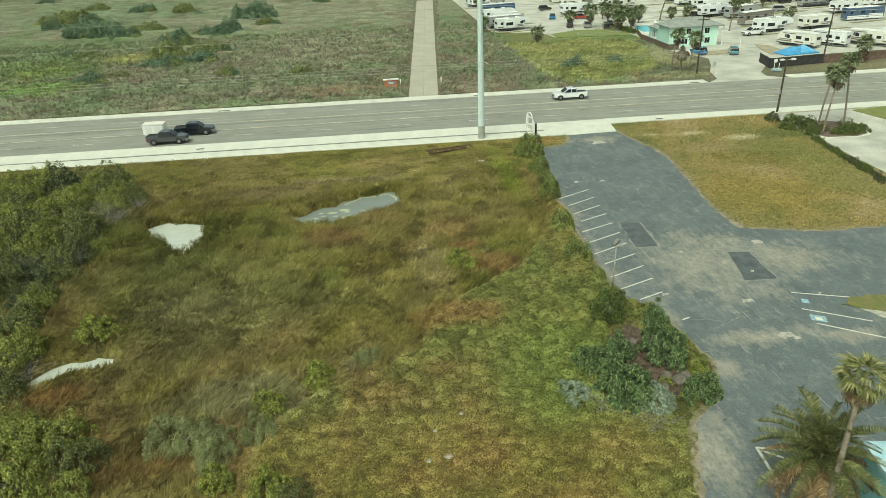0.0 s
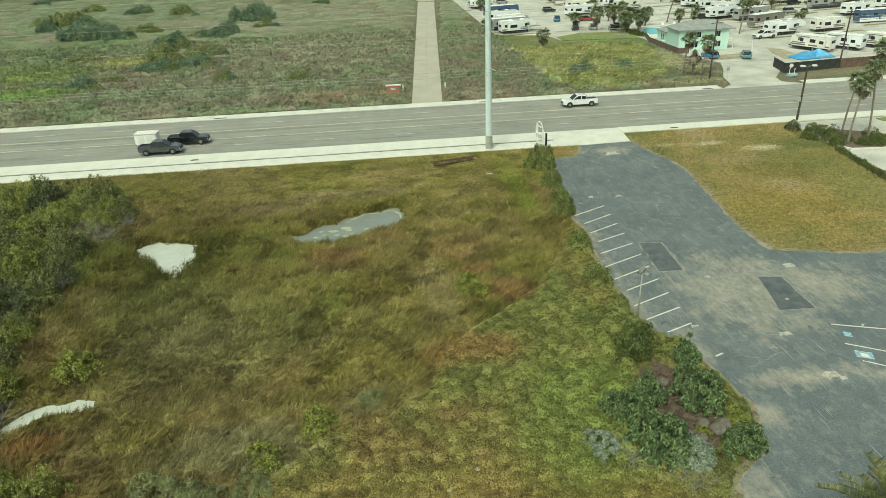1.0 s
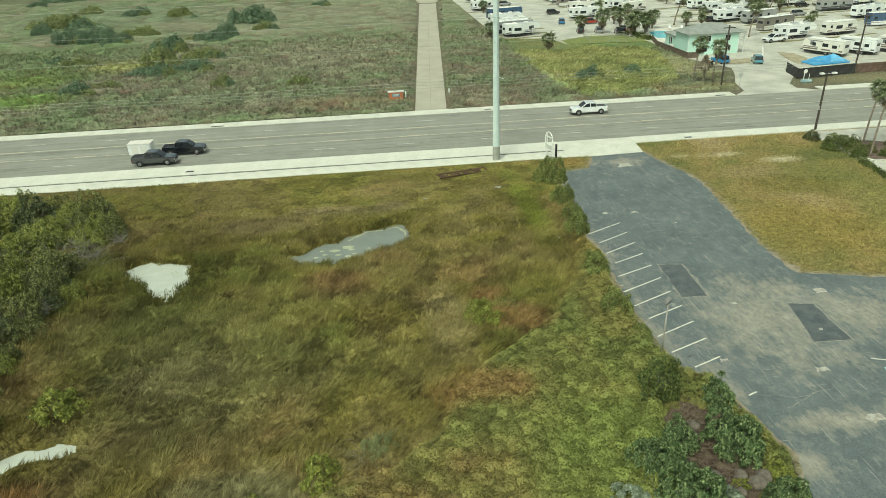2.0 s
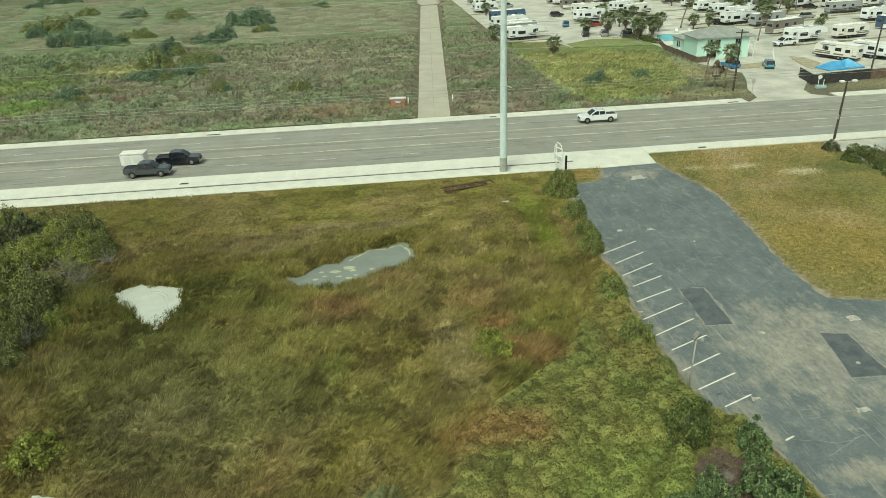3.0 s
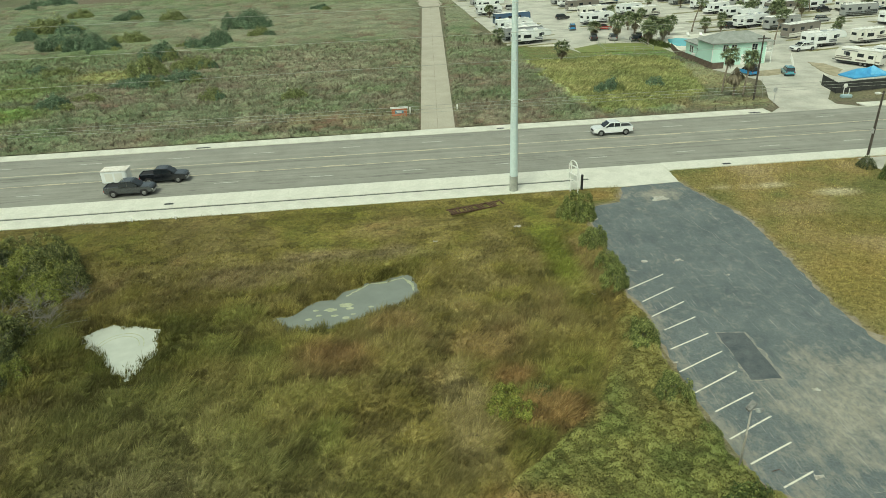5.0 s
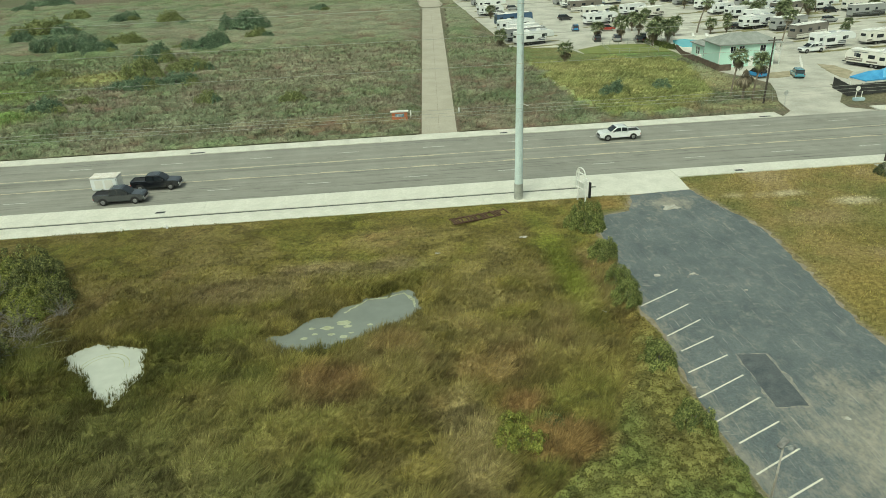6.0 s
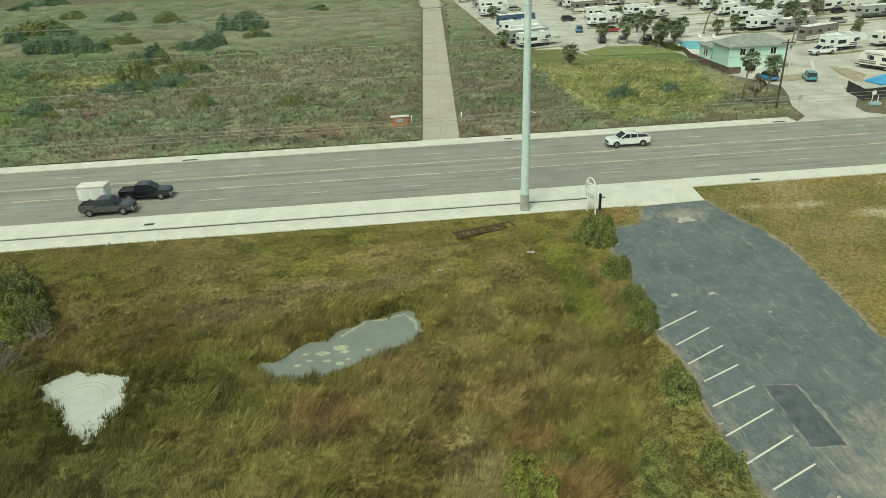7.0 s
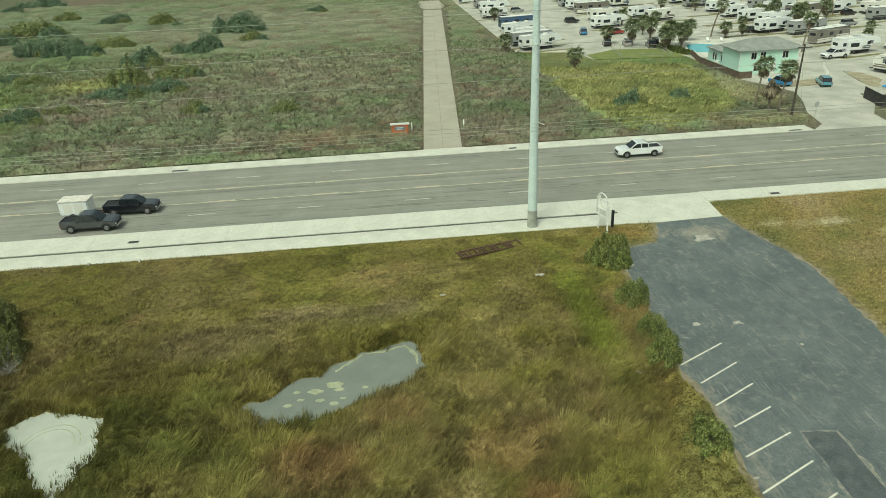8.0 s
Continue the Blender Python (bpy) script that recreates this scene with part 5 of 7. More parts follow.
def meadow_rise(x, y):
    """Wind-laid tussocks, low and in windrows where the strip by the walk was mown."""
    h, dx, dy, r = clumped(x * 0.8, y, 1.5, 4.0)
    tall = (0.5 + 0.85 * field(x, y, 6.0, 6.1)) * np.clip(1.2 - (y + 32) / 16, 0.3, 1.0)
    mown = np.clip((y + 23) / 4, 0, 1) * np.clip((-2 - x) / 5, 0, 1) * np.clip((x + 36) / 6, 0, 1)
    row = 0.5 + 0.5 * np.sin(2 * np.pi * (y - 0.006 * (x + 12) ** 2 + 0.5 * field(x, y, 5, 2.0)) / 1.7)
    near = np.minimum(np.minimum(dist_to(x, y, BASINS[0]), dist_to(x, y, BASINS[1])), dist_to(x, y, BASINS[2]))
    wet = inside(x, y, BASINS[0]) | inside(x, y, BASINS[1]) | inside(x, y, BASINS[2])
    rim = np.where(wet, 0, np.clip(near / 0.8, 0, 1))
    z = cover_zone(x, y)
    trodden = np.clip(1 - np.abs(z - 0.3) / 0.45, 0, 1)
    return (tall * h * (1 - 0.7 * mown) + 0.16 * mown * row * (0.4 + field(x, y, 1.5, 5.0))) * rim * edge_free(x, y) * (1 - 0.8 * trodden) * (1 - z), dx, dy, r


def cover_rise(x, y):
    """Close pillows of leafy cover."""
    h, dx, dy, r = clumped(x * 0.85, y, 0.68, 6.0)
    z = np.clip(cover_zone(x, y) * 1.4 - 0.4, 0, 1) * (1 - mulch_zone(x, y)) * edge_free(x, y)
    return (0.58 + 0.45 * field(x, y, 5.0, 1.0)) * np.clip(1.0 - (-62 - y) / 9, 0.32, 1) * h * z, dx, dy, r


def far_rise(x, y):
    """Low shrubby clumps on bare thatch, wider than deep."""
    h, dx, dy, r = clumped(x * 0.5, y, 1.5, 5.0, 0.25)
    away = np.minimum(np.minimum(dist_to(x, y, PATH_EDGE), dist_to(x, y, PARK_EDGE)), np.abs(y - 22.7)) * np.where(hard(x, y), -1, 1)
    lie = np.clip((x - 19) / 2, 0, 1) * np.clip((y - 66) / 4, 0, 1)
    dry = np.clip((x - 33) / 7, 0, 1) * np.clip((60 - y) / 10, 0, 1)
    return (0.55 + 0.75 * field(x, y, 7.0, 3.3)) * h * np.clip(away / 1.6, 0, 1) * (1 - 0.93 * lie) * (1 - 0.75 * dry), dx, dy, r


def distant_rise(x, y):
    """The same clumps, coarser."""
    h, dx, dy, r = clumped(x * 0.4, y * 0.8, 1.9, 5.0, 0.3)
    return (0.8 + 0.9 * field(x, y, 10.0, 3.3)) * h * np.clip((y - 110) / 4, 0, 1) * np.clip(dist_to(x, y, PATH_EDGE) / 3, 0, 1), dx, dy, r


def plot_in(x, y):
    """1 inside the green plot, with an uneven edge."""
    d = dist_to(x, y, FIELD) * np.where(inside(x, y, FIELD), 1, -1) + 4.0 * (field(x, y, 5.0, 21.0) - 0.5) + 2.0 * (field(x, y, 1.5, 11.0) - 0.5)
    return np.clip(0.8 + d / 1.2, 0, 1)


def plot_rise(x, y):
    """Wavy ridges of long grass lying over."""
    u = x + 1.6 * (field(x, y, 6, 4.0) - 0.5)
    v = y + 0.12 * x + 2.4 * (field(x, y, 7, 8.0) - 0.5)
    h, dx, dy, r = clumped(u * 0.36, v, 1.3, 8.0)
    return (0.5 + 0.6 * field(x, y, 6.0, 3.3)) * (0.15 + h) * plot_in(x, y), dx, dy, r


def mat(name, label, x0, x1, y0, y1, step, rise, colour, keep, cat="scrub"):
    """One sheet of matted growth over the soil."""
    ax, ay = np.arange(x0, x1, step), np.arange(y0, y1, step)
    X, Y = (q.ravel() for q in np.meshgrid(ax, ay))
    h, dx, dy, r = rise(X, Y)
    z = ground_height(X, Y) + h - 0.03
    nx, ny = len(ax), len(ay)
    i = (np.arange(ny - 1)[:, None] * nx + np.arange(nx - 1)[None]).ravel()
    i = i[(keep(X, Y) & ~hard(X, Y))[i]]
    q = np.c_[i, i + 1, i + nx + 1, i + nx]
    q = q[(h[q] > 0.035).any(1)]
    used = np.unique(q)
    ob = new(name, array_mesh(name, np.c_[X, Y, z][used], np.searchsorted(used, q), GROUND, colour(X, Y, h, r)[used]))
    ob.data.polygons.foreach_set("use_smooth", np.ones(len(ob.data.polygons), bool))
    return tagged(ob, label, cat, kind="stuff")


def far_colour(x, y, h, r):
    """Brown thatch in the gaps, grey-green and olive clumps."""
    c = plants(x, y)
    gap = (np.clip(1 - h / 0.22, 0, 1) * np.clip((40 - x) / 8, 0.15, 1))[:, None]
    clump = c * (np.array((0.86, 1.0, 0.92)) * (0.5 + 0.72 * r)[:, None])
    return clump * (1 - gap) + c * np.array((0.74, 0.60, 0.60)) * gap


# meadow and cover sheets tinted darker than their leaves: painted shade in the gaps
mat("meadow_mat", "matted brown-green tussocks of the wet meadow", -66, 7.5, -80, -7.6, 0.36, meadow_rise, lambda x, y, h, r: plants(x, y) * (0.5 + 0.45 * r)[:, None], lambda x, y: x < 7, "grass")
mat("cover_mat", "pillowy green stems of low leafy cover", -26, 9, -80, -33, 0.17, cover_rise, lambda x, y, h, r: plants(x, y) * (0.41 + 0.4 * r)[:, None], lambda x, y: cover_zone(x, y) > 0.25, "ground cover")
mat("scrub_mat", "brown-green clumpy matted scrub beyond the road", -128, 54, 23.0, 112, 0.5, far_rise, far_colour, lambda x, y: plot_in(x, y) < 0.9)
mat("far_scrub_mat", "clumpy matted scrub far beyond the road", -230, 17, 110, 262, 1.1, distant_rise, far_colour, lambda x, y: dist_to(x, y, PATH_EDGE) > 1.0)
mat("plot_mat", "wavy yellow-green grass lying over on the green plot", 13, 52, 25, 73, 0.33, plot_rise, lambda x, y, h, r: plants(x, y) * (0.7 + 0.35 * r)[:, None], lambda x, y: plot_in(x, y) > 0.05, "grass")


def blades(name, label, seed, x0, x1, y0, y1, density, per, height, width, keep, lean=0.5, cat="grass", tipmix=0.25, wind=0.7, rise=None, fan=0.5, tone=(0.7, 0.6), gap=0.12, vary=0.38, wet=False):
    """Tufts of grass over a rectangle, thinned by keep(x, y), all in one mesh."""
    g = np.random.RandomState(seed)
    n = int((x1 - x0) * (y1 - y0) * density)
    x, y = g.uniform(x0, x1, n), g.uniform(y0, y1, n)
    k = keep(x, y) > g.rand(n)
    x, y = x[k], y[k]
    k = ~hard(x, y)
    for p in BASINS[:2]:
        k &= ~inside(x, y, p) | wet
    for p in BASINS[2:]:
        k &= wet | ~inside(x, y, p) | (g.rand(len(x)) < 0.4)
    x, y = x[k], y[k]
    up, ox, oy, cr = rise(x, y)
    clump = np.clip(up / 0.45, 0, 1)
    k = (gap + (1 - gap) * clump) * edge_free(x, y) > g.rand(len(x))
    x, y, up, clump, ox, oy, cr = (q[k] for q in (x, y, up, clump, ox, oy, cr))
    n = len(x)
    h = height(x, y) * g.uniform(0.7, 1.25, n) * (0.45 + 0.85 * clump)
    col = plants(x, y) * (g.uniform(1 - vary, 1 + vary, n) * (tone[0] + tone[1] * cr))[:, None]
    zb = ground_height(x, y) + 0.85 * up
    X, Y, Z, Hh, OX, OY = (np.repeat(a, per) for a in (x, y, zb, h, ox, oy))
    C = np.repeat(col, per, 0)
    m = len(X)
    r = Hh * 0.22 * np.sqrt(g.rand(m))
    a = g.uniform(0, 2 * np.pi, m)
    bx, by = X + r * np.cos(a), Y + r * np.sin(a)
    wa = wind + 2.4 * (field(X, Y, 9.0, 8.8) - 0.5) + np.repeat(0.45 * g.normal(size=n), per)
    Hb = Hh * g.uniform(0.55, 1.15, m)
    lx = Hb * (lean * np.cos(wa) + fan * 2 * OX + 0.14 * np.cos(a) + 0.08 * g.normal(size=m))
    ly = Hb * (lean * np.sin(wa) + fan * 2 * OY + 0.14 * np.sin(a) + 0.08 * g.normal(size=m))
    w = width * g.uniform(0.6, 1.4, m)
    t = g.uniform(0, 2 * np.pi, m)
    wx, wy = w * np.cos(t), w * np.sin(t)
    co = np.concatenate([np.c_[bx - wx, by - wy, Z - 0.05], np.c_[bx + wx, by + wy, Z - 0.05], np.c_[bx + lx, by + ly, Z + Hb]])
    tip = C * (1 - tipmix) + np.array((0.26, 0.23, 0.12)) * tipmix
    n3 = np.arange(m)
    ob = new(name, array_mesh(name, co, np.c_[n3, n3 + m, n3 + 2 * m], GRASS, np.concatenate([C, C, tip])))
    return tagged(ob, label, cat, kind="stuff")


def meadow_h(x, y):
    h = 0.26 + 0.24 * field(x, y, 2.6, 6.1) ** 1.3
    d = np.minimum(dist_to(x, y, POND_WEST), dist_to(x, y, POND_EAST))
    h = h + 0.12 * np.clip(1.4 - d / 1.6, 0, 1)
    return h * np.clip(1.15 - (y + 30) / 26, 0.42, 1.0)


def meadow_keep(x, y):
    return (1 - 0.95 * cover_zone(x, y)) * np.where(x > 7, 0.0, 1.0)


def reed_keep(x, y):
    d = np.minimum(dist_to(x, y, POND_WEST), dist_to(x, y, POND_EAST))
    return np.clip(1.3 - d / 1.2, 0, 1) * np.where(np.where(x < -30, y > -33.2, y > -30.5 + 0.42 * (x + 25)), 1.0, 0.12) * (0.3 + 0.7 * (field(x, y, 2.5, 2.0) > 0.45))


def fringe_keep(x, y):
    """Grass standing in the water's edge in uneven tongues, thick at the foot of the pale pond."""
    total = np.zeros(x.shape)
    for p, reach in zip(BASINS, (0.5, 0.4, 0.12, 0.2)):
        d = dist_to(x, y, p) * np.where(inside(x, y, p), 1, -1)
        d = d / (reach * (0.25 + 1.5 * field(x, y, 0.7, 4.4, 2) ** 1.5))
        total = np.maximum(total, np.where(d > 0, np.clip(1 - d, 0, 1), np.clip(1 + d, 0, 1)))
    foot = np.exp(-((x + 35.0) / 0.9) ** 2 - ((y + 38.4) / 1.5) ** 2)
    return np.maximum(total, 0.3 * foot)


def low_clumps(size, seed):
    """Small soft clumps for turf without a mat below."""
    def f(x, y):
        h, dx, dy, r = pillows(x, y, size, seed)
        return 0.16 * h, dx, dy, r
    return f


blades("meadow_grass", "long olive and brown tussocky meadow grass", 21, -66, 8, -80, -7.1, 37, 5, meadow_h, 0.023, meadow_keep, 0.6, tipmix=0.25, wind=0.2, rise=meadow_rise, fan=0.55, tone=(0.5, 0.98), gap=0.1, vary=0.27)
blades("pond_reed", "tall dark green reeds on the pond banks", 27, -43, -11, -43, -24, 40, 6, lambda x, y: 0.95 + 0 * x, 0.022, reed_keep, 0.3, "reeds", 0.05, rise=low_clumps(0.9, 3.0), tone=(0.4, 0.3), gap=0.4)
blades("pond_fringe", "green grass standing in the ponds' edges", 29, -44, -11, -62, -23, 60, 4, lambda x, y: 0.62 + 0.3 * field(x, y, 1.2, 3.3), 0.02, fringe_keep, 0.35, "grass", 0.12, rise=low_clumps(0.9, 3.0), tone=(0.55, 0.45), gap=0.6, wet=True)
blades("lawn_grass", "short dry brown and green lawn grass", 22, 8, 46, -46, -2.9, 36, 4, lambda x, y: 0.09 + 0.26 * field(x, y, 1.6, 3.0) ** 1.5, 0.022, lambda x, y: 0.25 + 0.75 * field(x, y, 2.5, 9.0), 0.4, rise=low_clumps(1.2, 2.0), tone=(0.6, 0.8), gap=0.35)
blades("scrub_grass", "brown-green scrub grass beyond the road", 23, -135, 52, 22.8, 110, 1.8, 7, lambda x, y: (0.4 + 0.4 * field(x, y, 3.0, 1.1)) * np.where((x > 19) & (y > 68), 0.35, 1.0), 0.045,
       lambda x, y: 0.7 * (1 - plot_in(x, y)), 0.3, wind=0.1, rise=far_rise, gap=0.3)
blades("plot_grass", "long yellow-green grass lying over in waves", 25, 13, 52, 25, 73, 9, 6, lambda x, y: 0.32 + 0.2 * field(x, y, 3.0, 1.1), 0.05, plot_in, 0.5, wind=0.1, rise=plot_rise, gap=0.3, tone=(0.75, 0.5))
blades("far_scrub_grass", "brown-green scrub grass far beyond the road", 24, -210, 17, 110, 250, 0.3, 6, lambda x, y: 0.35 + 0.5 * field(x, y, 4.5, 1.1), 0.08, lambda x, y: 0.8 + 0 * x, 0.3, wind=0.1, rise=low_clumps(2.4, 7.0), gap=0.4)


def leafy_cover(name, label, seed, x0, x1, y0, y1, density, zone, rise, leaf, mat):
    """Low pillowy growth: small leaves laid over rounded clumps, all in one mesh."""
    g = np.random.RandomState(seed)
    n = int((x1 - x0) * (y1 - y0) * density)
    x, y = g.uniform(x0, x1, n), g.uniform(y0, y1, n)
    k = zone(x, y) > g.rand(n)
    x, y = x[k], y[k]
    k = ~hard(x, y)
    x, y = x[k], y[k]
    h, dx, dy, cr = rise(x, y)
    k = np.clip(0.06 + 3.4 * (h - 0.07), 0.06, 1) * edge_free(x, y) > g.rand(len(x))
    x, y, h, dx, dy, cr = (q[k] for q in (x, y, h, dx, dy, cr))
    n = len(x)
    p = np.c_[x, y, ground_height(x, y) + 0.03 + h + 0.09 * g.rand(n)]
    face = np.c_[1.5 * dx, 1.5 * dy, 0.75 + 0 * dx] + 0.3 * g.normal(size=(n, 3))
    face /= np.linalg.norm(face, axis=1)[:, None]
    out = np.cross(face, g.normal(size=(n, 3)))
    out /= np.linalg.norm(out, axis=1)[:, None]
    side = np.cross(out, face)
    L = leaf * (0.65 + 0.7 * g.rand(n))[:, None]
    col = plants(x, y) * (g.uniform(0.82, 1.18, n) * (0.67 + 0.76 * cr))[:, None]
    co = np.concatenate([p - out * L * 0.4 + side * L * 0.4, p - out * L * 0.4 - side * L * 0.4, p + out * L * 0.6])
    i = np.arange(n)
    ob = new(name, array_mesh(name, co, np.c_[i, i + n, i + 2 * n], mat, np.concatenate([col] * 3)))
    return tagged(ob, label, "ground cover", kind="stuff")


leafy_cover("leaf_cover", "low yellow-green leafy ground cover", 31, -26, 10, -82, -32, 330, lambda x, y: cover_zone(x, y) * (1 - mulch_zone(x, y)), cover_rise, 0.11, COVER)
leafy_cover("scrub_cover", "scattered low scrub leaves beyond the road", 33, -100, 54, 22.8, 84, 11, lambda x, y: np.clip(0.15 + 0.9 * field(x, y, 9.0, 6.0), 0, 1) * np.where((x > 19) & (y > 68), 0.3, 1.0) * (1 - plot_in(x, y)), far_rise, 0.2, COVER)


# ---- palms ----
def fan_frond(name, mat, seed, stalk=0.75, radius=0.8, parts=22, droop=0.5, spread=95):
    """One fan leaf on its stalk, from the origin out along x."""
    g = random.Random(seed)
    bm = bmesh.new()
    tube(bm, [(0, 0, 0), (stalk * 0.5, 0, 0.06), (stalk, 0, 0.02)], [0.03, 0.02, 0.012], 5, False)
    for i in range(parts):
        a = radians(-spread + 2 * spread * i / (parts - 1)) + g.uniform(-0.05, 0.05)
        L = radius * (0.75 + 0.25 * math.cos(a * 0.8)) * g.uniform(0.85, 1.1)
        c, s = math.cos(a), math.sin(a)
        w = 0.045
        p = [(stalk, 0, 0.02), (stalk + 0.55 * L * c - w * s, 0.55 * L * s + w * c, 0.02 - 0.12 * droop * L), (stalk + L * c, L * s, -droop * L * g.uniform(0.4, 1.7)), (stalk + 0.55 * L * c + w * s, 0.55 * L * s - w * c, 0.05 - 0.12 * droop * L)]
        bm.faces.new([bm.verts.new(v) for v in p])
    me = bpy.data.meshes.new(name)
    bm.to_mesh(me)
    bm.free()
    me.materials.append(mat)
    return me


def feather_frond(name, mat, seed, length=3.3, arch=1.7, leaflets=64):
    g = random.Random(seed)
    bm = bmesh.new()
    rib = [(length * u, 0, arch * (1.35 * u - 1.9 * u * u)) for u in np.linspace(0, 1, 9)]
    tube(bm, rib, [0.05 - 0.0048 * i for i in range(9)], 5, False)
    for i in range(leaflets):
        u = 0.12 + 0.88 * i / leaflets
        x, z = length * u, arch * (1.35 * u - 1.9 * u * u)
        L = 0.55 * (1 - 0.8 * abs(u - 0.4)) * g.uniform(0.85, 1.1)
        for s in (-1, 1):
            f = g.uniform(0.6, 0.95)
            tip = (x + L * f, s * L * 0.8, z - 0.12 * L + g.uniform(-0.12, 0.16))
            mid = (x + 0.5 * L * f, s * L * 0.45, z + 0.08)
            bm.faces.new([bm.verts.new(v) for v in ((x - 0.015, 0, z), (mid[0] - 0.028, mid[1], mid[2]), tip, (mid[0] + 0.028, mid[1], mid[2]), (x + 0.035, 0, z))])
    me = bpy.data.meshes.new(name)
    bm.to_mesh(me)
    bm.free()
    me.materials.append(mat)
    return me


FANS = [fan_frond("frond", FROND, 40 + i) for i in range(4)]
DRYFANS = [fan_frond("dry_frond", FRONDDRY, 50 + i, 0.6, 0.75, 13, 0.6) for i in range(3)]
PARKFANS = [fan_frond("frond", FRONDPARK, 40 + i) for i in range(4)]
PARKSKIRTS = [fan_frond("dry_frond", SKIRTPARK, 50 + i, 0.6, 0.75, 13, 0.6) for i in range(3)]
FEATHERS = [feather_frond("frond", FEATHER, 60 + i) for i in range(3)]
DRYFEATHERS = [feather_frond("dry_frond", FRONDDRY, 70 + i, 2.6, 1.0, 44) for i in range(2)]


def palm_trunk(t, h, lean, r):
    bm = bmesh.new()
    n = 14
    pts = [(lean[0] * (i / n) ** 1.6, lean[1] * (i / n) ** 1.6, h * i / n) for i in range(n + 1)]
    tube(bm, pts, [r * (1.35 if i == 0 else 1.0 - 0.25 * i / n) * (1 + 0.06 * (i % 2)) for i in range(n + 1)], 10)
    part("trunk", bm, TRUNK, t, smooth=True)
    return pts[-1]


def hang(t, meshes, g, top, count, up0, up1, size, turn0=0.0):
    for i in range(count):
        o = new(meshes[0].name.split(".")[0], g.choice(meshes))
        o.parent = t
        f = (i + g.uniform(-0.3, 0.3)) / count
        o.matrix_basis = pose(*top, 0, 0, turn0 + 137.5 * i + g.uniform(-8, 8)) @ pose(0, 0, 0, g.uniform(-12, 12), -(up0 + (up1 - up0) * f), 0)
        o.scale = (size * g.uniform(0.85, 1.12),) * 3


def fan_palm(x, y, h, lean, size=1.0, fronds=22, dry=12, seed=1, r=0.17, label="tall fan palm with a skirt of dry fronds", fans=None, skirts=None):
    g = random.Random(seed)
    t = thing("fan_palm", label, "palm", pose(x, y, 0), "fan palms")
    top = palm_trunk(t, h, lean, r)
    hang(t, fans or PARKFANS, g, top, fronds, 75, -25, size)
    hang(t, skirts or PARKSKIRTS, g, (top[0], top[1], top[2] - 0.25 * size), dry, -35, -80, size)
    return t


# by the lot's building
fan_palm(6.3, -79.4, 8.4, (1.3, 1.4), 1.0, 20, 12, 3, 0.155, "leaning fan palm with yellowing fronds beside the building", FANS, DRYFANS)
t = thing("date_palm", "broad date palm with arching feather fronds", "palm", pose(6.8, -77.5, 0))
top = palm_trunk(t, 3.0, (0.1, 0.1), 0.34)
g = random.Random(8)
hang(t, FEATHERS, g, top, 40, 80, -14, 1.0)
hang(t, DRYFEATHERS, g, (top[0], top[1], top[2] - 0.2), 24, -2, -60, 1.1)
# on the forecourt island
fan_palm(49.6, -9.6, 7.0, (1.5, 1.0), 1.08, 20, 10, 4, 0.135)
fan_palm(46.8, -15.0, 7.6, (1.5, 1.2), 1.08, 20, 10, 5, 0.135)
fan_palm(50.9, -13.2, 9.5, (-0.8, 0.3), 1.12, 20, 12, 6, 0.135)
# round the camper park
first = fan_palm(25.5, 69.1, 3.3, (0, 0.2), 1.4, 22, 16, 7, 0.22, "short fan palm with a dry skirt on the lawn")
fan_palm(45.2, 34.0, 6.4, (1.0, 0.6), 1.25, 22, 12, 9, 0.16)
fan_palm(47.8, 31.5, 6.1, (1.0, 0.6), 1.25, 22, 12, 10, 0.16)
dead = thing("dead_palm", "dead palm with a folded brown crown", "palm", pose(45.9, 31.2, 0))
top = palm_trunk(dead, 5.0, (0, 0), 0.2)
hang(dead, [fan_frond("dry_frond", SKIRTPARK, 80 + i, 0.9, 1.1, 11, 0.15, 24) for i in range(3)], random.Random(12), (0, 0, 5.1), 44, -52, -86, 1.5)
park_palm = fan_palm(15.8, 93.5, 3.0, (0, 0.1), 1.35, 24, 14, 13, 0.24, "fan palm beside the camper pads")
tall_palm = fan_palm(78.2, 76.0, 6.6, (1.4, 0.8), 1.2, 20, 8, 14, 0.17, "leaning fan palm beside the park drive")
for x, y, s in ((22.8, 150, 1.0), (41.9, 99.3, 1.1), (46.5, 94.3, 1.25), (54.9, 109.8, 1.0), (54.1, 102.4, 1.1), (51.6, 86.2, 1.2), (54.1, 90.5, 1.2), (56.0, 88.0, 1.15), (61.5, 97.3, 1.1), (58.2, 92.5, 1.0), (55.7, 128.2, 0.9), (64.3, 124.9, 0.9), (71.6, 98.1, 0.95)):
    copy_thing(park_palm, pose(x, y, 0, 0, 0, 57 * x)).scale = (s, s, s * rng.uniform(0.85, 1.15))
for x, y, s in ((76.4, 99.2, 0.7), (94.8, 125.2, 1.0), (96.1, 122.0, 0.9), (98.5, 124.1, 1.0), (98.0, 111.9, 1.1), (101.7, 116.3, 1.1), (95.8, 102.0, 1.0), (103.2, 89.7, 0.7), (58.9, 182.6, 0.9), (77.4, 153.6, 0.9), (82.9, 29.2, 1.0), (96.1, 80.3, 0.7), (79.5, 105.6, 0.8), (110, 118, 1.0), (130, 118, 1.0), (87, 150, 1.0)):
    copy_thing(park_palm, pose(x, y, 0, 0, 0, 31 * x)).scale = (s, s, s * rng.uniform(0.9, 1.2))
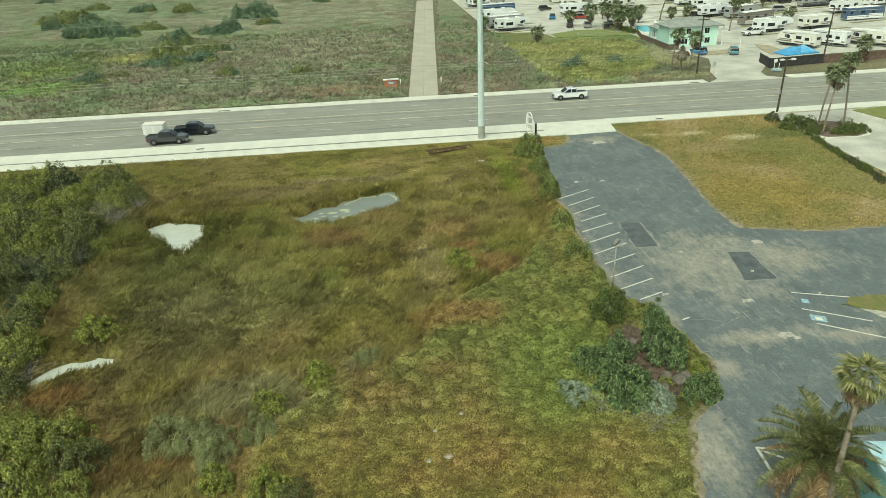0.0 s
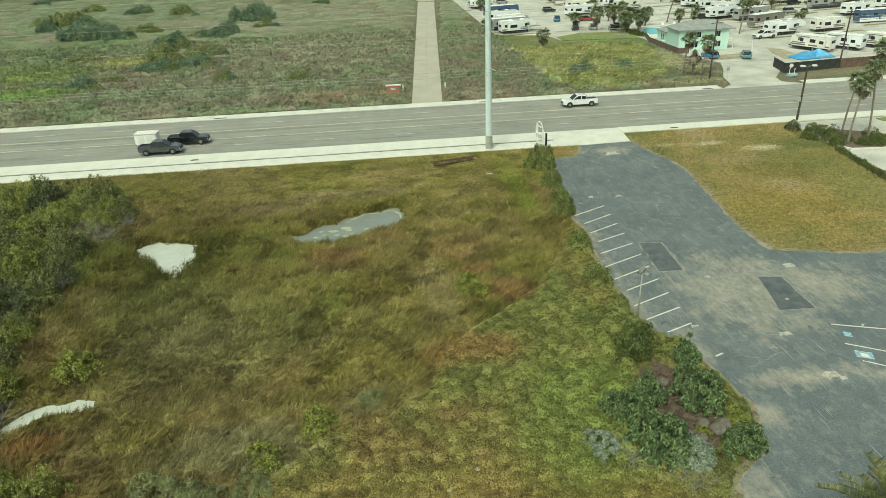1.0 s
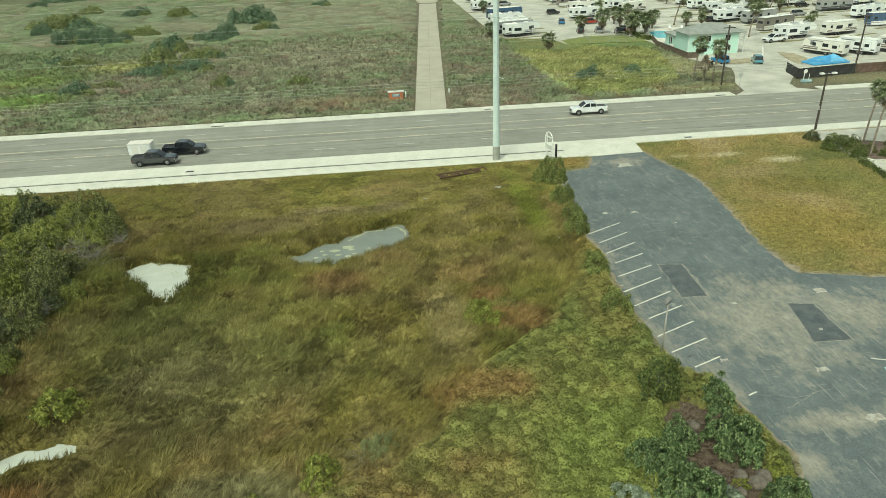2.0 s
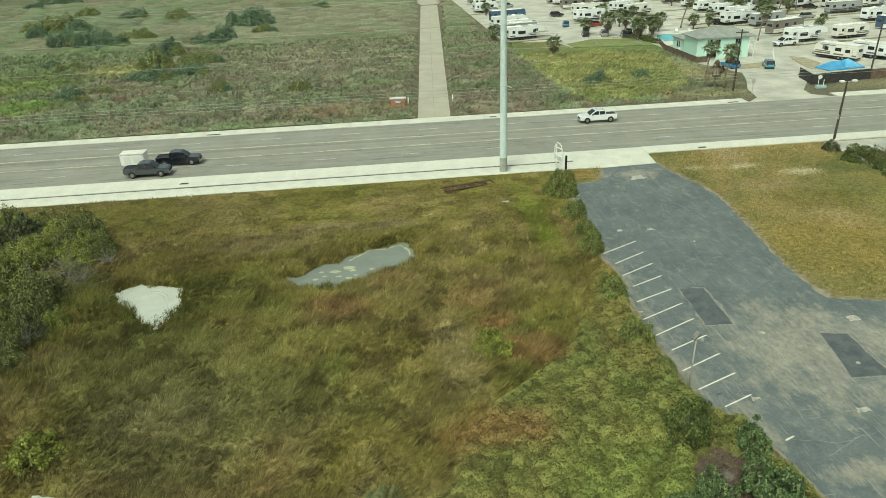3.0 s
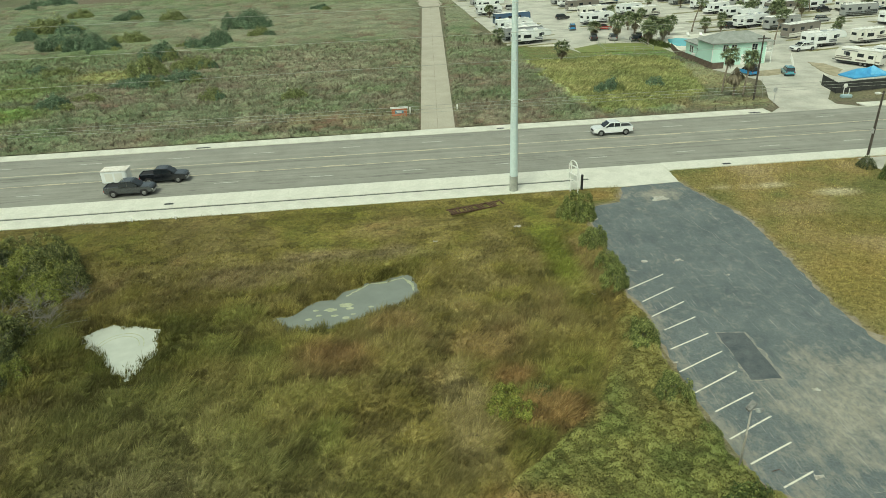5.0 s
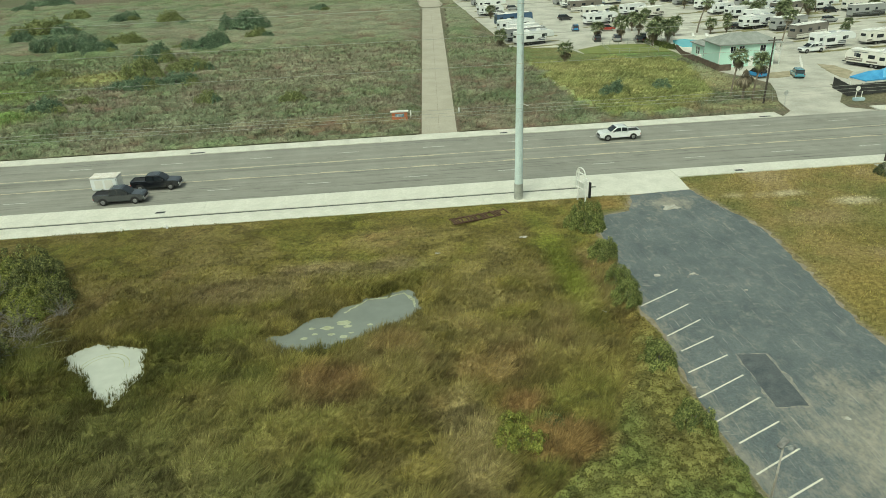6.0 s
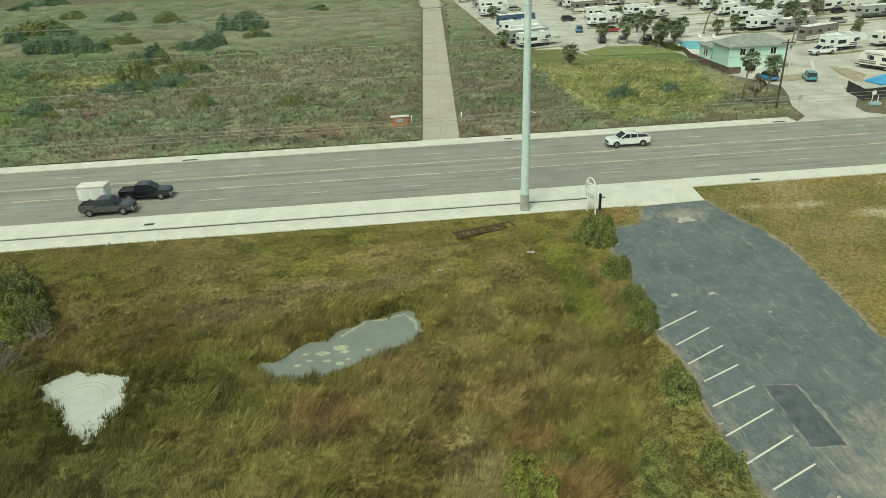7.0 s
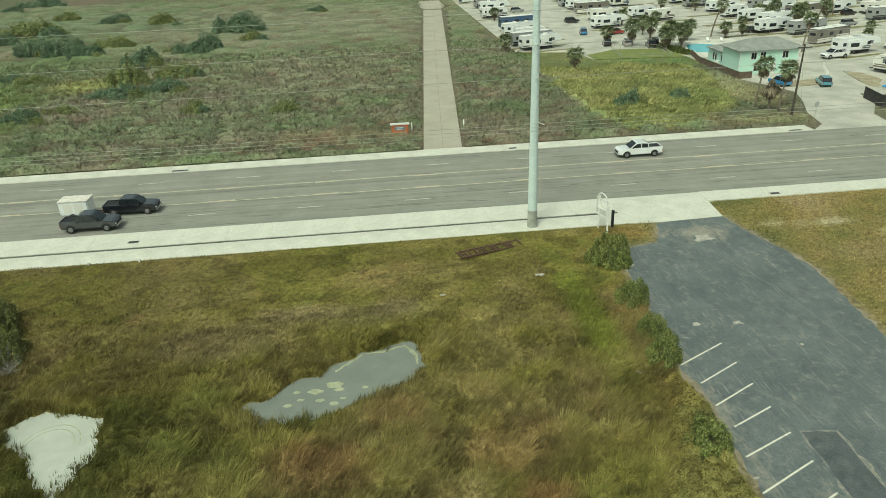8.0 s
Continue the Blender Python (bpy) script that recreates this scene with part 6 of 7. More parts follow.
for x, y, s in ((69.6, 101.6, 1.15), (97.5, 103.0, 1.0), (118, 127, 1.0)):
    copy_thing(tall_palm, pose(x, y, 0, 0, 0, 77 * x)).scale = (s, s, s)


# ---- houses ----
def hip_roof(x0, x1, y0, y1, z, rise, over=0.45):
    x0, x1, y0, y1 = x0 - over, x1 + over, y0 - over, y1 + over
    d = min(x1 - x0, y1 - y0) / 2
    if x1 - x0 > y1 - y0:
        a, b = (x0 + d, (y0 + y1) / 2), (x1 - d, (y0 + y1) / 2)
    else:
        a, b = ((x0 + x1) / 2, y0 + d), ((x0 + x1) / 2, y1 - d)
    bm = bmesh.new()
    low = [bm.verts.new(v) for v in ((x0, y0, z - 0.18), (x1, y0, z - 0.18), (x1, y1, z - 0.18), (x0, y1, z - 0.18))]
    c = [bm.verts.new(v) for v in ((x0, y0, z), (x1, y0, z), (x1, y1, z), (x0, y1, z))]
    p, q = bm.verts.new((*a, z + rise)), bm.verts.new((*b, z + rise))
    for i in range(4):
        bm.faces.new((low[i], low[(i + 1) % 4], c[(i + 1) % 4], c[i]))
    bm.faces.new(low[::-1])
    if x1 - x0 > y1 - y0:
        fs = ((c[0], c[1], q, p), (c[1], c[2], q), (c[2], c[3], p, q), (c[3], c[0], p))
    else:
        fs = ((c[0], c[1], p), (c[1], c[2], q, p), (c[2], c[3], q), (c[3], c[0], p, q))
    for f in fs:
        bm.faces.new(f)
    bmesh.ops.recalc_face_normals(bm, faces=bm.faces)
    return bm


def window(parent, x, y, z, w, h, facing="south"):
    """A window that stands proud of a wall at its lower left corner."""
    if facing == "south":
        f = part("window", boxes((x - 0.08, x + w + 0.08, y - 0.05, y + 0.02, z - 0.08, z + h + 0.08), bevel=0.01), WHITE, parent)
        part("pane", boxes((x, x + w / 2 - 0.03, y - 0.06, y - 0.04, z, z + h), (x + w / 2 + 0.03, x + w, y - 0.06, y - 0.04, z, z + h)), GLASS, f, "dark glass pane")
    else:
        f = part("window", boxes((x - 0.05, x + 0.02, y - 0.08, y + w + 0.08, z - 0.08, z + h + 0.08), bevel=0.01), WHITE, parent)
        part("pane", boxes((x - 0.06, x - 0.04, y, y + w / 2 - 0.03, z, z + h), (x - 0.06, x - 0.04, y + w / 2 + 0.03, y + w, z, z + h)), GLASS, f, "dark glass pane")


house = thing("house", "mint green two-storey clubhouse with a grey hip roof", "house")
part("wall", boxes((54.0, 65.5, 57.0, 64.0, -0.2, 4.6)), MINT, house)
part("wall", boxes((55.2, 61.5, 64.0, 72.5, -0.2, 2.9)), MINT, house)
part("roof", hip_roof(54.0, 66.4, 57.0, 64.0, 4.6, 1.7, 0.5), SHINGLE, house, "grey shingle hip roof")
part("roof", hip_roof(55.2, 61.5, 62.5, 72.5, 2.9, 1.2, 0.4), SHINGLE, house, "grey shingle hip roof")
part("trim", boxes((53.93, 54.03, 56.93, 57.03, 0, 4.5), (65.45, 65.57, 56.93, 57.03, 0, 4.5)), WHITE, house)
for x, z, w, h in ((56.2, 2.9, 1.0, 1.2), (58.0, 2.9, 1.0, 1.2), (62.4, 2.9, 1.1, 1.2), (57.0, 0.7, 1.4, 1.2), (62.6, 0.7, 1.2, 1.2)):
    window(house, x, 57.0, z, w, h)
for y, z, w, h in ((65.0, 0.8, 0.6, 1.4), (66.0, 0.8, 0.6, 1.4), (68.6, 0.8, 0.6, 1.4), (69.6, 0.8, 0.6, 1.4)):
    window(house, 55.2, y, z, w, h, "west")
part("deck", boxes((65.5, 67.0, 57.0, 64.0, 2.3, 2.48)), WHITE, house, "white balcony deck")
for y in (57.1, 60.5, 63.9):
    part("post", boxes((66.8, 66.95, y - 0.08, y + 0.08, 0, 4.5)), WHITE, house)
for z in (2.9, 3.35):
    part("rail", boxes((66.82, 66.9, 57.0, 64.0, z, z + 0.07), (65.5, 66.9, 57.0, 57.07, z, z + 0.07)), WHITE, house)
for i in range(8):
    part("baluster", boxes((65.6 + 0.16 * i, 65.63 + 0.16 * i, 57.02, 57.05, 2.48, 3.35)), WHITE, house)
part("door", boxes((60.3, 61.3, 56.94, 57.02, 0, 2.1), bevel=0.01), WHITE, house)
part("air_unit", boxes((54.3, 55.0, 66.8, 67.6, 0, 0.9), bevel=0.03), WHITE, house)

block = thing("corner_building", "low turquoise stucco building with a blue-white parapet", "building")
part("wall", slab([(9.6, -77.1), (22, -79.6), (21, -92), (7.5, -90.0)], -0.2, 3.3), TURQ, block)
part("parapet", slab([(9.45, -76.95), (22.2, -79.45), (22.2, -80.2), (10.05, -77.8)], 3.3, 3.55), mottled("pale_blue_parapet", (0.35, 0.6, 0.68), (0.6, 0.72, 0.74), 1.5, 8), block)
part("parapet", slab([(9.45, -76.95), (10.1, -77.8), (8.1, -90.1), (7.3, -90.1)], 3.3, 3.55), mottled("pale_blue_parapet", (0.35, 0.6, 0.68), (0.6, 0.72, 0.74), 1.5, 8), block)
part("roof", slab([(10.1, -77.8), (22, -80.1), (21, -92), (8.0, -90.0)], 3.2, 3.32), mottled("pale_flat_roof", (0.4, 0.5, 0.52), (0.55, 0.6, 0.6), 1.2, 6), block)
part("door", slab([(9.05, -79.6), (9.2, -79.62), (9.0, -80.7), (8.85, -80.68)], 0, 2.1), WHITE, block)

pool_deck = part("pool_deck", slab([(54.8, 75.5), (62.5, 75.5), (71.5, 84), (72.5, 97), (58, 97)], 0.0, 0.12), CONCRETE)
tagged(pool_deck, "pale concrete deck round the pool", "pool deck", kind="structure")
pool = part("pool", slab([(57.0, 81.5), (60.2, 80.6), (63.4, 82.5), (65.2, 86.5), (64.6, 90.0), (61.5, 92.5), (58.8, 91.5), (57.2, 87)], 0.0, 0.135), POOLWATER)
tagged(pool, "bright blue swimming pool behind the clubhouse", "pool")
for x, y in ((65.4, 94.3), (68.3, 93.0)):
    l = thing("lounger", "white lounger beside the pool", "lounger", pose(x, y, 0.12, 0, 0, 80), "poolside loungers")
    part("seat", boxes((-0.9, 0.5, -0.32, 0.32, 0.28, 0.36), bevel=0.02), WHITE, l)
    part("backrest", box(bmesh.new(), 0, 0.75, -0.32, 0.32, 0, 0.07, 0.02, pose(0.5, 0, 0.3, 0, -50, 0)), WHITE, l)
    for a in (-0.8, 0.4):
        part("leg", boxes((a, a + 0.06, -0.3, -0.24, 0, 0.28), (a, a + 0.06, 0.24, 0.3, 0, 0.28)), WHITE, l)


# ---- fences ----
def panel_fence(name, label, pts, h, mat, step=2.4):
    t = thing(name, label, "fence")
    for (x0, y0), (x1, y1) in zip(pts, pts[1:]):
        n = max(1, round(math.hypot(x1 - x0, y1 - y0) / step))
        a = math.degrees(math.atan2(y1 - y0, x1 - x0))
        w = math.hypot(x1 - x0, y1 - y0) / n
        for i in range(n):
            m = pose(x0 + (x1 - x0) * i / n, y0 + (y1 - y0) * i / n, 0, 0, 0, a)
            k = int(w / 0.16)
            edge = [(j * w / k + e, 0.012 * (j % 2)) for j in range(k) for e in (0.006, w / k - 0.006)]
            o = part("fence_panel", slab(edge[::-1] + [(edge[0][0], 0.035), (edge[-1][0], 0.035)], 0.05, h), mat, t)
            o.matrix_basis = m
            for z in (0.25, 0.8):
                r = part("rail", boxes((0, w, 0.04, 0.08, h * z, h * z + 0.09)), mat, t)
                r.matrix_basis = m
            p = part("post", boxes((-0.05, 0.05, 0.03, 0.13, -0.1, h + 0.05)), mat, t)
            p.matrix_basis = m
    return t


panel_fence("house_fence", "low brown board fence beside the clubhouse lawn", [(54.6, 79.5), (52.4, 70.5), (52.7, 54.0), (55.2, 54.0)], 1.3, FENCEWOOD)
panel_fence("mesh_fence", "dark screened fence at the park entrance", [(64.6, 35.5), (63.3, 29.2), (75.8, 30.9)], 1.9, mottled("dark_fence_screen", (0.035, 0.036, 0.036), (0.06, 0.06, 0.058), 1, 8))
panel_fence("park_fence", "tall brown board fence along the park", [(76.0, 30.95), (92, 32.0), (130, 34.0)], 1.8, mottled("red_brown_boards", (0.12, 0.08, 0.06), (0.2, 0.14, 0.11), 1.2, 9))
rail = thing("garden_rail", "thin pale rail fence round a lawn plot", "fence")
plot = [(38.8, 79.3), (40.0, 90.0), (50.6, 88.4), (49.8, 77.9)]
for (x0, y0), (x1, y1) in zip(plot, plot[1:] + plot[:1]):
    for z in (0.55, 1.05):
        part("rail", tube(bmesh.new(), [(x0, y0, z), (x1, y1, z)], [0.035, 0.035], 6), WIRE, rail)
    for i in range(5):
        x, y = x0 + (x1 - x0) * i / 5, y0 + (y1 - y0) * i / 5
        part("post", tube(bmesh.new(), [(x, y, -0.1), (x, y, 1.1)], [0.045, 0.045], 6), WIRE, rail)
lawn = part("mown_lawn", slab([(33.2, 80.4), (53.0, 77.8), (52.9, 84), (51.5, 89), (41, 91), (33, 86)], -0.05, 0.06), mottled("mown_turf", (0.15, 0.19, 0.055), (0.22, 0.23, 0.08), 0.6, 4))
tagged(lawn, "mown green lawn behind the scrub", "lawn", kind="structure")
for i in range(9):
    shrub("green", 54.3 - 0.28 * i, 80.5 + 1.25 * i, 2.3, 0.9, "hedge by the pool")
canopy = thing("blue_canopy", "bright blue tarp canopy behind the fence", "canopy", pose(71.8, 34.2, 0, 0, 0, 8))
part("cover", hip_roof(-4.0, 3.6, -1.7, 1.7, 1.85, 1.15, 0.15), BLUETARP, canopy)
part("sag", hip_roof(-0.3, 2.8, -1.5, 1.5, 2.1, 1.2, 0.1), mottled("faded_blue_tarp", (0.10, 0.36, 0.62), (0.2, 0.48, 0.7), 0.8, 6), canopy)
for x in (-3.9, 3.5):
    for y in (-1.6, 1.6):
        part("post", tube(bmesh.new(), [(x, y, -0.1), (x, y, 1.8)], [0.05, 0.05], 8), WHITE, canopy)
board = thing("post_sign", "small white round sign on two posts at the park drive", "sign", pose(63.2, 26.4, 0))
for x in (-0.5, 0.5):
    part("post", tube(bmesh.new(), [(x, 0, -0.2), (x, 0, 1.9 - 0.4 * (x > 0))], [0.06, 0.06], 8), WHITE, board)
o = bmesh.new()
bmesh.ops.create_cone(o, cap_ends=True, segments=20, radius1=0.38, radius2=0.38, depth=0.06, matrix=pose(-0.4, -0.1, 2.0, 90, 0, 0))
part("disc", o, WHITE, board)
part("base_planter", boxes((-0.9, 0.9, -0.6, 0.3, 0, 0.5), bevel=0.1), mottled("pale_blue_planter", (0.3, 0.42, 0.46), (0.42, 0.52, 0.54), 1, 8), board)
for k in range(6):
    p = part("bollard", tube(bmesh.new(), [(0, 0, -0.1), (0, 0, 1.1)], [0.07, 0.07], 8), WHITE)
    p.location = (68.6 + 0.9 * k, 51.5 + 1.7 * k, 0)
    tagged(p, "short white bollard at the park drive", "bollard", "drive bollards")
frond_heap = part("fallen_panel", slab([(-1.2, -0.5), (1.1, -0.9), (1.7, 0.5), (0.3, 0.2), (-0.9, 0.9)], 0.3, 0.34), mottled("pale_debris", (0.4, 0.38, 0.34), (0.5, 0.48, 0.43), 1, 6))
frond_heap.location = (17.7, 50.3, 0.15)
tagged(frond_heap, "pale broken panel lying in the scrub", "debris")


# ---- kerb drains ----
for x, y, w in ((-41.0, -2.6, 0.5), (28.4, -2.1, 0.5), (-41.7, 20.35, 1.0), (3.2, 20.6, 0.5), (44.0, 20.3, 0.9)):
    d = thing("kerb_drain", "dark drain opening set in the pale kerb", "drain", pose(x, y, 0.1), "kerb drains")
    part("frame", boxes((-w - 0.1, w + 0.1, -0.32, 0.32, -0.05, 0.012), bevel=0.01), SLEEVE, d)
    part("grate", boxes((-w, w, -0.22, 0.22, 0.0, 0.02)), BLACKPL, d)

# ---- vehicles ----
def paint(name, c):
    m = mottled(name, tuple(0.93 * v for v in c), c, 0.8, 10, 0.22, 0.6, 0.0, 0.0006, 0.1)
    m.node_tree.nodes["Principled BSDF"].inputs["Coat Weight"].default_value = 1.0
    m.node_tree.nodes["Principled BSDF"].inputs["Coat Roughness"].default_value = 0.06
    return m


PAINTS = {"white": paint("white_car_paint", (0.78, 0.8, 0.79)), "black": paint("black_car_paint", (0.01, 0.012, 0.016)), "blue": paint("blue_car_paint", (0.05, 0.25, 0.5)), "red": paint("red_car_paint", (0.35, 0.035, 0.025)),
          "silver": paint("silver_car_paint", (0.32, 0.33, 0.33)), "slate": paint("slate_car_paint", (0.022, 0.027, 0.032)), "cream": paint("cream_camper_skin", (0.72, 0.71, 0.65)), "navy": paint("navy_camper_skin", (0.05, 0.10, 0.19)),
          "brown": paint("bronze_camper_skin", (0.19, 0.17, 0.15)), "graphics": paint("grey_camper_stripe", (0.14, 0.15, 0.16)), "teal": paint("teal_car_paint", (0.1, 0.32, 0.4))}
ALLOY = mottled("dull_alloy", (0.16, 0.16, 0.16), (0.3, 0.3, 0.3), 6, 20, 0.4, 0.5, 0.5)
LENS_RED = paint("tail_lens", (0.35, 0.02, 0.015))


def wheel(t, x, y, r, w=0.24):
    bm = bmesh.new()
    bmesh.ops.create_cone(bm, cap_ends=True, segments=14, radius1=r, radius2=r, depth=w, matrix=pose(x, y, r, 90, 0, 0))
    bmesh.ops.bevel(bm, geom=[e for e in bm.edges if len(e.link_faces) == 2 and e.calc_face_angle() > 1], offset=0.035, segments=1, affect="EDGES")
    k = part("wheel", bm, TYRE, t)
    s = 1 if y > 0 else -1
    bm = bmesh.new()
    bmesh.ops.create_cone(bm, cap_ends=True, segments=10, radius1=r * 0.62, radius2=r * 0.5, depth=0.04, matrix=pose(x, y + s * (w / 2 + 0.012), r, -90 * s, 0, 0))
    part("rim", bm, ALLOY, k)


def pickup(x, y, turn, col, label, cap=False, z=0.0, group=""):
    """A crew-cab pickup that faces along its own x."""
    t = thing("pickup_truck", label, "pickup truck", pose(x, y, z, 0, 0, turn), group)
    c = PAINTS[col]
    part("body", profile([(-2.92, 0.55), (-2.94, 1.2), (-1.05, 1.22), (1.35, 1.24), (2.6, 1.17), (2.9, 1.02), (2.96, 0.55), (2.4, 0.42), (-2.4, 0.45)], -0.98, 0.98, 0.07), c, t, smooth=False)
    part("cab", profile([(-1.12, 1.2), (-1.02, 1.86), (-0.65, 1.97), (0.5, 1.95), (1.48, 1.22)], -0.87, 0.87, 0.08), c, t)
    part("windshield", profile([(0.62, 1.9), (0.66, 1.92), (1.46, 1.3), (1.41, 1.27)], -0.76, 0.76), GLASS, t)
    part("rear_window", profile([(-1.14, 1.3), (-1.08, 1.3), (-1.0, 1.82), (-1.06, 1.82)], -0.7, 0.7), GLASS, t)
    for s in (-1, 1):
        yy = sorted((s * 0.862, s * 0.885))
        part("side_window", profile([(-0.98, 1.3), (-0.9, 1.8), (-0.12, 1.86), (-0.1, 1.3)], *yy), GLASS, t)
        part("side_window", profile([(-0.02, 1.3), (-0.02, 1.86), (0.5, 1.84), (1.2, 1.32)], *yy), GLASS, t)
        for wx in (-1.85, 1.85):
            wheel(t, wx, s * 0.89, 0.43)
            yw = sorted((s * 0.9, s * 0.986))
            part("wheel_arch", profile([(wx + 0.52 * math.cos(a), 0.43 + 0.52 * math.sin(a)) for a in np.linspace(0.1, math.pi - 0.1, 12)], *yw), BLACKPL, t)
        part("headlight", boxes((2.8, 2.93, s * 0.8 - 0.14, s * 0.8 + 0.14, 0.75, 0.9), bevel=0.02), WHITE, t)
        part("tail_light", boxes((-2.93, -2.87, s * 0.88 - 0.07, s * 0.88 + 0.07, 0.72, 1.0)), LENS_RED, t)
        part("mirror", boxes((1.0, 1.14, s * 1.06 - 0.1, s * 1.06 + 0.1, 1.28, 1.5), bevel=0.02), BLACKPL, t)
    if cap:
        part("bed_cover", profile([(-2.85, 1.15), (-2.75, 1.72), (-1.02, 1.78), (-0.98, 1.05)], -0.84, 0.84, 0.04), BLACKPL, t, "dark bed topper")
        part("topper_roof", boxes((-2.78, -1.0, -0.86, 0.86, 1.74, 1.84), bevel=0.03), c, t)
    else:
        part("bed_liner", boxes((-2.82, -1.14, -0.82, 0.82, 1.1, 1.235)), BLACKPL, t, "dark open bed")
        part("bed_rail", boxes((-2.9, -1.1, -0.97, -0.83, 1.1, 1.32), (-2.9, -1.1, 0.83, 0.97, 1.1, 1.32), (-2.93, -2.82, -0.83, 0.83, 1.0, 1.32)), c, t)
    part("bumper", boxes((2.85, 3.0, -0.9, 0.9, 0.45, 0.68), (-3.02, -2.88, -0.85, 0.85, 0.5, 0.66), bevel=0.03), CHROME, t)
    part("grille", boxes((2.9, 2.97, -0.6, 0.6, 0.68, 0.92)), BLACKPL, t)
    return t


def car(x, y, turn, col, label):
    t = thing("car", label, "car", pose(x, y, 0.03, 0, 0, turn), "parked cars")
    c = PAINTS[col]
    part("body", profile([(-2.2, 0.42), (-2.25, 0.95), (-1.0, 1.0), (1.1, 0.98), (2.1, 0.85), (2.2, 0.45), (1.8, 0.3), (-1.8, 0.3)], -0.88, 0.88, 0.06), c, t)
    part("cabin", profile([(-2.1, 0.95), (-1.85, 1.55), (-1.4, 1.64), (0.3, 1.62), (1.15, 0.98)], -0.76, 0.76, 0.07), GLASS, t, "dark glazed cabin")
    part("roof", boxes((-1.75, 0.35, -0.7, 0.7, 1.6, 1.67), bevel=0.03), c, t)
    for s in (-1, 1):
        for wx in (-1.35, 1.35):
            wheel(t, wx, s * 0.78, 0.34, 0.2)
        part("headlight", boxes((2.1, 2.2, s * 0.65 - 0.14, s * 0.65 + 0.14, 0.65, 0.78)), WHITE, t)
        part("tail_light", boxes((-2.26, -2.2, s * 0.7 - 0.1, s * 0.7 + 0.1, 0.75, 0.92)), LENS_RED, t)
    return t


pickup(18.7, 14.3, 180, "white", "white crew-cab pickup truck driving on the road", False, 0.0, "trucks on the road")
pickup(-46.7, 2.1, 0, "slate", "dark blue-grey pickup truck driving on the road", False, 0.0, "trucks on the road")
pickup(-43.6, 6.3, 0, "black", "black pickup truck towing a white box trailer", False, 0.0, "trucks on the road")
pickup(80.2, 67.6, 190, "white", "white pickup truck parked in the camper park", False, 0.03)
box_trailer = thing("box_trailer", "white box trailer with a rust-stained roof", "trailer", pose(-49.6, 6.3, 0))
part("body", boxes((-1.6, 1.6, -1.0, 1.0, 0.5, 2.1), bevel=0.12), PAINTS["white"], box_trailer)
for s in (-1, 1):
    for x in (-1.1, 0.1):
        part("side_panel", boxes((x, x + 0.95, s * 1.0 - 0.012, s * 1.0 + 0.012, 0.75, 1.8), bevel=0.005), PAINTS["cream"], box_trailer)
part("roof", boxes((-1.62, 1.62, -1.02, 1.02, 2.08, 2.16), bevel=0.03), mottled("stained_roof", (0.6, 0.55, 0.47), (0.75, 0.73, 0.68), 1.4, 5), box_trailer)
part("tongue", boxes((1.6, 3.2, -0.06, 0.06, 0.45, 0.55)), BLACKPL, box_trailer)
for s in (-1, 1):
    wheel(box_trailer, -0.3, s * 0.98, 0.34, 0.2)
for n, (col, x, y, turn) in enumerate((("blue", 40.9, 116, 80), ("black", 43.9, 138, 10), ("red", 48.9, 113, 8), ("black", 41.2, 97, 80), ("silver", 45.8, 95.6, 80), ("black", 52.3, 95, 75), ("slate", 50.2, 92, 80), ("silver", 33.8, 169, 8), ("blue", 57.0, 47.5, 100), ("teal", 64.0, 45.5, 72),
                                       ("black", 82, 104, 5), ("silver", 109.7, 107.2, 10), ("black", 121.5, 125.1, 10))):
    car(x, y, turn, col, f"{col} car parked on a camper park pad")


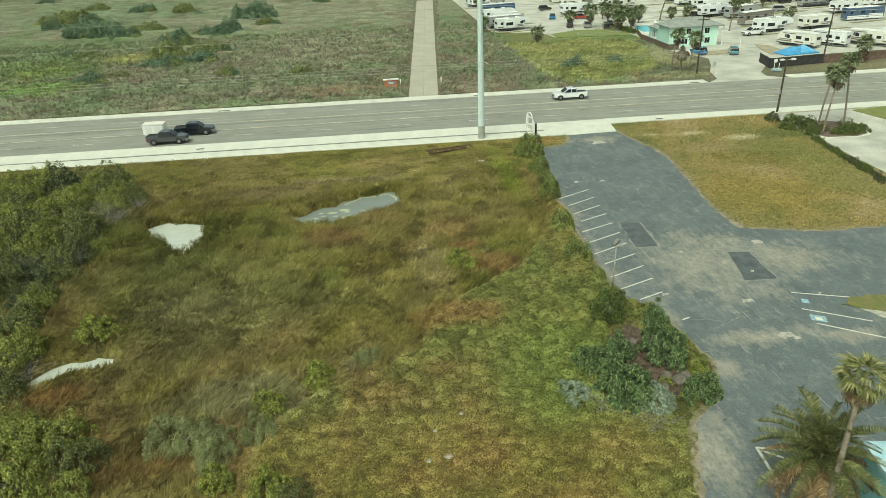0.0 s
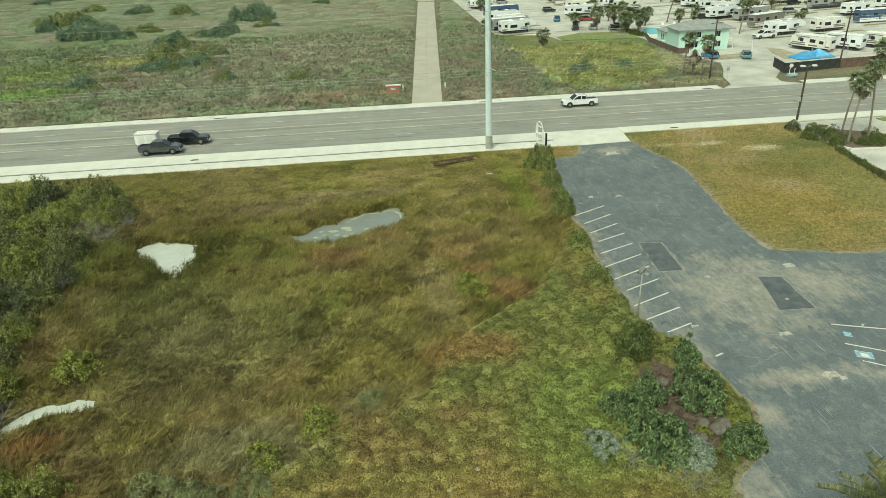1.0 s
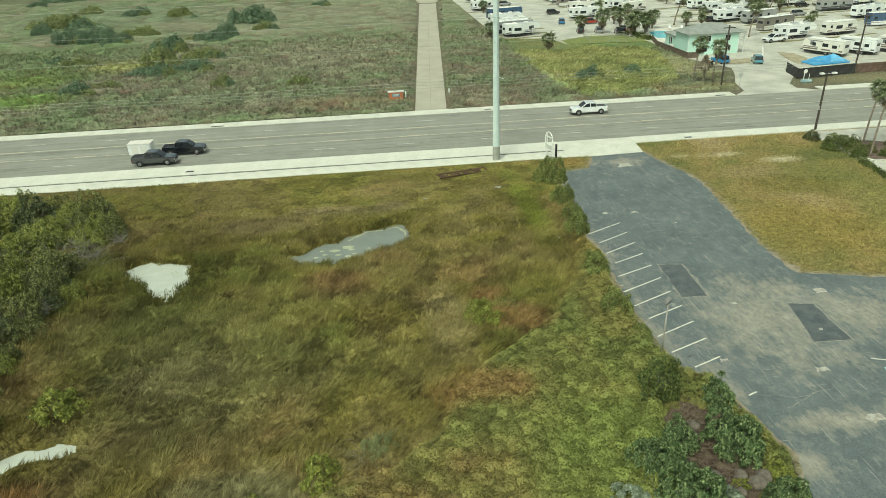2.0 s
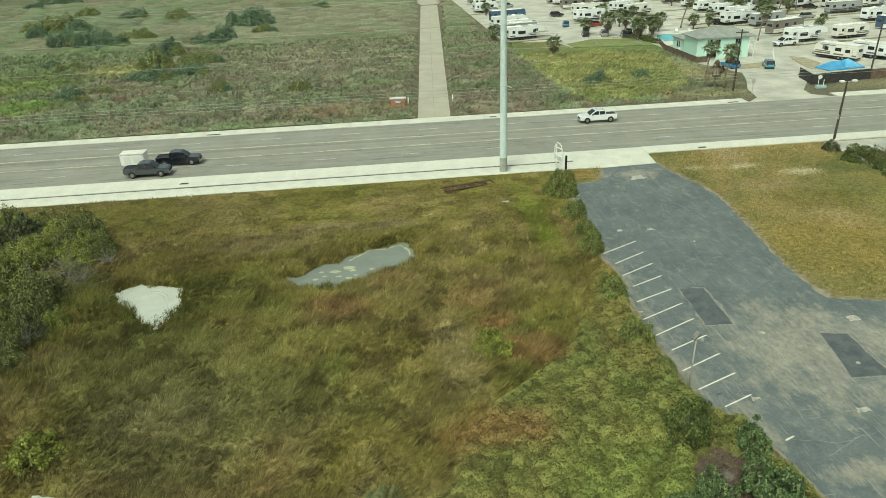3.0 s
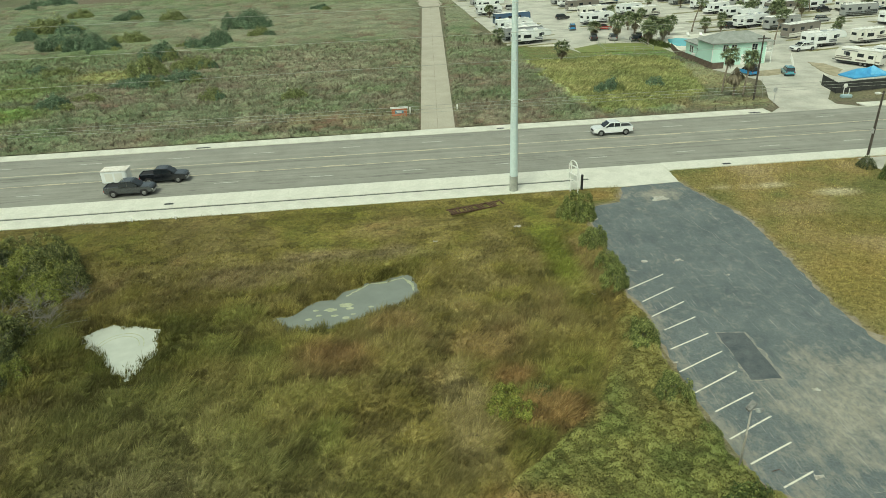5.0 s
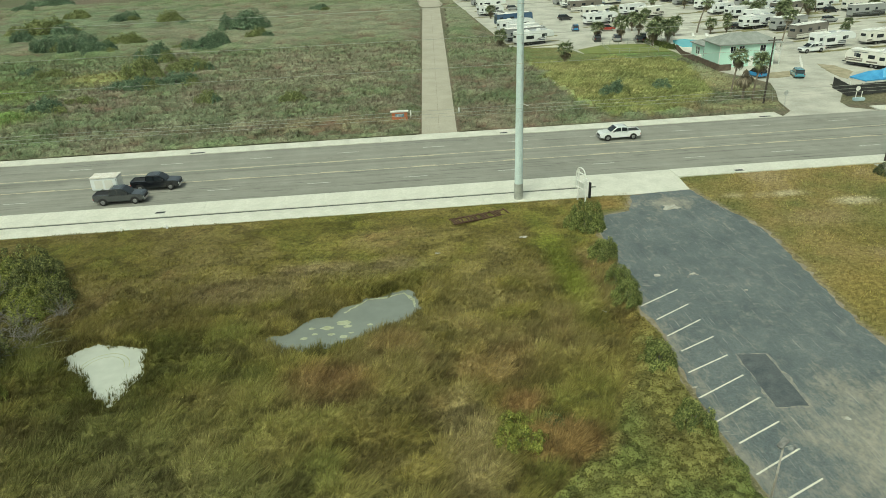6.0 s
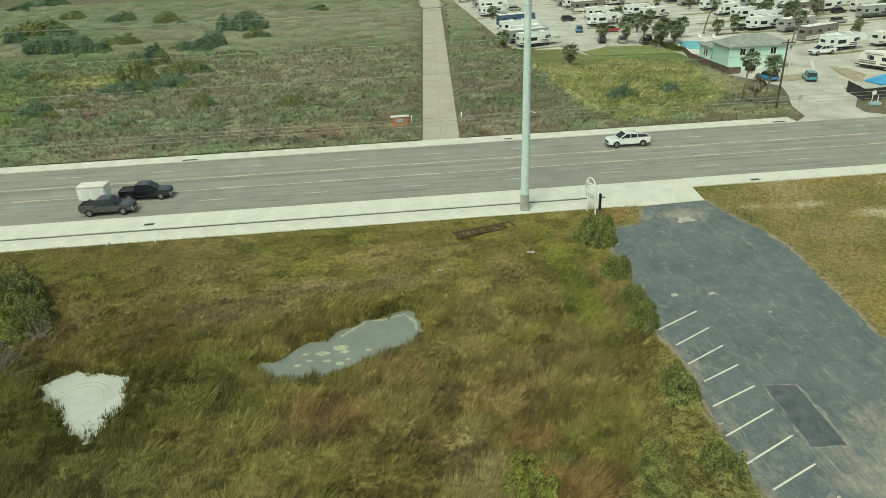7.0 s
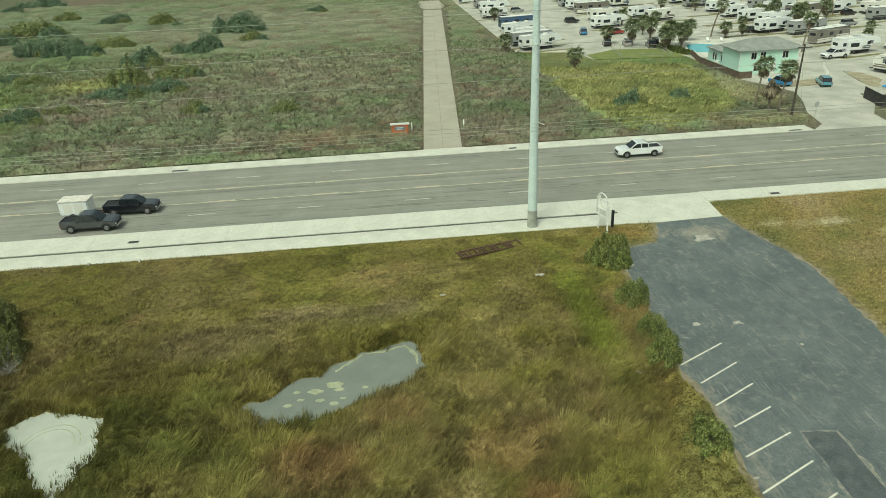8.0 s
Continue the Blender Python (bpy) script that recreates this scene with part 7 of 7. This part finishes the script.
# ---- campers ----
def camper(kind, col, stripe, label, L=10.5):
    """A camper one can copy: fifth wheel, travel trailer or motorhome; its side windows face -y and +y."""
    t = thing("camper", label, "camper", pose(0, 0, 0.03), "campers on their pads")
    h, w = 3.35, 1.25
    a, b = -L / 2, L / 2
    if kind == "fifth":
        out = [(a, 0.75), (a, h - 0.1), (a + 0.15, h), (b - 1.4, h + 0.12), (b - 0.4, h - 0.35), (b, 2.5), (b - 0.1, 1.75), (b - 2.3, 1.7), (b - 2.5, 0.75)]
    elif kind == "motorhome":
        out = [(a, 0.5), (a, h - 0.1), (a + 0.15, h), (b - 0.3, h), (b, h - 0.35), (b + 0.1, 1.3), (b, 0.5)]
    else:
        out = [(a, 0.65), (a, h - 0.3), (a + 0.25, h - 0.15), (b - 0.8, h - 0.15), (b - 0.15, h - 0.7), (b, 1.5), (b - 0.5, 0.65)]
    part("body", profile(out, -w, w, 0.13), PAINTS[col], t)
    part("underframe", boxes((a + 0.3, b - (2.6 if kind == "fifth" else 0.6), -w + 0.12, w - 0.12, 0.42, 0.78)), BLACKPL, t)
    top = h if kind != "trailer" else h - 0.15
    part("roof", boxes((a + 0.2, b - (1.6 if kind == "fifth" else 0.9), -w + 0.05, w - 0.05, top - 0.02, top + 0.05), bevel=0.02), WHITE, t, "white roof")
    for x in (a + L * 0.3, a + L * 0.62):
        part("air_unit", boxes((x - 0.5, x + 0.5, -0.35, 0.35, top + 0.04, top + 0.3), bevel=0.06), WHITE, t)
    part("rear_window", boxes((a - 0.02, a + 0.01, -0.7, 0.7, 1.9, 2.5)), GLASS, t)
    for s in (-1, 1):
        y0, y1 = sorted((s * w, s * (w + 0.02)))
        for x, ww in ((a + 0.9, 0.9), (a + L * 0.36, 1.3), (a + L * 0.66, 0.8)):
            part("window", boxes((x, x + ww, y0, y1, 1.75, 2.45), bevel=0.005), GLASS, t)
        part("stripe", boxes((a + 0.1, b - (2.6 if kind == "fifth" else 0.25), y0, y1 - 0.005, 1.0, 1.3)), PAINTS[stripe], t)
        part("stripe", boxes((a + L * 0.55, b - (2.6 if kind == "fifth" else 0.4), y0, y1 - 0.005, 1.4, 1.62)), PAINTS[stripe], t)
        part("door", boxes((a + L * 0.52, a + L * 0.52 + 0.75, y0, y1 + 0.015, 0.8, 2.7), bevel=0.01), PAINTS[col], t)
        for x in ((a + L * 0.3, a + L * 0.3 + 0.9) if kind != "motorhome" else (a + L * 0.28, b - 1.9)):
            wheel(t, x, s * (w - 0.16), 0.4)
    if kind != "motorhome":
        part("slide_out", boxes((a + L * 0.16, a + L * 0.5, -w - 0.6, -w, 0.95, 2.85), bevel=0.04), PAINTS[col], t)
        part("window", boxes((a + L * 0.22, a + L * 0.42, -w - 0.62, -w - 0.6, 1.6, 2.4)), GLASS, t)
        part("slide_out", boxes((a + L * 0.1, a + L * 0.27, w, w + 0.45, 0.95, 2.75), bevel=0.04), PAINTS[col], t)
        part("window", boxes((a + L * 0.13, a + L * 0.24, w + 0.45, w + 0.465, 1.7, 2.35)), GLASS, t)
        part("front_graphic", boxes((b - L * 0.3, b - L * 0.2, -w - 0.012, w + 0.012, 1.9, 2.6)), PAINTS["graphics"], t)
        part("awning", boxes((a + L * 0.5, a + L * 0.85, w, w + 0.12, 2.75, 2.9), bevel=0.03), PAINTS["graphics"], t)
        part("hitch", boxes((b - 2.2 if kind == "fifth" else b - 0.6, b - 2.0 if kind == "fifth" else b + 0.9, -0.1, 0.1, 0.0 if kind == "fifth" else 0.45, 1.7 if kind == "fifth" else 0.6)), BLACKPL, t)
    else:
        part("windshield", profile([(b - 0.02, 1.5), (b + 0.12, 1.5), (b + 0.06, 2.7), (b - 0.08, 2.7)], -1.1, 1.1), GLASS, t)
        part("belly", boxes((a + 0.2, b - 0.2, -w - 0.01, w + 0.01, 0.35, 0.95), bevel=0.03), PAINTS[stripe], t)
    return t


MODELS = [camper("fifth", "white", "graphics", "white fifth-wheel camper with grey stripes on its pad"),
          camper("trailer", "white", "graphics", "white travel trailer with grey stripes on its pad", 8.6),
          camper("trailer", "cream", "brown", "cream travel trailer with brown stripes on its pad", 9.2),
          camper("motorhome", "navy", "white", "blue motorhome coach on its pad", 11.5),
          camper("motorhome", "brown", "cream", "dark bronze motorhome coach on its pad", 11.5),
          camper("fifth", "cream", "navy", "cream fifth-wheel camper on its pad", 11.0),
          camper("motorhome", "silver", "slate", "silver motorhome coach with dark lower panels", 11.0),
          camper("fifth", "white", "slate", "white fifth-wheel camper with broad dark stripes", 10.8)]
PLACES = [(1, 25.5, 111, 13), (0, 25.0, 97.6, 14), (6, 24.0, 103.6, 14), (7, 25.0, 120, 12), (3, 27.0, 134, 14), (1, 24, 158, 10), (0, 27, 175, 9), (4, 56, 158.5, 10), (5, 55, 140.5, 6), (0, 51, 125.5, 15), (1, 67, 143, 15), (2, 69, 134, 15)]
PLACES2 = [(7, 94, 146, 8), (7, 87, 104, 15), (6, 93, 99, 18), (4, 90.5, 86, 22), (0, 87.5, 71.8, 8), (2, 100, 73.5, 10), (3, 119.5, 83, 5), (0, 122, 131, 8), (5, 131, 126, 8), (2, 81.6, 50, 117), (1, 88.5, 49.5, 120), (2, 96.5, 47.5, 122), (0, 105, 47, 125)]
taken, used = [], set()


def park_camper(k, x, y, a):
    m = pose(x, y, 0.03, 0, 0, a)
    if k in used:
        copy_thing(MODELS[k], m)
    else:
        used.add(k)
        MODELS[k].matrix_basis = m
    taken.append((x, y))


for k, x, y, a in PLACES + PLACES2:
    park_camper(k, x, y, a)
prng = random.Random(77)
for cx in (26, 57, 71, 93, 108, 124, 142, 158, 176, 192, 210):
    y = (168 if cx < 90 else 108 if cx < 120 else 92) + 3 * math.sin(cx)
    while y < 236:
        if prng.random() < 0.8 and all(math.hypot(cx - a, y - b) > 9.0 for a, b in taken):
            park_camper(prng.choice((0, 0, 1, 2, 3, 4, 5, 6, 6, 7, 7)), cx + prng.uniform(-1.5, 1.5), y, prng.uniform(6, 18))
        y += prng.uniform(8.0, 10.5)
turf = mottled("pad_turf", (0.14, 0.15, 0.06), (0.22, 0.19, 0.09), 0.5, 4)
for x, y in list(taken):
    if y > 60 and x > 20:
        s = part("grass_strip", slab(ragged([(-7.5, -0.7), (7.5, -0.5), (7.7, 0.6), (-7.4, 0.8)], 1.2, 0.35, x), -0.05, 0.075), turf)
        s.matrix_basis = pose(x + 1, y - 3.6, 0, 0, 0, 10)
        tagged(s, "narrow worn grass strip between camper pads", "grass strip", "pad strips", "structure")
for q in ([(74.1, 55.2), (76.2, 52.5), (75.9, 46.6), (71.6, 41.4), (70.9, 43.0), (72.0, 48.5)], [(54.6, 46.2), (60.2, 49.6), (65.8, 50.4), (64.6, 46.4), (60.6, 45.4)]):
    s = part("drive_island", slab(ragged(q, 0.8, 0.25, 2.0), 0.0, 0.12), mottled("dry_island_turf", (0.27, 0.235, 0.15), (0.40, 0.355, 0.25), 0.7, 6))
    tagged(s, "dry brown grass island beside the park drive", "island", kind="structure")
pad = mottled("pale_pad", (0.5, 0.49, 0.42), (0.58, 0.57, 0.5), 0.3, 4, 0.9)
grass_rng = random.Random(5)
for col in range(9):
    for row in range(13):
        x, y = 63 + 15.5 * col + 1.2 * row, 102 + 6.4 * row - 1.5 * col
        if any(math.hypot(x - a, y + 3.6 - b) < 4.2 for a, b in taken) or (x < 75 and y < 100) or grass_rng.random() < 0.15:
            continue
        kind = grass_rng.random() < 0.6
        w = grass_rng.uniform(0.8, 1.5)
        s = part("grass_strip" if kind else "camper_pad", slab(ragged([(-6.5, -w), (6.5, -0.8 * w), (6.7, 0.8 * w), (-6.4, w)], 1.2, 0.35 if kind else 0.03, x), -0.05, 0.07 if kind else 0.05), turf if kind else pad)
        s.matrix_basis = pose(x, y, 0, 0, 0, 11)
        tagged(s, "narrow worn grass strip between camper pads" if kind else "empty pale concrete camper pad", "grass strip" if kind else "camper pad", "pad strips", "structure")

for entries in SHRUBS.values():
    for o, placed in entries:
        if not placed:
            for c in (*o.children, o):
                bpy.data.objects.remove(c)
